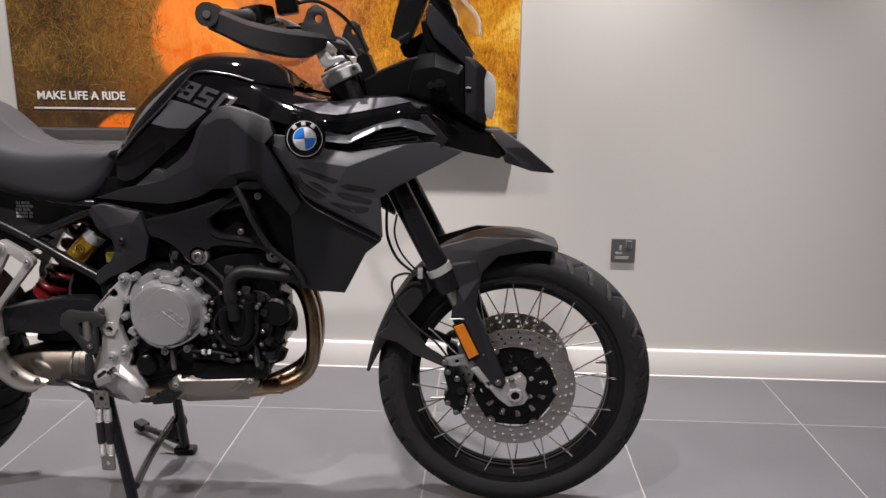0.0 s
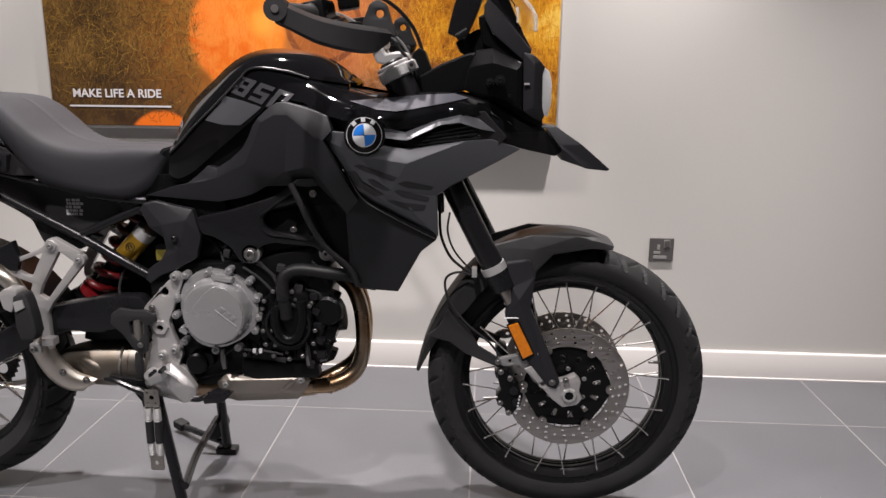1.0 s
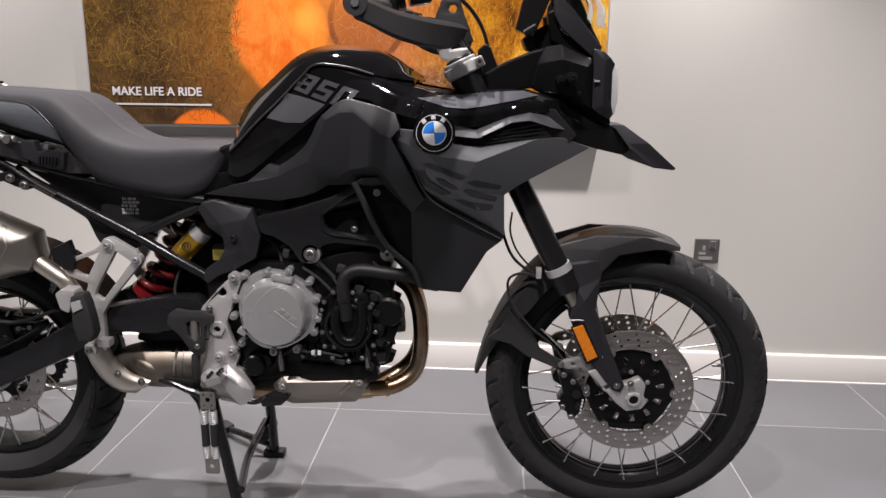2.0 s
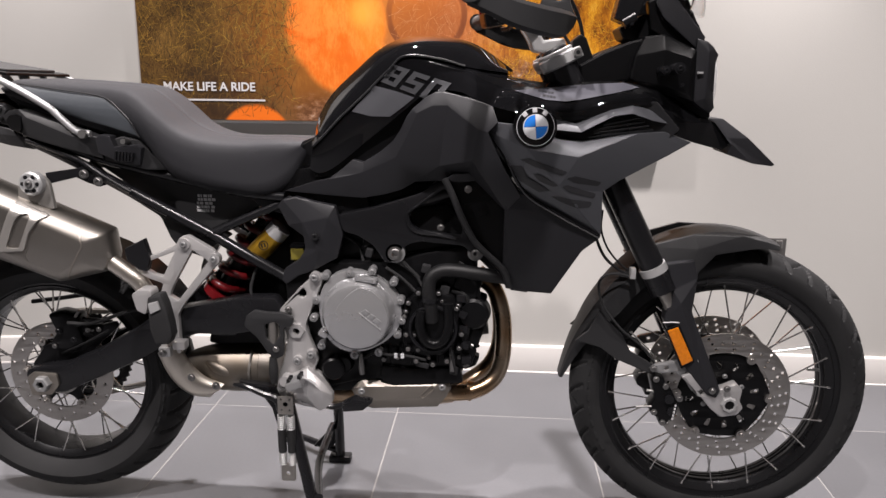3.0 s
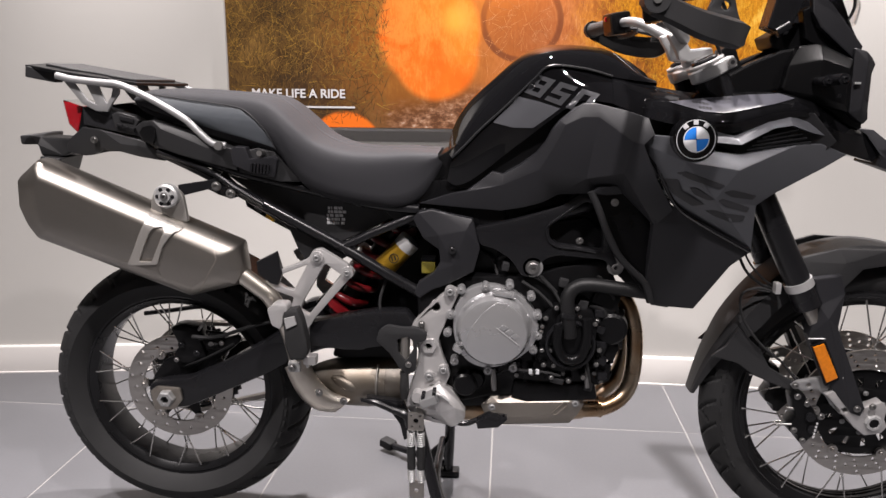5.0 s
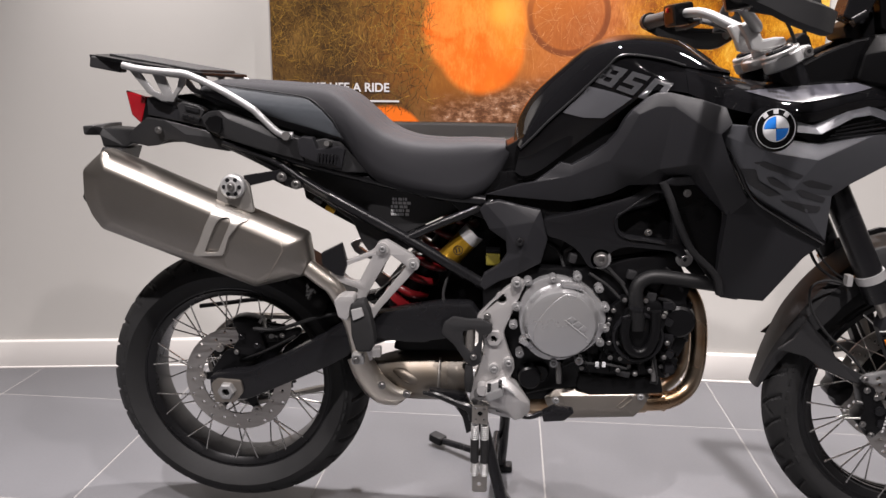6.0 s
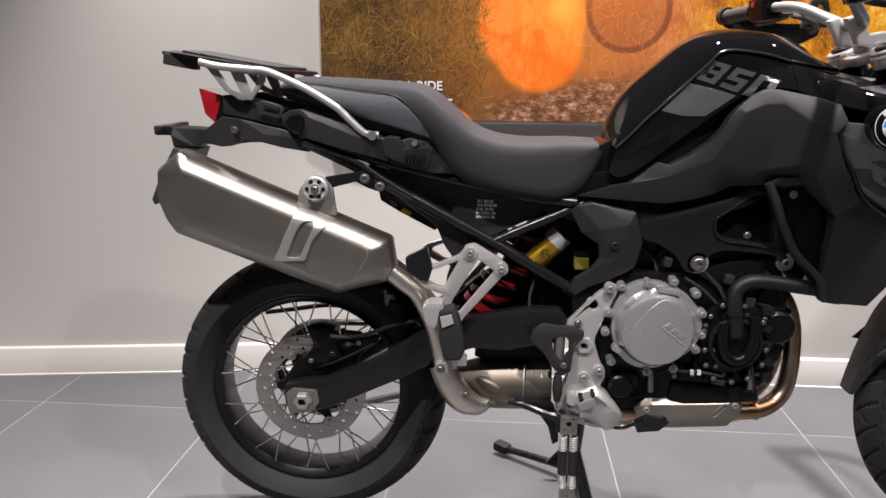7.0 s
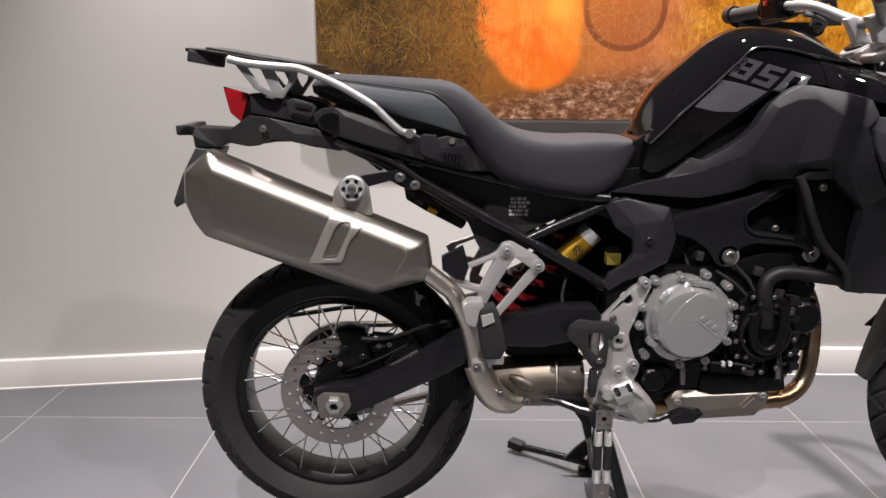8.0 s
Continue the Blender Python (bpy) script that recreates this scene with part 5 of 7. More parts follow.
for k in range(7):
    x = 0.766 + 0.028 * k
    part("case_rib", block(-0.003, 0.003, -0.014, 0.01, -0.020, 0.020, 0.002, pose(x + 0.055, -0.105, 0.445 + 0.006 * (k % 2), 0, 8 * (k % 3) - 8, 0)), BLACK, engine)
part("alternator_cover", moved(lathe([(0.0, -0.02), (0.03, -0.02), (0.036, -0.014), (0.04, 0.01)], (0, 0, 0), steps=32), Matrix.Translation((1.013, -0.1, 0.547))), BLACK, engine)
for q in [(1.025, -0.09, 0.571), (1.018, -0.09, 0.49), (1.003, -0.09, 0.442), (1.005, -0.09, 0.597)]:
    part("side_lug", block(-0.014, 0.014, -0.014, 0.014, -0.020, 0.020, 0.005, pose(*q, 0, 20, 0)), BLACK, engine)

# more of the right-hand clutter: sensor blocks, oil filter, thermostat and brackets
part("oil_filter", rod((1.012, -0.05, 0.51), (1.044, -0.05, 0.515), 0.034, 28, 0.006), BLACK, engine)
part("thermostat", block(-0.030, 0.030, -0.03, 0.03, -0.024, 0.024, 0.010, pose(0.998, -0.085, 0.611, 0, 20, 0)), BLACK, engine)
for q, w, h in (((0.948, -0.11, 0.601), 0.022, 0.030), ((0.818, -0.105, 0.603), 0.020, 0.026), ((0.9, -0.11, 0.426), 0.030, 0.014), ((0.971, -0.1, 0.41), 0.018, 0.020), ((0.779, -0.1, 0.683), 0.016, 0.020), ((0.906, -0.1, 0.649), 0.020, 0.020)):
    part("sensor_block", block(-w / 2, w / 2, -0.016, 0.014, -h / 2, h / 2, 0.004, pose(*q, 0, 12, 0)), PLASTIC, engine)
for k in range(6):
    a = Vector((0.89, -0.09, 0.614)).lerp(Vector((0.992, -0.09, 0.596)), k / 5)
    part("head_rib", block(-0.003, 0.003, -0.012, 0.01, -0.030, 0.030, 0.002, pose(*a, 0, 14, 0)), BLACK, engine)
part("coil_lead", tube([(0.763, -0.09, 0.695), (0.802, -0.1, 0.711), (0.853, -0.11, 0.664), (0.891, -0.11, 0.626)], 0.005, 6, 8), RUBBER, bike)
part("breather_hose", tube([(0.978, -0.1, 0.664), (1.01, -0.11, 0.629), (1.024, -0.1, 0.574), (1.013, -0.1, 0.52), (1.022, -0.08, 0.459)], 0.007, 6, 10), HOSE, bike)
part("front_bracket", facets([(0.984, -0.08, 0.43), (1.003, -0.08, 0.442), (1.029, -0.08, 0.432), (1.021, -0.08, 0.411), (0.997, -0.08, 0.4), (0.982, -0.08, 0.405)], [tuple(range(6))], 0.03, 0.004), BLACK, engine)
bolt((0.999, -0.09, 0.421), 0.007, engine)

# small bright screws and cast ribs round the pump and the head
for q in [(0.859, -0.133, 0.543), (0.891, -0.133, 0.599), (0.936, -0.133, 0.599), (0.863, -0.133, 0.501), (0.868, -0.133, 0.467), (0.886, -0.133, 0.438), (0.924, -0.133, 0.431), (0.956, -0.133, 0.44), (0.983, -0.133, 0.472), (0.988, -0.133, 0.505), (0.869, -0.133, 0.575), (0.976, -0.133, 0.565)]:
    part("bolt_boss", rod((q[0], -0.11, q[2]), (q[0], -0.133, q[2]), 0.0072, 10, 0.0015), BLACK, engine)
    bolt((q[0], -0.133, q[2]), 0.0040, engine)
for k in range(5):
    q = Vector((0.985, -0.115, 0.585)).lerp(Vector((0.999, -0.115, 0.44)), k / 4)
    part("case_lug", block(-0.010, 0.010, -0.012, 0.012, -0.008, 0.008, 0.003, pose(*q, 0, 25 * (k % 2), 0)), SATIN, engine)
part("pump_rim", moved(lathe([(0.047, -0.003), (0.050, -0.006), (0.054, -0.006), (0.056, -0.002), (0.056, 0.012), (0.047, 0.012)], (0, 0, 0), steps=40, closed=True), Matrix.Translation((0.924, -0.133, 0.516))), SATIN, engine)
part("cover_plate", plate([rounded([(0.805, 0.42), (0.869, 0.413), (0.985, 0.417), (0.993, 0.379), (0.831, 0.366), (0.799, 0.385)], 0.008)], -0.112, 0.03, 0.004), BLACK, engine)

# hoses, cables and clips round the engine
part("coolant_hose", tube([(0.922, -0.134, 0.535), (0.919, -0.136, 0.57), (0.914, -0.134, 0.603), (0.917, -0.130, 0.630), (0.936, -0.128, 0.647), (0.966, -0.128, 0.651), (1.024, -0.126, 0.644), (1.091, -0.11, 0.632)], 0.0155, 6, 16), HOSE, bike, "black rubber coolant hose")
part("hose_clamp", moved(lathe([(0.0165, -0.005), (0.018, -0.005), (0.018, 0.005), (0.0165, 0.005)], (0, 0, 0), "z", 24, True), pose(0.917, -0.135, 0.585, 0, 8, 0)), SATIN, bike)
part("coolant_hose", tube([(0.964, -0.11, 0.602), (0.992, -0.11, 0.589), (1.006, -0.11, 0.55), (0.995, -0.11, 0.496), (0.98, -0.11, 0.456)], 0.009, 6, 12), HOSE, bike)
for pts in ([(0.765, -0.12, 0.436), (0.792, -0.128, 0.454), (0.824, -0.13, 0.45), (0.863, -0.13, 0.449), (0.907, -0.125, 0.439)], [(0.816, -0.11, 0.65), (0.854, -0.115, 0.626), (0.892, -0.118, 0.589)], [(0.841, -0.11, 0.663), (0.879, -0.11, 0.638), (0.907, -0.118, 0.596)],
            [(0.957, -0.125, 0.501), (0.968, -0.125, 0.447), (0.974, -0.12, 0.405)], [(0.521, -0.05, 0.654), (0.505, -0.07, 0.618), (0.497, -0.08, 0.58), (0.507, -0.09, 0.545)], [(0.709, -0.07, 0.716), (0.749, -0.08, 0.693), (0.763, -0.09, 0.656)]):
    part("cable", tube(pts, 0.0035, 6, 8), RUBBER, bike)
for q in [(0.84, -0.132, 0.45), (0.855, -0.132, 0.45)]:
    part("cable_clip", block(-0.004, 0.004, -0.004, 0.004, -0.005, 0.005, 0.001, Matrix.Translation(q)), WHITE, bike)
for q in [(0.759, -0.12, 0.418), (0.966, -0.12, 0.432)]:
    part("lambda_probe", tube([(q[0], q[1], q[2] + 0.03), (q[0], q[1], q[2] + 0.005), (q[0] + 0.002, q[1], q[2] - 0.02)], [0.004, 0.007, 0.006], 3, 12), CHROME, bike)

# ---- frame ----
frame_plate = part("frame_cradle", plate([rounded([(0.709, 0.768), (0.79, 0.786), (0.889, 0.818), (0.935, 0.850), (0.975, 0.850), (0.998, 0.80), (1.006, 0.723), (1.021, 0.692), (1.015, 0.677), (0.99, 0.704), (0.89, 0.712), (0.859, 0.701), (0.847, 0.662), (0.815, 0.661), (0.79, 0.7), (0.752, 0.724), (0.721, 0.73)], 0.012),
                                           rounded([(0.869, 0.774), (0.89, 0.79), (0.944, 0.830), (0.968, 0.824), (0.982, 0.776), (0.986, 0.724), (0.89, 0.736), (0.872, 0.749)], 0.008)], -0.118, 0.03, 0.004), SATIN, bike, "black frame side plate")
part("cradle_rim", tube([(0.972, -0.119, 0.720), (0.93, -0.12, 0.727), (0.889, -0.12, 0.732), (0.869, -0.12, 0.746), (0.864, -0.12, 0.774), (0.888, -0.12, 0.794), (0.925, -0.119, 0.822)], 0.0020, 5, 8), SATIN, frame_plate)
for q, r in (((0.838, -0.118, 0.684), 0.016), ((1.015, -0.11, 0.687), 0.013)):
    part("engine_mount", rod(q, (q[0], q[1] + 0.04, q[2]), r * 1.35, 24, 0.002), FOOT, bike, "silver engine mount bush")
    bolt(q, r * 0.75, bike)
bolt((0.937, -0.1, 0.741), 0.006, bike)
part("frame_rail", tube([(0.748, -0.07, 0.743), (0.838, -0.08, 0.785), (0.95, -0.08, 0.819), (1.048, -0.05, 0.872)], 0.018, 5, 16), SATIN, bike)
part("inner_cover", plate([rounded([(0.685, 0.793), (0.837, 0.834), (1.048, 0.85), (1.09, 0.724), (1.068, 0.619), (0.964, 0.721), (0.76, 0.651), (0.683, 0.649)], 0.01)], -0.07, 0.14, 0.004), BLACK, bike)
# pivot cover with its ridges
cover_points = [(0.576, -0.108, 0.784), (0.588, -0.112, 0.799), (0.617, -0.114, 0.806), (0.657, -0.118, 0.797), (0.706, -0.12, 0.788), (0.723, -0.122, 0.724), (0.71, -0.12, 0.672), (0.657, -0.12, 0.642), (0.619, -0.118, 0.627), (0.59, -0.112, 0.605), (0.579, -0.112, 0.616), (0.588, -0.114, 0.642), (0.622, -0.118, 0.665), (0.637, -0.12, 0.69), (0.634, -0.118, 0.718), (0.598, -0.112, 0.742), (0.634, -0.128, 0.752), (0.692, -0.131, 0.764), (0.668, -0.132, 0.690)]
both("pivot_cover", facets(cover_points, [(15, 0, 1, 16), (1, 2, 16), (2, 3, 17, 16), (3, 4, 17), (4, 5, 17), (5, 6, 18, 17), (6, 7, 18), (7, 8, 12, 18), (8, 9, 10, 11, 12), (12, 13, 18), (13, 14, 16, 18), (14, 15, 16), (16, 17, 18)], 0.02, 0.003), PANEL, "matt dark grey frame cover")
bolt((0.664, -0.134, 0.722), 0.007, bike, DECAL_AND_SHADE)

# ---- radiator ----
part("radiator", block(-0.018, 0.018, -0.12, 0.12, -0.10, 0.10, 0.004, pose(1.128, 0, 0.703, 0, 8, 0)), DECAL_AND_SHADE, bike)

# ---- footrests and pedal ----
bracket_loops = [rounded([(0.639, 0.618), (0.671, 0.637), (0.68, 0.626), (0.653, 0.562), (0.634, 0.514), (0.646, 0.474), (0.663, 0.433), (0.65, 0.405), (0.67, 0.395), (0.686, 0.365), (0.682, 0.329), (0.656, 0.31), (0.619, 0.317), (0.579, 0.33), (0.56, 0.353), (0.571, 0.403), (0.585, 0.445), (0.591, 0.486), (0.575, 0.533), (0.575, 0.55)], 0.010),
                 circle(0.629, 0.59, 0.0095, 12), circle(0.611, 0.497, 0.008, 12)]
bracket = part("footrest_bracket", plate(bracket_loops, -0.128, 0.022, 0.004), CAST, bike, "silver cast rider footrest bracket")
part("bracket_boss", moved(lathe([(0.009, -0.006), (0.018, -0.006), (0.020, 0.0), (0.020, 0.01), (0.009, 0.01)], (0, 0, 0), steps=6, closed=True), Matrix.Translation((0.614, -0.128, 0.502))), CAST, bracket)
for q in [(0.66, -0.13, 0.629), (0.647, -0.13, 0.447), (0.615, -0.13, 0.431)]:
    part("bolt_boss", rod((q[0], -0.12, q[2]), (q[0], -0.136, q[2]), 0.012, 16, 0.002), CAST, bracket)
    bolt((q[0], -0.136, q[2]), 0.0075, bracket, FOOT)
part("heel_guard", plate([rounded([(0.498, 0.514), (0.504, 0.539), (0.524, 0.553), (0.556, 0.548), (0.588, 0.549), (0.611, 0.537), (0.609, 0.518), (0.589, 0.512), (0.588, 0.475), (0.586, 0.446), (0.567, 0.436), (0.551, 0.450), (0.527, 0.487)], 0.006), rounded([(0.545, 0.519), (0.569, 0.526), (0.579, 0.517), (0.58, 0.494), (0.565, 0.472), (0.548, 0.488)], 0.004)], -0.146, 0.012, 0.003), PLASTIC, bike, "black plastic heel guard")
bolt((0.57, -0.148, 0.463), 0.0055, bike)
bolt((0.598, -0.132, 0.552), 0.006, bike)
bolt((0.571, -0.135, 0.459), 0.006, bike)
part("master_cylinder", tube([(0.56, -0.132, 0.462), (0.561, -0.132, 0.527)], 0.012, 2, 14), STEEL, bike)
part("master_cylinder_boot", tube([(0.56, -0.14, 0.44), (0.56, -0.14, 0.406), (0.56, -0.14, 0.378)], [0.008, 0.011, 0.007], 4, 12), RUBBER, bike)
plate_low = part("footrest_plate", facets([(0.602, -0.14, 0.398), (0.639, -0.145, 0.418), (0.66, -0.15, 0.402), (0.681, -0.15, 0.381), (0.697, -0.15, 0.358), (0.697, -0.15, 0.34), (0.68, -0.15, 0.322), (0.665, -0.15, 0.317), (0.644, -0.15, 0.33), (0.621, -0.145, 0.338), (0.601, -0.14, 0.338), (0.588, -0.14, 0.351), (0.578, -0.138, 0.366), (0.584, -0.138, 0.389), (0.645, -0.165, 0.397), (0.675, -0.165, 0.371), (0.641, -0.162, 0.357)], [(0, 1, 14), (1, 2, 14), (2, 3, 15, 14), (3, 4, 15), (4, 5, 15), (5, 6, 15), (6, 7, 16, 15), (7, 8, 16), (8, 9, 16), (9, 10, 16), (10, 11, 12, 16), (12, 13, 0, 16), (0, 14, 16), (14, 15, 16)], 0.02, 0.002), CAST, bike, "silver cast footrest plate", 20)
part("footrest_ridge", tube([(0.626, -0.162, 0.388), (0.633, -0.168, 0.404), (0.646, -0.168, 0.400), (0.662, -0.168, 0.388)], 0.0035, 3, 8), ALU, plate_low)
part("footrest_boss", rod((0.591, -0.135, 0.390), (0.591, -0.162, 0.390), 0.0125, 20, 0.003), CAST, plate_low)
bolt((0.586, -0.142, 0.375), 0.011, bike)
peg = part("footrest", block(-0.019, 0.019, -0.026, 0.02, -0.010, 0.010, 0.004, pose(0.618, -0.168, 0.394, 0, -24, 0)), FOOT, bike, "grey toothed rider footrest")
base = Vector((0.618, -0.172, 0.394))
for k in range(3):
    for s in (-1, 1):
        part("tooth", block(-0.004, 0.004, -0.0035, 0.0035, 0.0, 0.010, 0.001, pose(base.x + s * 0.012, base.y - 0.014 + 0.012 * k, base.z + 0.008 + s * 0.005)), SATIN, peg)
pedal = part("brake_pedal", tube([(0.623, -0.135, 0.336), (0.69, -0.145, 0.325), (0.723, -0.15, 0.337), (0.756, -0.155, 0.352)], 0.008, 5, 10, flat=0.7), SATIN, bike, "black rear brake pedal")
pad = part("pedal_pad", plate([rounded([(0.722, 0.345), (0.751, 0.361), (0.792, 0.354), (0.771, 0.334), (0.726, 0.329)], 0.003)], -0.178, 0.030, 0.002), SATIN, pedal)
for k in range(6):
    part("tooth", block(-0.003, 0.003, -0.004, 0.004, 0.0, 0.006, 0.001, pose(0.738 + 0.009 * k, -0.172 + 0.008 * (k % 2), 0.352 + 0.001 * (k % 3))), SATIN, pad)
part("pedal_arm", tube([(0.456, -0.11, 0.357), (0.488, -0.12, 0.357), (0.53, -0.13, 0.345), (0.564, -0.135, 0.334), (0.572, -0.135, 0.306)], [0.006, 0.010, 0.011, 0.014, 0.012], 4, 10, flat=0.7), SATIN, bike)

# ---- exhaust ----
for pts, r in (([(1.030, -0.01, 0.605), (1.062, -0.015, 0.575), (1.082, -0.018, 0.511), (1.084, -0.022, 0.42), (1.066, -0.035, 0.365), (1.019, -0.055, 0.338), (0.959, -0.06, 0.331)], 0.0195),
               ([(1.020, 0.06, 0.60), (1.055, 0.06, 0.57), (1.076, 0.06, 0.50), (1.076, 0.058, 0.42), (1.052, 0.045, 0.365), (1.005, 0.01, 0.338), (0.959, -0.03, 0.328)], 0.0195)):
    part("header_pipe", tube(pts, r, 6, 20), HEADER, bike, "bronze heat-tinted exhaust header pipe")
part("collector", tube([(0.966, -0.055, 0.331), (0.892, -0.055, 0.324), (0.757, -0.055, 0.318), (0.675, -0.055, 0.318), (0.566, -0.055, 0.334)], [0.030, 0.034, 0.034, 0.030, 0.030], 4, 20, flat=0.75), HEADER, bike)
shield = part("heat_shield", facets([(0.731, -0.1, 0.352), (0.756, -0.1, 0.376), (0.949, -0.1, 0.384), (0.966, -0.1, 0.364), (0.952, -0.104, 0.338), (0.934, -0.1, 0.314), (0.780, -0.1, 0.304), (0.746, -0.1, 0.316), (0.770, -0.113, 0.364), (0.928, -0.113, 0.371), (0.912, -0.115, 0.343), (0.782, -0.115, 0.330)], [(0, 1, 8), (1, 2, 9, 8), (2, 3, 9), (3, 4, 9), (4, 10, 9), (4, 5, 10), (5, 6, 11, 10), (6, 7, 11), (7, 8, 11), (7, 0, 8), (8, 9, 10, 11)], 0.006, 0.002), SHIELD, bike, "bare steel exhaust heat shield")
for q in [(0.944, -0.108, 0.367), (0.757, -0.108, 0.351)]:
    part("screw_washer", rod(q, (q[0], q[1] + 0.006, q[2]), 0.0105, 18, 0.001), SHIELD, shield)
    bolt(q, 0.0065, shield, FOOT)
part("shield_slot", plate([rounded([(0.890, 0.344), (0.902, 0.338), (0.931, 0.366), (0.921, 0.375)], 0.005), rounded([(0.8935, 0.345), (0.9015, 0.3415), (0.9265, 0.3655), (0.9205, 0.371)], 0.003)], -0.1165, 0.003, 0.0006), SHIELD, shield)
part("pipe_band", moved(lathe([(0.0215, -0.008), (0.0245, -0.008), (0.0245, 0.008), (0.0215, 0.008)], (0, 0, 0), "x", 24, True), pose(1.006, -0.05, 0.335, 0, 12, 0)), HEADER, bike)
premuffler = part("pre_muffler", tube([(0.322, -0.058, 0.372), (0.350, -0.052, 0.377), (0.400, -0.045, 0.376), (0.477, -0.04, 0.378), (0.552, -0.04, 0.378)], [0.028, 0.043, 0.057, 0.062, 0.060], 5, 32), MUFFLER, bike, "stained stainless pre-muffler under the swingarm")
part("pre_muffler_band", tube([(0.492, -0.078, 0.432), (0.49, -0.103, 0.385), (0.49, -0.09, 0.340)], 0.0035, 4, 8), STEEL, premuffler)
part("muffler_seam", moved(lathe([(0.0605, -0.002), (0.0625, -0.0015), (0.0625, 0.0015), (0.0605, 0.002)], (0, 0, 0), "x", 40, True), Matrix.Translation((0.508, -0.04, 0.378))), MUFFLER, premuffler)
part("weld_bulge", tube([(0.385, -0.088, 0.402), (0.405, -0.092, 0.395), (0.430, -0.092, 0.382), (0.452, -0.088, 0.368)], [0.006, 0.013, 0.014, 0.008], 4, 16), MUFFLER, premuffler, "heat-stained weld bulge")
part("link_pipe", tube([(0.43, -0.06, 0.358), (0.382, -0.085, 0.341), (0.341, -0.1, 0.36), (0.317, -0.11, 0.42), (0.307, -0.115, 0.477), (0.293, -0.12, 0.533), (0.262, -0.13, 0.602), (0.234, -0.135, 0.629), (0.2, -0.14, 0.658)], 0.0195, 6, 20), GUARD, bike, "steel exhaust link pipe")
cover_rows = []
for k in range(5):
    a = radians(-70 + 35 * k)
    line = []
    for p in [(0.408, -0.08, 0.334), (0.375, -0.095, 0.345), (0.344, -0.105, 0.374), (0.323, -0.112, 0.414), (0.308, -0.115, 0.456)]:
        line.append((p[0] + 0.031 * math.sin(a) * 0.8, p[1] - 0.031 * math.cos(a), p[2] + 0.031 * math.sin(a) * 0.7))
    cover_rows.append(line)
pipe_cover = part("pipe_cover", skin(cover_rows, 4, 3, 0.004), GUARD, bike, "silver pipe heat guard", 60)
for q in [(0.363, -0.131, 0.381), (0.42, -0.131, 0.362)]:
    bolt(q, 0.007, pipe_cover)


# ---- swingarm, chain, rear brake ----
def swingarm_side(y0, y1):
    out = [(-0.044, 0.378), (-0.002, 0.388), (0.047, 0.394), (0.132, 0.432), (0.23, 0.49), (0.293, 0.533), (0.379, 0.551), (0.484, 0.572), (0.562, 0.574), (0.586, 0.541), (0.559, 0.5), (0.454, 0.481), (0.375, 0.481), (0.307, 0.454), (0.238, 0.414), (0.125, 0.361), (0.047, 0.325), (-0.016, 0.320), (-0.042, 0.338)]
    return plate([rounded(out, 0.010)], y0, y1 - y0, 0.007)


swingarm = part("swingarm", join(swingarm_side(-0.118, -0.072), swingarm_side(0.075, 0.118), block(0.40, 0.47, -0.11, 0.11, 0.475, 0.53, 0.012)), SATIN, bike, "black cast aluminium swingarm")
part("axle_plate", plate([rounded([(-0.037, 0.366), (-0.021, 0.378), (0.034, 0.375), (0.039, 0.347), (0.019, 0.322), (-0.030, 0.318)], 0.006), circle(0.003, 0.352, 0.010, 12)], -0.124, 0.008, 0.001), SHIELD, swingarm)
part("axle_nut", moved(lathe([(0.010, -0.018), (0.017, -0.018), (0.020, -0.014), (0.020, 0.0), (0.010, 0.0)], (0, 0, 0), steps=6, closed=True), pose(0.003, -0.124, 0.352)), FOOT, swingarm)
part("axle", rod((REAR[0], -0.13, REAR[2]), (REAR[0], 0.13, REAR[2]), 0.0105, 16), BLACK, bike)
sprocket_teeth = []
for k in range(88):
    a = 2 * math.pi * k / 88
    rad = 0.121 if k % 2 else 0.114
    sprocket_teeth.append((rad * math.cos(a), rad * math.sin(a)))
part("sprocket", plate([sprocket_teeth] + [circle(0.078 * math.cos(2 * math.pi * (k + 0.5) / 5), 0.078 * math.sin(2 * math.pi * (k + 0.5) / 5), 0.018, 12) for k in range(5)] + [circle(0, 0, 0.03, 16)], 0.083, 0.006, 0.0006), SATIN, rear_wheel)
link_mesh = None
front_sprocket = Vector((0.615, 0.086, 0.43))
axle_at = Vector((0, 0.086, REAR[2]))
path = [axle_at + Vector((0.120 * math.cos(a), 0, 0.120 * math.sin(a))) for a in [radians(95 + 170 * k / 22) for k in range(23)]]
path = [front_sprocket + Vector((0, 0, 0.04))] + path + [front_sprocket + Vector((0, 0, -0.04))]
lengths = [0]
for a, b in zip(path, path[1:]):
    lengths.append(lengths[-1] + (b - a).length)
count = int(lengths[-1] / 0.0159)
for k in range(count):
    s = k * 0.0159
    i = max(j for j in range(len(lengths)) if lengths[j] <= s)
    if i + 1 >= len(path):
        break
    p = path[i].lerp(path[i + 1], (s - lengths[i]) / (lengths[i + 1] - lengths[i]))
    d = path[i + 1] - path[i]
    if link_mesh is None:
        ob = part("chain_link", block(-0.0085, 0.0085, -0.009, 0.009, -0.006, 0.006, 0.002), STEEL, swingarm)
        link_mesh = ob.data
    else:
        ob = new("chain_link", link_mesh)
        ob.parent = swingarm
    ob.matrix_basis = Matrix.Translation(p) @ pose(0, 0, 0, 0, -math.degrees(math.atan2(d.z, d.x)), 0)
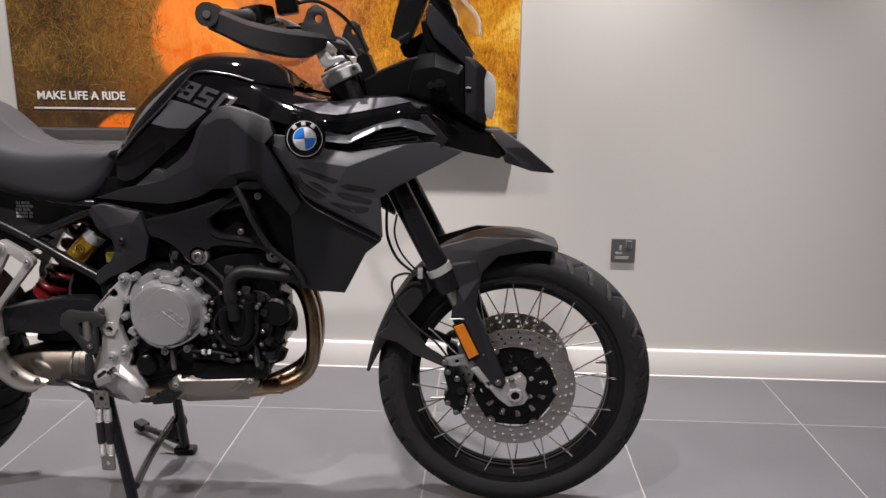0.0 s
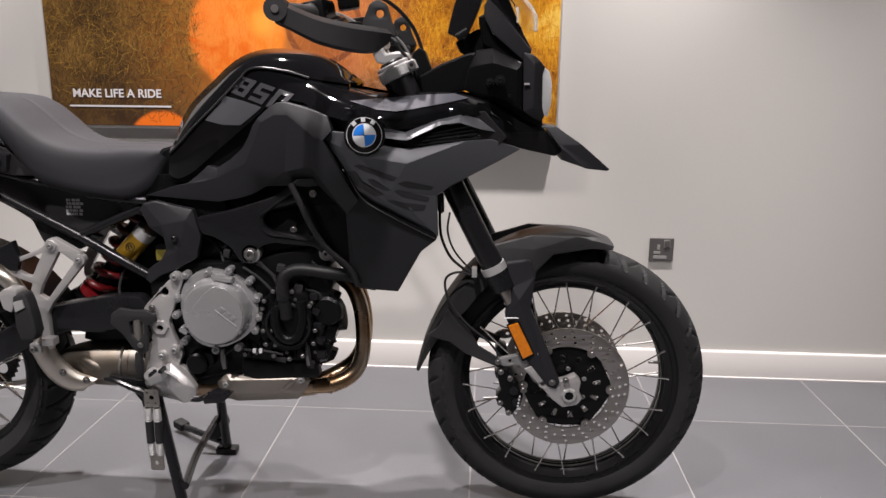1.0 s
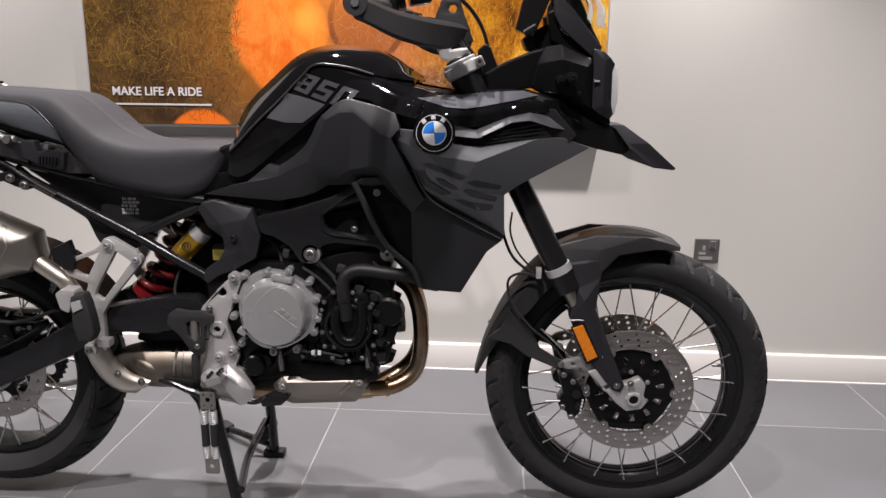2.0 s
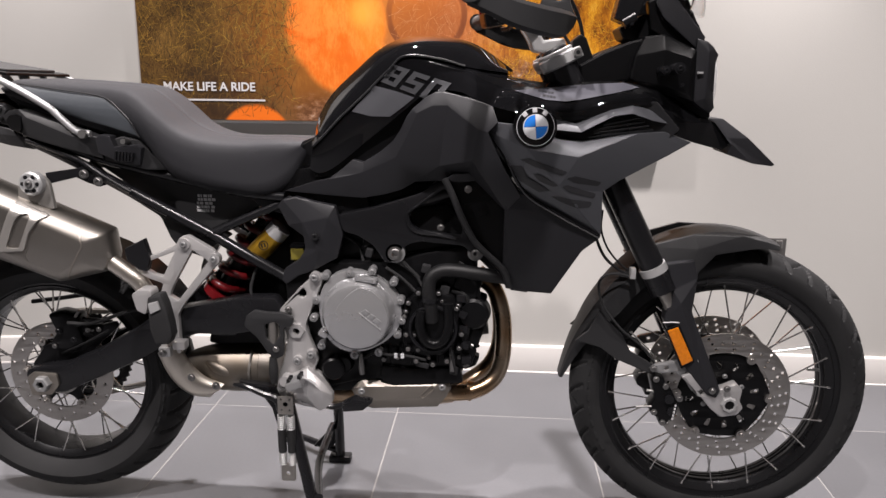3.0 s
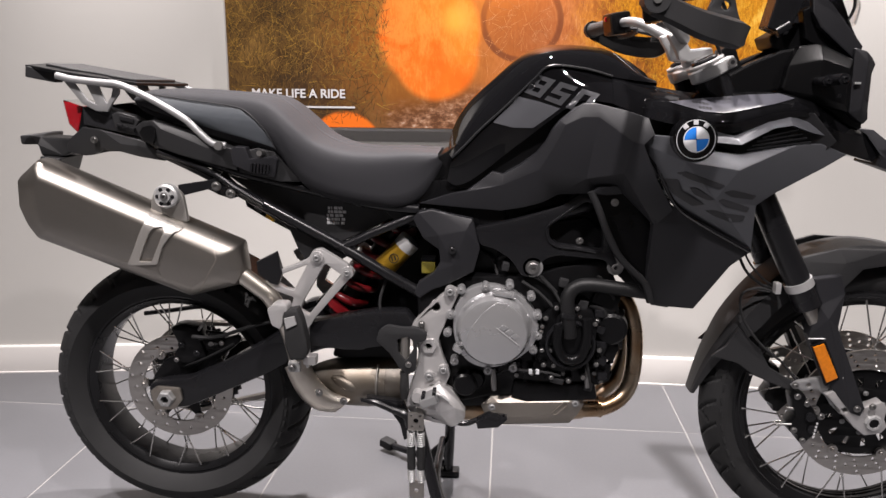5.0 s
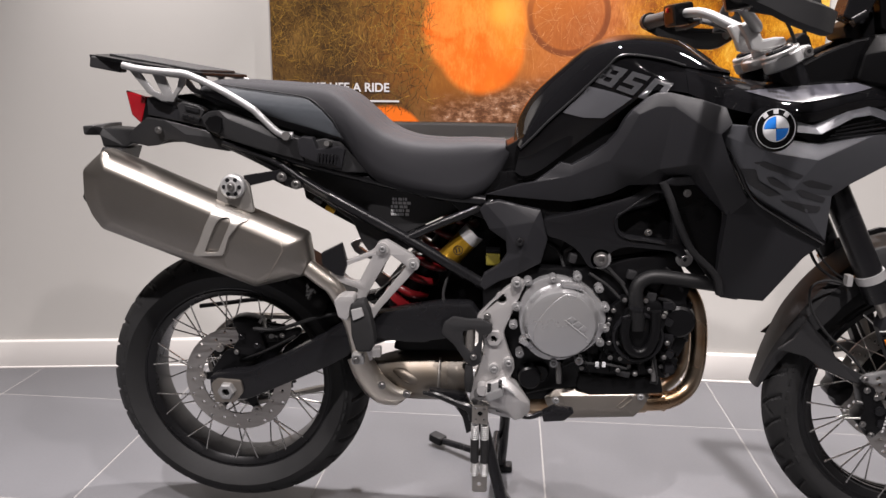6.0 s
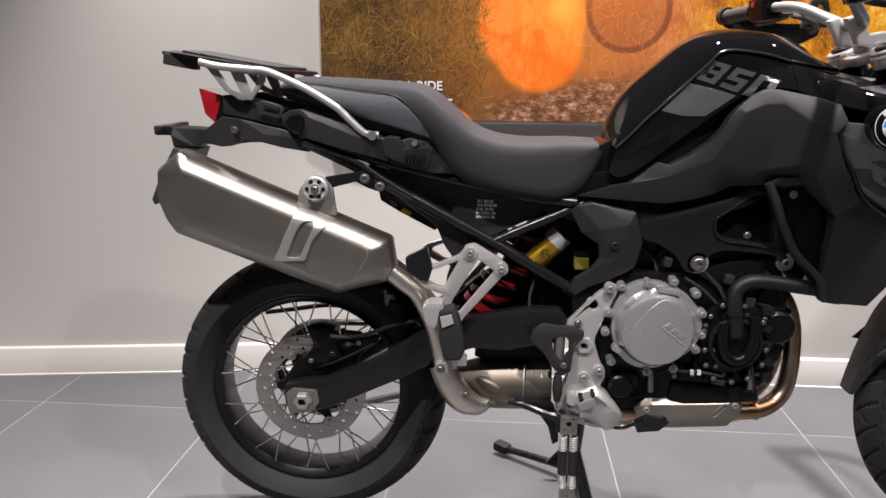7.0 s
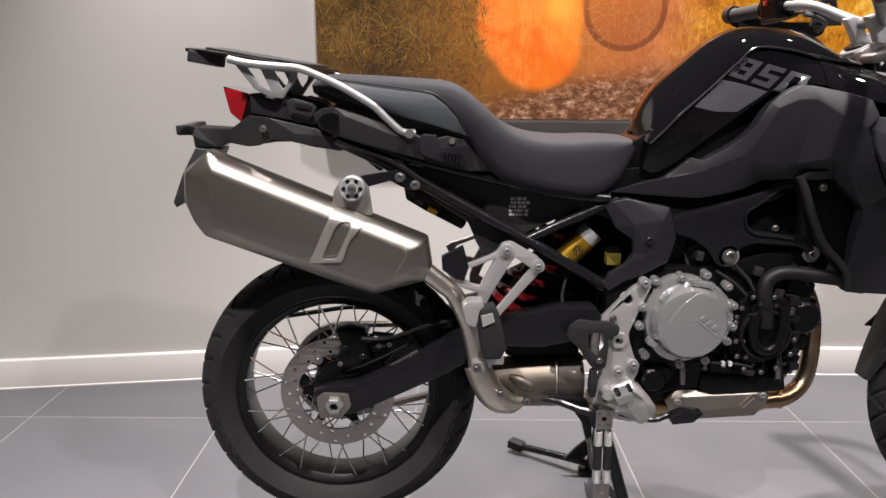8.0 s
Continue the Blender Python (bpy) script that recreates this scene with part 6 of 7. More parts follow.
part("chain_guard", tube([(-0.14, 0.09, 0.483), (-0.065, 0.09, 0.494), (0.017, 0.09, 0.506), (0.112, 0.09, 0.5)], 0.006, 4, 8), BLACK, swingarm)
caliper = part("brake_caliper", plate([rounded([(0, 0.506), (0.027, 0.513), (0.071, 0.503), (0.073, 0.471), (0.085, 0.438), (0.06, 0.411), (0.01, 0.418), (0.001, 0.438), (0.019, 0.461)], 0.008)], -0.078, 0.050, 0.006), BLACK, bike, "black rear brake caliper")
for q in [(0.075, -0.080, 0.486), (0.062, -0.080, 0.446), (0.026, -0.080, 0.466)]:
    bolt(q, 0.006, caliper, SATIN)
part("caliper_arm", plate([rounded([(0.070, 0.476), (0.092, 0.480), (0.126, 0.481), (0.126, 0.457), (0.069, 0.445)], 0.005)], -0.070, 0.020, 0.003), BLACK, caliper)
part("slide_pin", rod((0.085, -0.072, 0.496), (0.128, -0.072, 0.492), 0.0055, 12, 0.001), SATIN, caliper)
part("slide_boot", tube([(0.086, -0.074, 0.462), (0.098, -0.074, 0.464), (0.110, -0.074, 0.462)], [0.008, 0.0095, 0.007], 3, 12), RUBBER, caliper)
part("bleed_nipple", rod((0.070, -0.080, 0.503), (0.080, -0.080, 0.517), 0.0035, 10), CHROME, caliper)
for q in [(0.098, -0.081, 0.470), (0.120, -0.072, 0.470), (0.012, -0.080, 0.428)]:
    bolt(q, 0.0045, caliper)
part("sensor_cable", tube([(0.020, -0.066, 0.405), (0.060, -0.085, 0.425), (0.105, -0.092, 0.448), (0.160, -0.10, 0.480)], 0.0028, 6, 8), HOSE, bike)
part("caliper_bracket", plate([rounded([(-0.06, 0.371), (-0.021, 0.424), (0.035, 0.438), (0.11, 0.475), (0.16, 0.49), (0.166, 0.475), (0.122, 0.438), (0.059, 0.371), (0.008, 0.337)], 0.01)], -0.066, 0.012, 0.003), BLACK, bike)
part("abs_ring", plate([circle(0, 0, 0.052, 48), circle(0, 0, 0.038, 40)] + [[(r * math.cos(a + s), r * math.sin(a + s)) for r, s in ((0.042, -0.03), (0.049, -0.026), (0.049, 0.026), (0.042, 0.03))] for a in (2 * math.pi * k / 40 for k in range(40))], -0.052, 0.003, 0.0004), DISC, rear_wheel, "toothed steel sensor ring")
part("brake_hose", tube([(0.062, -0.1, 0.494), (0.123, -0.1, 0.496), (0.209, -0.1, 0.526), (0.283, -0.09, 0.542), (0.345, -0.07, 0.562)], 0.0045, 6, 8), RUBBER, bike)

# ---- shock ----
def coil(a, b, r, turns, wire):
    a, b = Vector(a), Vector(b)
    d = (b - a)
    u = d.normalized().orthogonal().normalized()
    w = d.normalized().cross(u)
    pts = [a + d * (k / (turns * 14)) + u * r * math.cos(2 * math.pi * k / 14) + w * r * math.sin(2 * math.pi * k / 14) for k in range(int(turns * 14) + 1)]
    return tube(pts, wire, 1, 8)


shock_low, shock_up = Vector((0.396, 0.020, 0.545)), Vector((0.545, 0.020, 0.770))
spring = part("shock_spring", coil(shock_low, shock_up, 0.038, 6.5, 0.0095), SPRING, bike, "red coil spring of the rear shock", 60)
part("shock_body", rod(shock_low - (shock_up - shock_low) * 0.12, shock_up, 0.024, 20), BLACK, spring)
part("spring_seat", rod(shock_low - (shock_up - shock_low) * 0.04, shock_low + (shock_up - shock_low) * 0.02, 0.047, 24, 0.002), SPRING, spring)
g0, g1 = Vector((0.503, -0.045, 0.657)), Vector((0.564, -0.045, 0.723))
gold = part("shock_reservoir", rod(g0, g0.lerp(g1, 0.72), 0.026, 28, 0.003), GOLD, bike, "gold anodised shock reservoir")
part("reservoir_cap", rod(g0.lerp(g1, 0.72), g1, 0.0265, 28, 0.004), ALU, gold, "silver reservoir end cap")
part("reservoir_mark", moved(plate([circle(0, 0, 0.011, 20), circle(0, 0, 0.0095, 20)], -0.027, 0.002, 0.0002), Matrix.Translation(g0.lerp(g1, 0.42)) @ pose(0, 0, 0, 0, -38, 0)), DECAL_AND_SHADE, gold)
for du in (-0.004, 0.003):
    part("reservoir_mark", moved(plate([[(du - 0.002, -0.005), (du + 0.001, -0.005), (du + 0.002, 0.005), (du - 0.001, 0.005)]], -0.027, 0.002, 0.0002), Matrix.Translation(g0.lerp(g1, 0.42)) @ pose(0, 0, 0, 0, -20, 0)), DECAL_AND_SHADE, gold)
cup = part("fluid_reservoir", block(-0.016, 0.016, -0.014, 0.014, -0.016, 0.012, 0.004, Matrix.Translation((0.607, -0.06, 0.668))), YELLOW_FLUID, bike, "yellowed rear brake fluid cup")
part("reservoir_lid", block(-0.016, 0.016, -0.014, 0.014, 0.012, 0.021, 0.003, Matrix.Translation((0.607, -0.06, 0.668))), BLACK, cup)
part("hugger", plate([rounded([(0.388, 0.478), (0.545, 0.478), (0.546, 0.411), (0.44, 0.424), (0.378, 0.438)], 0.008)], -0.05, 0.10, 0.004), BLACK, bike)
part("inner_mudguard", plate([rounded([(0.383, 0.6), (0.469, 0.645), (0.514, 0.716), (0.556, 0.751), (0.665, 0.733), (0.691, 0.622), (0.605, 0.49), (0.492, 0.486), (0.378, 0.498), (0.316, 0.54)], 0.01)], 0.04, 0.04, 0.004), BLACK, bike)

# ---- subframe ----
for side in (-1, 1):
    flip = lambda pts: [(p[0], p[1] * -side, p[2]) for p in pts]
    part("subframe_tube", tube(flip([(0.018, -0.1, 0.922), (0.122, -0.1, 0.873), (0.256, -0.095, 0.799), (0.415, -0.085, 0.711), (0.504, -0.085, 0.659), (0.574, -0.08, 0.617), (0.635, -0.08, 0.583)]), 0.0125, 5, 16), SATIN, bike, "black steel subframe tube")
    part("subframe_tube", tube(flip([(0.418, -0.085, 0.713), (0.481, -0.085, 0.743), (0.547, -0.085, 0.772), (0.605, -0.085, 0.798)]), 0.010, 4, 14), SATIN, bike)
    part("subframe_tube", tube(flip([(0.013, -0.1, 0.936), (0.175, -0.1, 0.883), (0.323, -0.095, 0.847), (0.486, -0.09, 0.811), (0.587, -0.09, 0.801)]), 0.011, 4, 14), SATIN, bike)
side_cover = both("side_cover", facets([(0.13, -0.075, 0.886), (0.277, -0.07, 0.875), (0.379, -0.07, 0.857), (0.564, -0.07, 0.829), (0.584, -0.075, 0.805), (0.41, -0.068, 0.719), (0.344, -0.065, 0.74), (0.243, -0.065, 0.803)], [tuple(range(8))], 0.02, 0.003), PLASTIC, "black plastic side cover")
rng = random.Random(4)
cells = []
origin = (0.378, 0.76)
for k in range(5):
    u = rng.choice((0.0, 0.003))
    while u < 0.038:
        w = rng.choice((0.003, 0.005, 0.008, 0.0025))
        cells.append([(origin[0] + u, origin[1] + 0.0085 * k), (origin[0] + u + w, origin[1] + 0.0085 * k - 0.0004), (origin[0] + u + w, origin[1] + 0.0085 * k + 0.0058), (origin[0] + u, origin[1] + 0.0085 * k + 0.0062)])
        u += w + rng.choice((0.0016, 0.0022, 0.004))
sticker = part("sticker_print", laid_on(plate(cells, 0, 0.001, 0.0001), side_cover), MARK, bike, "pale printed marks on the side cover")
tagged(sticker, kind="stuff")
part("lower_cover", plate([rounded([(0.177, 0.824), (0.278, 0.778), (0.40, 0.722), (0.445, 0.70), (0.402, 0.674), (0.362, 0.684), (0.333, 0.667), (0.311, 0.697), (0.291, 0.746), (0.247, 0.774)], 0.008)], -0.07, 0.05, 0.004), PLASTIC, bike)
part("silencer_hanger", facets([(0.068, -0.135, 0.852), (0.138, -0.12, 0.862), (0.16, -0.11, 0.878), (0.197, -0.105, 0.842), (0.201, -0.105, 0.827), (0.175, -0.108, 0.819), (0.15, -0.112, 0.828), (0.129, -0.12, 0.841), (0.072, -0.135, 0.827)], [tuple(range(9))], 0.012, 0.002), SATIN, bike, "black silencer hanger")
for q in [(0.149, -0.122, 0.849), (0.18, -0.122, 0.833)]:
    bolt(q, 0.008, bike)

# ---- silencer ----
def silencer():
    """A faceted brushed can: a flat top, a long shoulder, a tall flank, bevelled ends."""
    full = [(-0.229, 0.906), (0.207, 0.728), (0.216, 0.664), (0.202, 0.637), (0.092, 0.609), (-0.247, 0.731), (-0.268, 0.761), (-0.284, 0.803), (-0.281, 0.863)]
    flank = [(-0.213, 0.868), (0.168, 0.708), (0.160, 0.690), (0.152, 0.671), (0.106, 0.638), (-0.203, 0.756), (-0.212, 0.774), (-0.217, 0.797), (-0.218, 0.84)]
    bm, rings = bmesh.new(), []
    for off, share in ((-0.058, 1.0), (-0.055, 0.80), (-0.046, 0.42), (-0.034, 0.14), (-0.014, 0.0), (0.014, 0.0), (0.034, 0.14), (0.046, 0.42), (0.055, 0.80), (0.058, 1.0)):
        ring = [(a[0] + (b[0] - a[0]) * share, a[1] + (b[1] - a[1]) * share) for a, b in zip(full, flank)]
        rings.append([bm.verts.new((x, -0.130 + off, z)) for x, z in rounded(ring, 0.006, 2)])
    for r0, r1 in zip(rings, rings[1:]):
        for j in range(len(r0)):
            bm.faces.new((r0[j], r0[(j + 1) % len(r0)], r1[(j + 1) % len(r0)], r1[j]))
    bm.faces.new(rings[0][::-1])
    bm.faces.new(rings[-1])
    return bevel(bm, 0.002, 30, 1), Vector((-0.267, -0.13, 0.821)), Vector((0.214, -0.13, 0.650)), Vector((0.36, 0, 0.93))


silencer_bm, sil_a, sil_b, sil_up = silencer()
muffler = part("silencer", silencer_bm, CAN, bike, "brushed stainless steel silencer", 30)
axis = (sil_b - sil_a).normalized()
turn = Matrix((axis, Vector((0, 1, 0)), sil_up)).transposed().to_4x4()
part("tail_pipe", rod(sil_a - axis * 0.010, sil_a + axis * 0.03, 0.022, 24), BLACK, muffler)
clamp_loops = [rounded([(0.019, 0.796), (0.015, 0.781), (-0.001, 0.75), (-0.016, 0.715), (-0.032, 0.684), (0.036, 0.688), (0.050, 0.728), (0.074, 0.757), (0.093, 0.765), (0.060, 0.779)], 0.006), rounded([(0.023, 0.756), (0.034, 0.768), (0.049, 0.77), (0.056, 0.763), (0.045, 0.739), (0.024, 0.694), (-0.004, 0.694), (0.012, 0.733)], 0.006)]
clamp = part("silencer_clamp", laid_on(plate(clamp_loops, 0, 0.006, 0.001), muffler, 0.005), CLAMP, bike, "steel silencer clamp plate")
rose = Vector((0.057, -0.170, 0.833))
wheel_nut = part("silencer_bolt", moved(lathe([(0.009, -0.012), (0.012, -0.012), (0.013, -0.006), (0.022, -0.008), (0.026, -0.004), (0.026, 0.012), (0.009, 0.012)], (0, 0, 0), steps=36, closed=True), Matrix.Translation(rose)), ALU, bike, "round silver rosette washer")
# solid black discs stand in for the dark of the rosette's openings
for k in range(6):
    a = 2 * math.pi * k / 6
    part("rosette_dark_disc", rod(rose + Vector((0.0165 * math.cos(a), -0.0085, 0.0165 * math.sin(a))), rose + Vector((0.0165 * math.cos(a), -0.004, 0.0165 * math.sin(a))), 0.0044, 10), SATIN, wheel_nut)
bolt(rose + Vector((0, -0.010, 0)), 0.007, wheel_nut)
part("clamp_ear", plate([rounded([(0.014, 0.790), (0.018, 0.826), (0.036, 0.852), (0.074, 0.849), (0.088, 0.834), (0.096, 0.774), (0.060, 0.782)], 0.008)], -0.158, 0.012, 0.002), CLAMP, clamp)

decal([(-0.075, 0.691), (0.049, 0.703), (0.035, 0.677), (0.044, 0.655), (-0.036, 0.682)], muffler, "sleeve", CAN, muffler, "", 0.0008)
part("end_seam", laid_on(plate([[(0.150, 0.752), (0.153, 0.751), (0.166, 0.700), (0.116, 0.618), (0.113, 0.619), (0.162, 0.700)]], 0, 0.0012, 0.0001), muffler, 0.0010), SHIELD, muffler)

# ---- passenger footrest bracket ----
j1, j2 = [(0.369, -0.125, 0.699), (0.435, -0.125, 0.666)]
yoke_loops = [rounded([(0.350, 0.697), (0.360, 0.714), (0.378, 0.718), (0.436, 0.684), (0.446, 0.662), (0.436, 0.648), (0.360, 0.560), (0.343, 0.532), (0.343, 0.482), (0.344, 0.440), (0.321, 0.438), (0.325, 0.50), (0.325, 0.535), (0.304, 0.560), (0.305, 0.580), (0.314, 0.606), (0.278, 0.618), (0.258, 0.630), (0.246, 0.651), (0.258, 0.660), (0.300, 0.673), (0.340, 0.690)], 0.005),
              rounded([(0.346, 0.681), (0.315, 0.622), (0.297, 0.626), (0.268, 0.643), (0.273, 0.652)], 0.003),
              rounded([(0.386, 0.685), (0.421, 0.660), (0.346, 0.566), (0.327, 0.578), (0.336, 0.600)], 0.003)]
for side in (-1, 1):
    w = lambda p: (p[0], p[1] * -side, p[2])
    yoke = part("pillion_bracket", plate(yoke_loops, side * 0.125 - 0.009, 0.018, 0.0022), CAST, bike, "silver cast passenger footrest bracket")
    if side < 0:
        for q in (j1, j2):
            part("bolt_boss", rod((q[0], -0.12, q[2]), (q[0], -0.139, q[2]), 0.0135, 20, 0.002), CAST, yoke)
            bolt((q[0], -0.139, q[2]), 0.0065, yoke, FOOT)
        part("bracket_clip", facets([(0.234, -0.14, 0.686), (0.279, -0.14, 0.709), (0.291, -0.14, 0.664), (0.282, -0.14, 0.635), (0.264, -0.14, 0.638), (0.236, -0.14, 0.658)], [tuple(range(6))], 0.02, 0.003), SATIN, bike, "black bracket clip")
        peg = part("pillion_peg", facets([(0.31, -0.165, 0.584), (0.34, -0.168, 0.593), (0.351, -0.172, 0.569), (0.361, -0.176, 0.530), (0.364, -0.176, 0.500), (0.354, -0.174, 0.480), (0.322, -0.17, 0.477), (0.312, -0.17, 0.512), (0.309, -0.165, 0.557)], [tuple(range(9))], 0.035, 0.006), RUBBER, bike, "black rubber passenger footrest")
        peg.matrix_basis = Matrix.Translation((0, -0.045, 0.012))
        part("peg_insert", slab([(0.313, -0.171, 0.571), (0.336, -0.174, 0.578), (0.341, -0.174, 0.56), (0.317, -0.171, 0.548)], 0.008, 0.001), ALU, peg, "silver footrest end plate")
        hinge = part("peg_hinge", plate([rounded([(0.272, 0.590), (0.288, 0.602), (0.314, 0.602), (0.319, 0.590), (0.307, 0.575), (0.306, 0.558), (0.300, 0.545), (0.281, 0.554)], 0.005)], -0.174, 0.040, 0.004), CAST, bike, "silver footrest hinge")
        hinge.matrix_basis = Matrix.Translation((0.002, -0.034, 0.010))
        part("peg_lug", block(-0.013, 0.016, -0.014, 0.014, -0.010, 0.010, 0.004, Matrix.Translation((0.35, -0.15, 0.469))), CAST, bike)
        part("pipe_bracket", block(-0.014, 0.014, -0.012, 0.012, -0.012, 0.012, 0.004, Matrix.Translation((0.313, -0.14, 0.448))), ALU, bike)
        bolt((0.31, -0.154, 0.448), 0.007, bike)

# ---- centre stand with twin springs, side stand ----
near_foot, far_foot = Vector((0.671, -0.19, 0.05)), Vector((0.640, 0.200, 0.016))
near_foot.z = 0.016
stand = part("centre_stand", tube([(0.585, -0.118, 0.325), near_foot], 0.0135, 1, 14), SATIN, bike, "black tubular centre stand")
part("stand_leg", tube([(0.640, 0.115, 0.310), (0.648, 0.135, 0.23), (0.645, 0.17, 0.11), far_foot], 0.0135, 5, 14), SATIN, stand)
part("stand_brace", tube([(0.664, -0.175, 0.111), (0.622, 0.02, 0.095), (0.628, 0.168, 0.125)], 0.010, 4, 12), SATIN, stand)
for p in (near_foot, far_foot):
    part("stand_foot", block(-0.03, 0.032, -0.018, 0.018, -0.016, 0.004, 0.006, Matrix.Translation(p)), SATIN, stand)
part("stand_lever", tube([(0.650, 0.190, 0.035), (0.60, 0.215, 0.035), (0.53, 0.265, 0.030), (0.468, 0.312, 0.022)], 0.010, 5, 12), SATIN, stand)
part("stand_gusset", plate([rounded([(0.655, 0.10), (0.648, 0.125), (0.60, 0.085), (0.565, 0.045), (0.62, 0.045)], 0.008)], 0.19, 0.01, 0.002), SATIN, stand)
part("lever_tread", block(-0.022, 0.022, -0.016, 0.016, -0.012, 0.012, 0.005, pose(0.455, 0.322, 0.024, 0, 5, -35)), RUBBER, stand)
part("stand_bracket", facets([(0.469, -0.12, 0.37), (0.51, -0.12, 0.365), (0.554, -0.12, 0.36), (0.567, -0.12, 0.327), (0.569, -0.12, 0.272), (0.556, -0.12, 0.264), (0.546, -0.12, 0.305), (0.523, -0.12, 0.338), (0.478, -0.12, 0.357)], [tuple(range(9))], 0.02, 0.003), SATIN, bike, "black stand bracket")
s_up, s_low = Vector((0.587, -0.15, 0.324)), Vector((0.588, -0.15, 0.15))
part("spring_plate", plate([rounded([(s_up.x - 0.018, s_up.z - 0.018), (s_up.x + 0.018, s_up.z - 0.018), (s_up.x + 0.018, s_up.z + 0.026), (s_up.x - 0.018, s_up.z + 0.026)], 0.004), circle(s_up.x, s_up.z + 0.006, 0.006, 10), circle(s_up.x - 0.010, s_up.z + 0.018, 0.003, 8), circle(s_up.x + 0.010, s_up.z + 0.018, 0.003, 8), circle(s_up.x - 0.010, s_up.z - 0.008, 0.003, 8), circle(s_up.x + 0.010, s_up.z - 0.008, 0.003, 8)], -0.152, 0.004, 0.0006), STEEL, bike, "drilled steel spring plate")
for dx in (-0.011, 0.011):
    a, b = s_up + Vector((dx, 0, -0.02)), s_low + Vector((dx, 0, 0.03))
    spr = part("stand_spring", coil(a, a.lerp(b, 0.32), 0.0078, 8, 0.0017), ALU, bike, "silver stand return spring", 60)
    part("spring_end", coil(a.lerp(b, 0.72), b, 0.0078, 8, 0.0017), ALU, spr, "", 60)
    part("spring_sleeve", rod(a.lerp(b, 0.28), a.lerp(b, 0.74), 0.0098, 14, 0.001), RUBBER, spr)
    part("spring_eye", rod(a, a + Vector((0, 0, 0.022)), 0.0018, 6), CHROME, spr)
part("spring_plate", plate([rounded([(s_low.x - 0.016, s_low.z - 0.012), (s_low.x + 0.018, s_low.z - 0.012), (s_low.x + 0.018, s_low.z + 0.034), (s_low.x - 0.016, s_low.z + 0.034)], 0.006), circle(s_low.x, s_low.z + 0.008, 0.005, 10)], -0.154, 0.006, 0.001), STEEL, bike)

# ---- tail: rack, lamp, carrier plates, number plate holder ----
rack_top = part("rack_plate", facets([(-0.318, 0.08, 1.108), (-0.25, 0.12, 1.104), (-0.001, 0.13, 1.062), (-0.005, 0.08, 1.062), (-0.03, -0.08, 1.066), (-0.19, -0.105, 1.091), (-0.235, -0.1, 1.098), (-0.285, -0.07, 1.103)], [tuple(range(8))], toward=(0, 0, -0.007), bev=0.002), SOOT, bike, "black luggage rack plate")
part("rack_pad", facets([(-0.235, 0.07, 1.107), (-0.02, 0.10, 1.071), (-0.04, -0.06, 1.073), (-0.09, -0.07, 1.081), (-0.11, -0.05, 1.083), (-0.16, -0.05, 1.091), (-0.19, -0.07, 1.097), (-0.25, -0.05, 1.106)], [tuple(range(8))], toward=(0, 0, -0.006), bev=0.002), PLASTIC, rack_top)
part("rack_hook", block(-0.035, 0.035, -0.016, 0.016, -0.012, 0.012, 0.004, pose(-0.243, -0.07, 1.082, 0, 10, 0)), PLASTIC, rack_top)
for side in (-1, 1):
    w = lambda pts: [(p[0], p[1] * -side, p[2]) for p in pts]
    rail = part("rack_rail", tube(w([(-0.186, -0.12, 1.08), (-0.146, -0.125, 1.072), (-0.078, -0.13, 1.066), (-0.051, -0.132, 1.064), (-0.025, -0.134, 1.056), (0.032, -0.14, 1.031), (0.093, -0.142, 0.996), (0.109, -0.142, 0.983), (0.144, -0.142, 0.95), (0.159, -0.14, 0.941), (0.181, -0.138, 0.939)]), 0.0076, 5, 14), FOOT, bike, "silver tubular rack rail")
    strut = plate([[(-0.18, 1.077), (-0.051, 1.063), (-0.054, 1.043), (-0.07, 1.023), (-0.082, 1.005), (-0.109, 1.007), (-0.138, 1.023)], [(-0.151, 1.064), (-0.125, 1.062), (-0.106, 1.021), (-0.124, 1.029)], [(-0.098, 1.058), (-0.067, 1.054), (-0.072, 1.036), (-0.082, 1.023), (-0.088, 1.032)]], -0.118, 0.008, 0.0015)
    part("rail_strut", strut if side < 0 else mirrored(strut), FOOT, rail)
    rail2 = tube([(p[0], p[1] * -side, p[2]) for p in [(0.021, -0.115, 0.921), (0.081, -0.115, 0.901), (0.14, -0.115, 0.876), (0.188, -0.115, 0.844), (0.248, -0.115, 0.809)]], 0.006, 4, 10)
    part("under_rail", rail2, SATIN, bike)
both("tail_panel", facets([(-0.216, -0.06, 0.927), (-0.198, -0.07, 0.944), (-0.16, -0.085, 0.97), (-0.119, -0.092, 0.966), (-0.021, -0.102, 0.945), (0.011, -0.105, 0.927), (0.038, -0.1, 0.904), (0.028, -0.1, 0.899), (-0.027, -0.1, 0.907), (-0.086, -0.092, 0.92), (-0.114, -0.088, 0.921), (-0.142, -0.08, 0.908), (-0.166, -0.075, 0.905), (-0.214, -0.06, 0.912), (-0.066, -0.104, 0.935)], [(0, 1, 2, 11, 12, 13), (2, 3, 10, 11), (3, 14, 9, 10), (3, 4, 14), (4, 5, 14), (5, 6, 7, 14), (7, 8, 9, 14)], 0.04, 0.0025), PLASTIC, "black plastic tail panel")
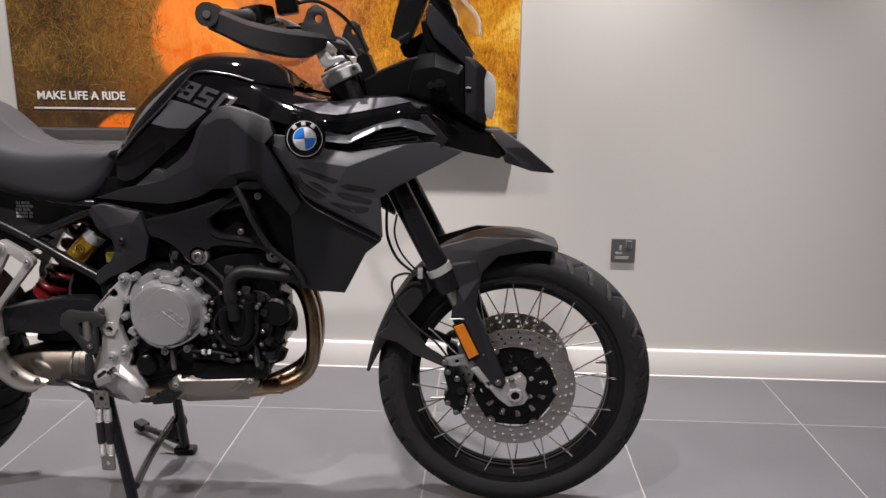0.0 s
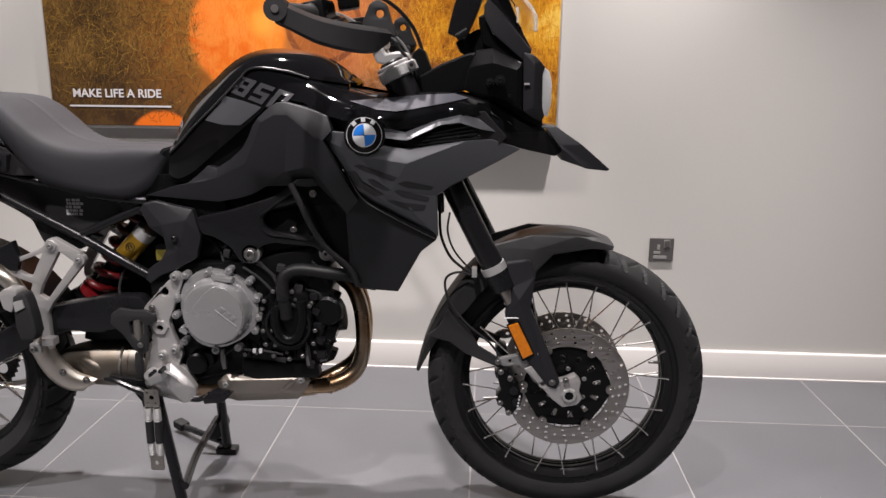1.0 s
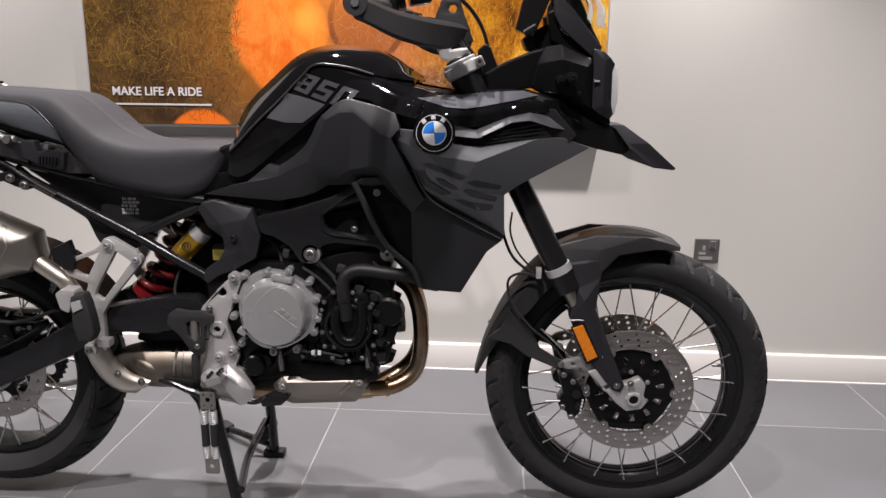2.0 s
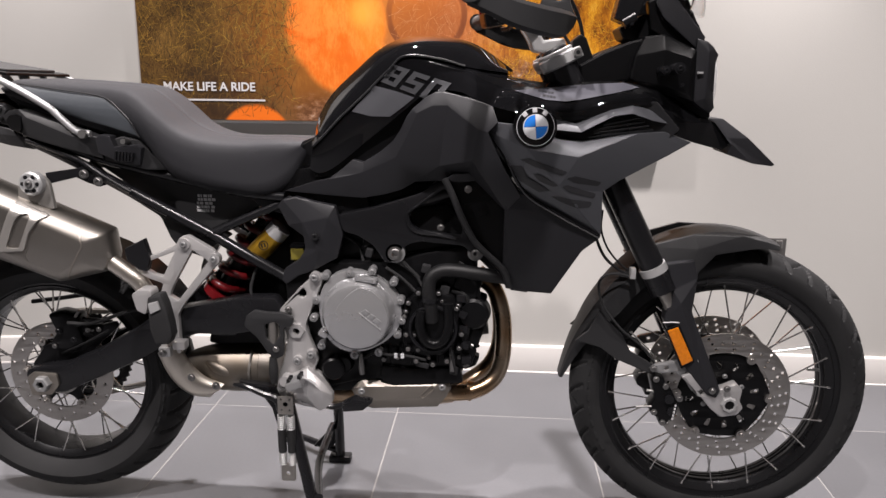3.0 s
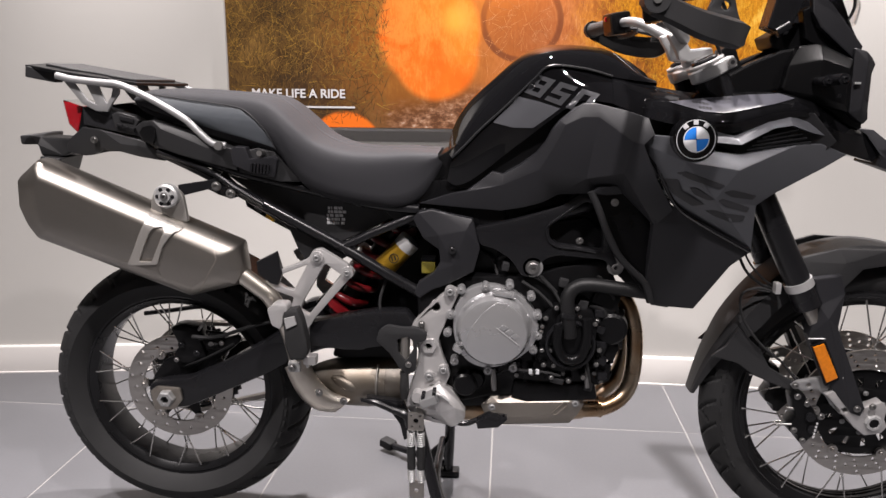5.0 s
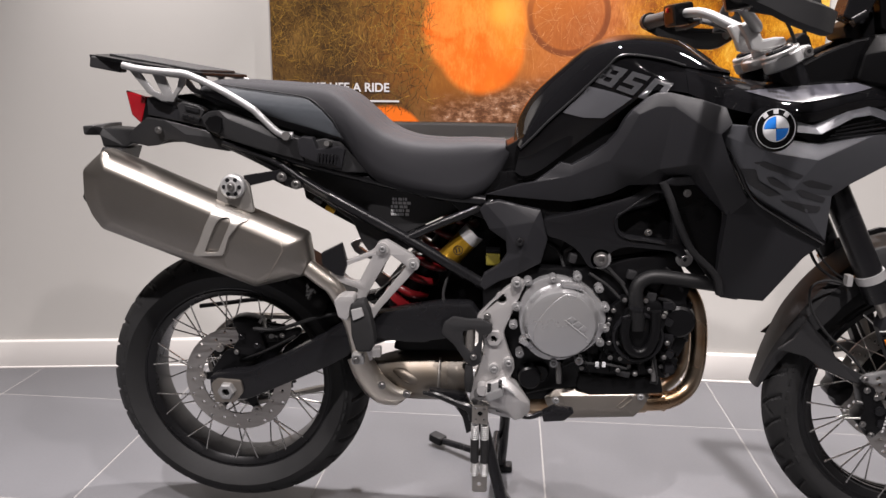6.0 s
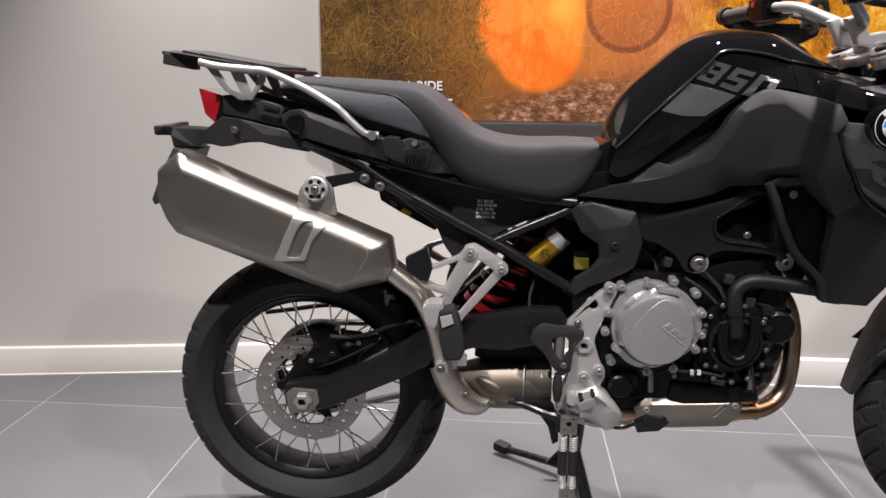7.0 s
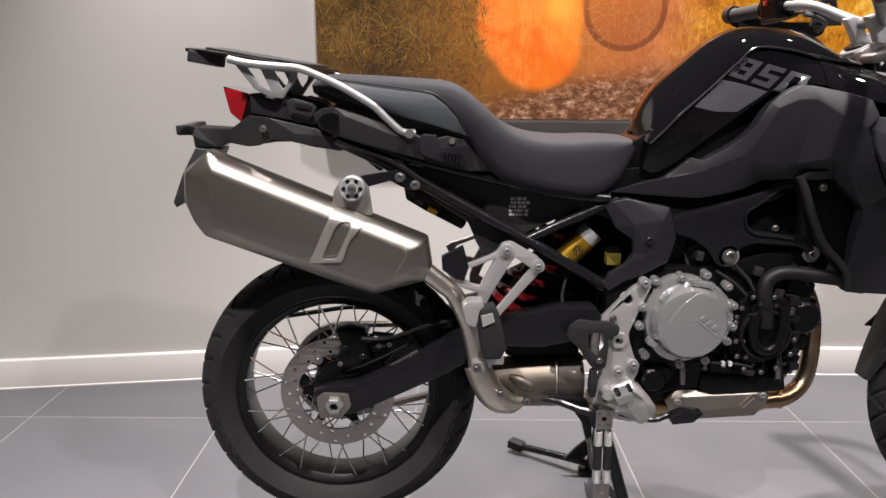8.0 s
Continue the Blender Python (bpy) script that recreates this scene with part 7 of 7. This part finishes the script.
both("tail_upper", facets([(-0.156, -0.085, 1.013), (-0.113, -0.09, 1.018), (-0.087, -0.098, 1.007), (-0.041, -0.104, 0.996), (-0.018, -0.108, 0.985), (-0.02, -0.106, 0.952), (-0.089, -0.098, 0.964), (-0.156, -0.085, 0.975), (-0.081, -0.106, 0.99)], [(0, 1, 2, 8), (2, 3, 4, 8), (4, 5, 8), (5, 6, 8), (6, 7, 0, 8)], 0.04, 0.0025), PANEL, "")
both("tail_latch", facets([(-0.079, -0.11, 0.999), (-0.064, -0.112, 1.005), (-0.026, -0.114, 0.995), (-0.017, -0.114, 0.986), (-0.022, -0.114, 0.977), (-0.032, -0.112, 0.961), (-0.073, -0.11, 0.972)], [tuple(range(7))], 0.02, 0.0025), PLASTIC, "")
both("grab_handle", facets([(-0.025, -0.118, 0.973), (-0.005, -0.124, 0.986), (0.021, -0.13, 0.989), (0.058, -0.134, 0.978), (0.142, -0.136, 0.95), (0.196, -0.134, 0.931), (0.2, -0.128, 0.884), (0.141, -0.13, 0.899), (0.073, -0.13, 0.917), (0.026, -0.126, 0.931), (-0.011, -0.118, 0.946), (0.042, -0.14, 0.972), (0.142, -0.142, 0.933)], [(0, 1, 2, 11, 10), (2, 3, 11), (3, 4, 12, 11), (4, 5, 12), (5, 6, 7, 12), (7, 8, 11, 12), (8, 9, 10, 11)], 0.035, 0.0025), PLASTIC, "black plastic passenger grab handle")
both("grab_end", facets([(-0.014, -0.126, 0.962), (-0.002, -0.13, 0.975), (0.019, -0.135, 0.979), (0.03, -0.138, 0.974), (0.027, -0.136, 0.95), (0.017, -0.13, 0.938), (-0.003, -0.126, 0.944)], [tuple(range(7))], 0.02, 0.0025), BLACK, "")
both("pannier_mount", facets([(0.189, -0.134, 0.93), (0.198, -0.136, 0.937), (0.223, -0.14, 0.935), (0.232, -0.142, 0.911), (0.279, -0.142, 0.917), (0.29, -0.138, 0.91), (0.282, -0.132, 0.871), (0.255, -0.134, 0.874), (0.22, -0.134, 0.885), (0.191, -0.132, 0.896)], [(0, 1, 2, 3, 8, 9), (3, 4, 5, 6, 7, 8)], 0.03, 0.0025), PANEL, "black ribbed pannier mount")
both("pannier_mount_arm", facets([(0.243, -0.12, 0.933), (0.28, -0.12, 0.925), (0.327, -0.112, 0.867), (0.334, -0.108, 0.859), (0.289, -0.12, 0.861), (0.2, -0.122, 0.881), (0.2, -0.122, 0.922)], [tuple(range(7))], 0.02, 0.0025), PLASTIC, "")
for k in range(6):
    part("mount_rib", block(-0.0022, 0.0022, -0.004, 0.006, -0.010, 0.010, 0.001, pose(*(Vector((0.236, -0.144, 0.893)).lerp(Vector((0.272, -0.144, 0.89)), k / 5)), 0, 8, 0)), SATIN, bike)
# proud black blocks stand in for the shade inside the latch slots
for k in range(3):
    part("latch_slot", block(-0.006, 0.006, -0.002, 0.004, -0.0022, 0.0022, 0.001, pose(*(Vector((-0.061, -0.113, 0.977)).lerp(Vector((-0.034, -0.113, 0.97)), k / 2)), 0, 14, 0)), DECAL_AND_SHADE, bike)
part("latch_slot", block(-0.016, 0.016, -0.002, 0.004, -0.004, 0.004, 0.001, pose(-0.043, -0.115, 0.99, 0, 14, 0)), DECAL_AND_SHADE, bike)
part("mount_screw", rod((0.255, -0.12, 0.922), (0.254, -0.145, 0.924), 0.006, 12), CHROME, bike)
part("rail_bolt", rod((0.17, -0.14, 0.938), (0.17, -0.155, 0.939), 0.009, 14, 0.001), CHROME, bike)
part("tail_lamp", facets([(-0.22, -0.05, 1.027), (-0.161, -0.075, 1.013), (-0.169, -0.075, 0.983), (-0.18, -0.07, 0.954), (-0.205, -0.06, 0.973)], [tuple(range(5))], bev=0.004, through_middle=True), RED, bike, "red tail lamp lens")
part("tail_housing", facets([(-0.163, -0.076, 1.008), (-0.108, -0.08, 1.002), (-0.092, -0.08, 0.975), (-0.129, -0.078, 0.934), (-0.178, -0.073, 0.953)], [tuple(range(5))], bev=0.004, through_middle=True), BLACK, bike)
both("tail_underside", facets([(-0.222, -0.04, 0.913), (-0.205, -0.06, 0.944), (-0.129, -0.075, 0.946), (0.022, -0.08, 0.924), (0.01, -0.08, 0.918), (-0.107, -0.075, 0.915), (-0.158, -0.07, 0.907)], [tuple(range(7))], 0.05, 0.004), PLASTIC)
for q in [(-0.13, -0.095, 0.943), (-0.055, -0.095, 0.935)]:
    bolt(q, 0.006, bike)
part("plate_holder", facets([(-0.317, -0.07, 0.948), (-0.293, -0.07, 0.949), (-0.286, -0.04, 0.942), (-0.211, -0.03, 0.939), (-0.21, -0.03, 0.915), (-0.24, -0.03, 0.898), (-0.289, -0.04, 0.899), (-0.289, -0.05, 0.926), (-0.316, -0.07, 0.927)], [tuple(range(9))], bev=0.004, through_middle=True), PLASTIC, bike, "black number plate holder")
part("plate_flap", facets([(-0.285, -0.05, 0.9), (-0.238, -0.05, 0.895), (-0.258, -0.06, 0.856), (-0.305, -0.07, 0.791), (-0.327, -0.07, 0.775), (-0.333, -0.07, 0.787), (-0.313, -0.06, 0.844)], [tuple(range(7))], bev=0.003, through_middle=True), PLASTIC, bike)
tray = part("under_tray", plate([rounded([(0.148, 0.812), (0.188, 0.806), (0.300, 0.755), (0.291, 0.716), (0.281, 0.706), (0.200, 0.748), (0.155, 0.775)], 0.004)], 0.05, 0.02, 0.002), BLACK, bike, "black wiring tray under the tail")
part("wiring_clip", block(-0.012, 0.012, -0.006, 0.006, -0.006, 0.006, 0.002, pose(0.215, 0.048, 0.750, 0, 32, 0)), GOLD, tray)
part("wiring_clip", block(-0.010, 0.010, -0.006, 0.006, -0.005, 0.005, 0.002, pose(0.185, 0.048, 0.770, 0, 30, 0)), GREY, tray)
part("wiring_box", plate([rounded([(0.066, 0.862), (0.091, 0.870), (0.112, 0.849), (0.096, 0.838)], 0.004)], 0.05, 0.03, 0.003), BLACK, bike)
part("rear_mudguard", skin([[(REAR[0] + 0.345 * math.cos(a), y, REAR[2] + 0.345 * math.sin(a)) for a in [radians(d) for d in (20, 35, 50, 65, 80)]] for y in (-0.07, 0.0, 0.07)], 4, 3, 0.004, (0, 0, -1)), BLACK, bike)


# ---- poster on the wall ----
PX0, PX1, PZ0, PZ1 = -0.208, 1.600, 0.899, 1.915


def print_material():
    """A printed photograph: dry grass in low sun, out-of-focus orange light discs, gravel below."""
    m = bpy.data.materials.new("printed_photograph")
    m.use_nodes = True
    n, l = m.node_tree.nodes, m.node_tree.links
    p = n["Principled BSDF"]
    p.inputs["Roughness"].default_value = 0.38
    co = n.new("ShaderNodeTexCoord").outputs["Object"]

    def noise_at(scale, stretch=(1, 1, 1), turn=0.0, detail=5, rough=0.6, twist=0.0):
        mp, no = n.new("ShaderNodeMapping"), n.new("ShaderNodeTexNoise")
        mp.inputs["Scale"].default_value, mp.inputs["Rotation"].default_value = stretch, (0, radians(turn), 0)
        no.inputs["Scale"].default_value, no.inputs["Detail"].default_value = scale, detail
        no.inputs["Roughness"].default_value, no.inputs["Distortion"].default_value = rough, twist
        l.new(co, mp.inputs["Vector"])
        l.new(mp.outputs["Vector"], no.inputs["Vector"])
        return no.outputs["Fac"]

    def ramp(value, *stops):
        r = n.new("ShaderNodeValToRGB")
        while len(r.color_ramp.elements) < len(stops):
            r.color_ramp.elements.new(0.5)
        for e, (at, colour) in zip(r.color_ramp.elements, stops):
            e.position, e.color = at, (*colour, 1)
        l.new(value, r.inputs["Fac"])
        return r.outputs["Color"]

    def span(value, a, b, lo=0.0, hi=1.0):
        r = n.new("ShaderNodeMapRange")
        r.interpolation_type = "SMOOTHSTEP"
        for key, v in (("From Min", a), ("From Max", b), ("To Min", lo), ("To Max", hi)):
            r.inputs[key].default_value = v
        l.new(value, r.inputs["Value"])
        return r.outputs["Result"]

    def calc(op, a, b):
        k = n.new("ShaderNodeMath")
        k.operation = op
        for i, v in enumerate((a, b)):
            if isinstance(v, (int, float)):
                k.inputs[i].default_value = v
            else:
                l.new(v, k.inputs[i])
        return k.outputs[0]

    def over(a, b, fac, mode="MIX"):
        k = n.new("ShaderNodeMix")
        k.data_type, k.blend_type = "RGBA", mode
        for key, v in (("A", a), ("B", b), ("Factor", fac)):
            if isinstance(v, tuple):
                k.inputs[key].default_value = (*v, 1)
            elif isinstance(v, (int, float)):
                k.inputs[key].default_value = v
            else:
                l.new(v, k.inputs[key])
        return k.outputs["Result"]

    def disc(x, z, r0, r1):
        d = n.new("ShaderNodeVectorMath")
        d.operation = "DISTANCE"
        d.inputs[1].default_value = (x, WALL - 0.055, z)
        flatten = n.new("ShaderNodeVectorMath")
        flatten.operation = "MULTIPLY"
        flatten.inputs[1].default_value = (1, 1, 1)
        l.new(co, flatten.inputs[0])
        l.new(flatten.outputs["Vector"], d.inputs[0])
        return span(d.outputs["Value"], r0, r1, 1.0, 0.0)

    xyz = n.new("ShaderNodeSeparateXYZ")
    l.new(co, xyz.inputs["Vector"])
    x, z = xyz.outputs["X"], xyz.outputs["Z"]
    blades = calc("ADD", calc("MULTIPLY", noise_at(1, (80, 1, 24), 24, 4, 0.6, 1.4), 0.5), calc("MULTIPLY", noise_at(1, (76, 1, 26), -34, 4, 0.6, 1.4), 0.5))
    fine = noise_at(1, (160, 1, 45), 35, 3, 0.7, 1.0)
    clumps = noise_at(5.0, (1, 1, 1), 0, 4)
    tone = calc("ADD", calc("MULTIPLY", blades, 0.75), calc("MULTIPLY", clumps, 0.45))
    patchy = calc("ADD", calc("ADD", calc("MULTIPLY", blades, 0.5), calc("MULTIPLY", noise_at(6.5, (1, 1, 0.8), 0, 5, 0.65, 0.5), 0.9)), calc("MULTIPLY", fine, 0.25))
    tone = calc("ADD", tone, calc("MULTIPLY", fine, 0.2))
    dark = ramp(patchy, (0.66, (0.022, 0.012, 0.005)), (0.78, (0.075, 0.036, 0.008)), (0.88, (0.145, 0.075, 0.018)), (0.99, (0.29, 0.16, 0.036)))
    dark = over(dark, (0.030, 0.014, 0.007), calc("MULTIPLY", span(z, 1.14, 0.98), 0.7))
    gold = ramp(patchy, (0.64, (0.13, 0.034, 0.002)), (0.77, (0.42, 0.14, 0.006)), (0.88, (0.74, 0.32, 0.012)), (0.99, (0.93, 0.60, 0.10)))
    rust = ramp(tone, (0.50, (0.24, 0.062, 0.016)), (0.70, (0.42, 0.125, 0.034)), (0.90, (0.58, 0.22, 0.08)))
    wavy = calc("ADD", x, calc("MULTIPLY", clumps, 0.25))
    colour = over(dark, rust, span(wavy, 0.60, 0.86))
    colour = over(colour, gold, span(wavy, 1.02, 1.30))
    colour = over(colour, dark, calc("MULTIPLY", span(x, 1.50, 1.66), span(z, 1.25, 0.95)))
    colour = over(colour, (0.40, 0.13, 0.015), calc("MULTIPLY", disc(0.49, 1.25, 0.18, 0.50), 0.55))
    gravel = ramp(noise_at(38, (1, 1, 1.6), 0, 6, 0.75), (0.44, (0.10, 0.038, 0.014)), (0.56, (0.27, 0.13, 0.065)), (0.64, (0.42, 0.26, 0.16)), (0.70, (0.66, 0.58, 0.50)))
    low = calc("MULTIPLY", span(calc("ADD", calc("ADD", z, calc("MULTIPLY", x, -0.20)), calc("MULTIPLY", clumps, 0.08)), 0.99, 0.89), calc("MULTIPLY", span(x, 0.26, 0.42), span(x, 1.25, 1.05)))
    colour = over(colour, gravel, low)
    # a wheel far behind the haze: rim ring and spokes
    for cx, cz, r in ((0.787, 1.262, 0.132),):
        ring = calc("MULTIPLY", disc(cx, cz, r, r + 0.006), calc("SUBTRACT", 1.0, disc(cx, cz, r - 0.022, r - 0.012)))
        colour = over(colour, (0.12, 0.030, 0.012), calc("MULTIPLY", ring, 0.75))
    colour = over(colour, (0.24, 0.060, 0.014), calc("MULTIPLY", disc(0.787, 1.262, 0.10, 0.132), 0.4))
    glow = span(noise_at(7, (1, 1, 1), 0, 3), 0.25, 0.75)
    amber = over((0.72, 0.125, 0.006), (0.78, 0.21, 0.016), calc("MULTIPLY", glow, span(x, 0.34, 0.56)))
    amber = over(amber, (0.90, 0.40, 0.05), calc("MULTIPLY", disc(0.575, 1.262, 0.01, 0.07), 0.7))
    amber = over(amber, (0.86, 0.33, 0.06), calc("MULTIPLY", span(patchy, 0.74, 0.96), 0.5))
    colour = over(colour, amber, calc("MAXIMUM", calc("MULTIPLY", disc(0.482, 1.225, 0.155, 0.185), 0.93), calc("MULTIPLY", disc(0.508, 1.145, 0.125, 0.155), 0.93)))
    colour = over(colour, (0.74, 0.15, 0.01), calc("MULTIPLY", disc(0.196, 0.832, 0.122, 0.136), 0.95))
    colour = over(colour, (0.75, 0.22, 0.02), calc("MULTIPLY", disc(0.70, 1.62, 0.10, 0.45), 0.6))
    colour = over(colour, (0.90, 0.90, 0.95), 1.0, "MULTIPLY")
    l.new(colour, p.inputs["Base Color"])
    return m


poster = part("poster", block(PX0, PX1, WALL - 0.052, WALL + 0.02, PZ0, PZ1, 0.002), mat("poster_edge", (0.52, 0.50, 0.48), 0.35, 0.5, var=0.05))
in_room(poster)
tagged(poster, "large framed poster of golden grass with orange light spots", "poster")
part("print", block(PX0 + 0.006, PX1 - 0.006, WALL - 0.055, WALL - 0.050, PZ0 + 0.010, PZ1 - 0.004, 0.001), print_material(), poster, "printed photograph in orange and brown")
words = lettering("MAKE LIFE A RIDE", 0.04, 0.0008, 0.0004)
part("lettering", moved(fitted(words, [(-0.122, 1.0070), (0.200, 1.0070), (0.200, 1.0365), (-0.122, 1.0365)]), pose(0, WALL - 0.0562, 0)), mat("white_print", (0.55, 0.54, 0.55), 0.45, var=0.04), poster, "white printed words")
part("underline", block(-0.138, 0.233, WALL - 0.0566, WALL - 0.0552, 0.9735, 0.9795, 0), mat("white_line", (0.50, 0.49, 0.50), 0.45, var=0.04), poster)


def picture_wheel(cx, cz, r):
    """The faint spokes of the wheel in the printed photograph."""
    tint = mat("pale_print", (0.36, 0.135, 0.045), 0.4, var=0.1)
    rng2 = random.Random(7)
    for k in range(14):
        a = 2 * math.pi * k / 14 + rng2.uniform(-0.1, 0.1)
        u, v = (r * 0.25 * math.cos(a), r * 0.25 * math.sin(a)), (r * 0.8 * math.cos(a + 0.5), r * 0.8 * math.sin(a + 0.5))
        nx, nz = -(v[1] - u[1]), v[0] - u[0]
        k2 = 0.0006 / math.hypot(nx, nz)
        quad = [(cx + u[0] + nx * k2, cz + u[1] + nz * k2), (cx + v[0] + nx * k2, cz + v[1] + nz * k2), (cx + v[0] - nx * k2, cz + v[1] - nz * k2), (cx + u[0] - nx * k2, cz + u[1] - nz * k2)]
        part("printed_spoke", plate([quad], WALL - 0.0553, 0.0005, 0.0001), tint, poster)


picture_wheel(0.787, 1.262, 0.132)

def printed_grass(name, tint, count, seed, x0, x1, z0, z1, lean, width):
    """Fine tangled blades of the printed grass, flat in the print."""
    bm, rng3 = bmesh.new(), random.Random(seed)
    for _ in range(count):
        x, z = rng3.uniform(x0, x1), rng3.uniform(z0, z1)
        a, bend, length = radians(rng3.gauss(90, lean)), rng3.gauss(0, 1.1), rng3.uniform(0.02, 0.075)
        prev = None
        for k in range(6):
            w = width * (1 - k / 5.5) * rng3.uniform(0.7, 1.2)
            nx, nz = -math.sin(a), math.cos(a)
            pair = [bm.verts.new((min(PX1 - 0.008, max(PX0 + 0.008, x + s * nx * w)), WALL - 0.05512 - 0.00004 * seed, min(PZ1 - 0.01, max(PZ0 + 0.008, z + s * nz * w)))) for s in (-1, 1)]
            if prev:
                bm.faces.new((prev[0], prev[1], pair[1], pair[0]))
            prev = pair
            x, z, a = x + math.cos(a) * length / 5, z + math.sin(a) * length / 5, a + bend / 5
    ob = part(name, bm, mat(name, tint, 0.4, var=0.3, scale=9), poster, "fine printed grass blades")
    return tagged(ob, kind="stuff")


printed_grass("printed_grass", (0.042, 0.022, 0.008), 1000, 2, PX0, 0.34, 0.92, 1.75, 40, 0.0010)
printed_grass("printed_grass", (0.15, 0.083, 0.020), 2600, 1, PX0, 0.34, 0.95, 1.75, 55, 0.0008)
printed_grass("printed_grass", (0.32, 0.185, 0.036), 1200, 6, PX0, 0.34, 1.08, 1.75, 55, 0.0006)
printed_grass("printed_grass", (0.48, 0.28, 0.05), 160, 7, PX0, 0.34, 0.98, 1.75, 70, 0.0005)
printed_grass("printed_grass", (0.80, 0.43, 0.04), 1700, 3, 1.02, PX1, 0.93, 1.80, 60, 0.0005)
printed_grass("printed_grass", (0.56, 0.22, 0.014), 700, 5, 0.95, PX1, 0.95, 1.80, 60, 0.0007)
printed_grass("printed_grass", (0.55, 0.26, 0.12), 260, 8, 0.66, 1.02, 0.98, 1.75, 70, 0.0006)

# ---- socket on the wall ----
sx, sz = 1.9965, 0.4845
socket = part("wall_socket", block(sx - 0.0435, sx + 0.0435, WALL - 0.008, WALL, sz - 0.0425, sz + 0.0425, 0.003), SOCKET)
in_room(socket)
tagged(socket, "dark grey metal wall socket plate with switch", "wall socket")
part("rocker", block(sx + 0.010, sx + 0.028, WALL - 0.012, WALL - 0.006, sz + 0.010, sz + 0.034, 0.002), SOCKET, socket)
part("rocker_frame", plate([rounded([(sx + 0.008, sz + 0.008), (sx + 0.030, sz + 0.008), (sx + 0.030, sz + 0.036), (sx + 0.008, sz + 0.036)], 0.002), rounded([(sx + 0.0095, sz + 0.0095), (sx + 0.0285, sz + 0.0095), (sx + 0.0285, sz + 0.0345), (sx + 0.0095, sz + 0.0345)], 0.002)], WALL - 0.0095, 0.003, 0.0002), SOCKET_INK, socket)
for x0, x1, z0, z1 in ((-0.016, -0.006, 0.000, 0.018), (-0.028, -0.004, -0.016, -0.006), (-0.028, 0.020, -0.034, -0.022)):
    part("socket_label", block(sx + x0, sx + x1, WALL - 0.0092, WALL - 0.007, sz + z0, sz + z1, 0.0006), SOCKET_INK, socket)


# ---- floor tiles ----
STEP, TX, TY = 0.603, 0.126, 0.515
tile_mesh = None
for i in range(-6, 8):
    for j in range(-8, 1):
        xa, xb = max(X0, TX + i * STEP + 0.0019), min(X1, TX + (i + 1) * STEP - 0.0019)
        ya, yb = max(Y0, TY + j * STEP + 0.0019), min(WALL, TY + (j + 1) * STEP - 0.0019)
        if xb - xa < 0.02 or yb - ya < 0.02:
            continue
        whole = xb - xa > STEP - 0.006 and yb - ya > STEP - 0.006
        if whole and tile_mesh:
            ob = new("tile", tile_mesh)
            ob.parent = floor
        else:
            w, d = (xb - xa) / 2, (yb - ya) / 2
            ob = part("tile", block(-w, w, -d, d, -0.008, 0, 0.0012), TILE, floor)
            if whole:
                tile_mesh = ob.data
        ob.matrix_basis = pose((xa + xb) / 2, (ya + yb) / 2, 0)
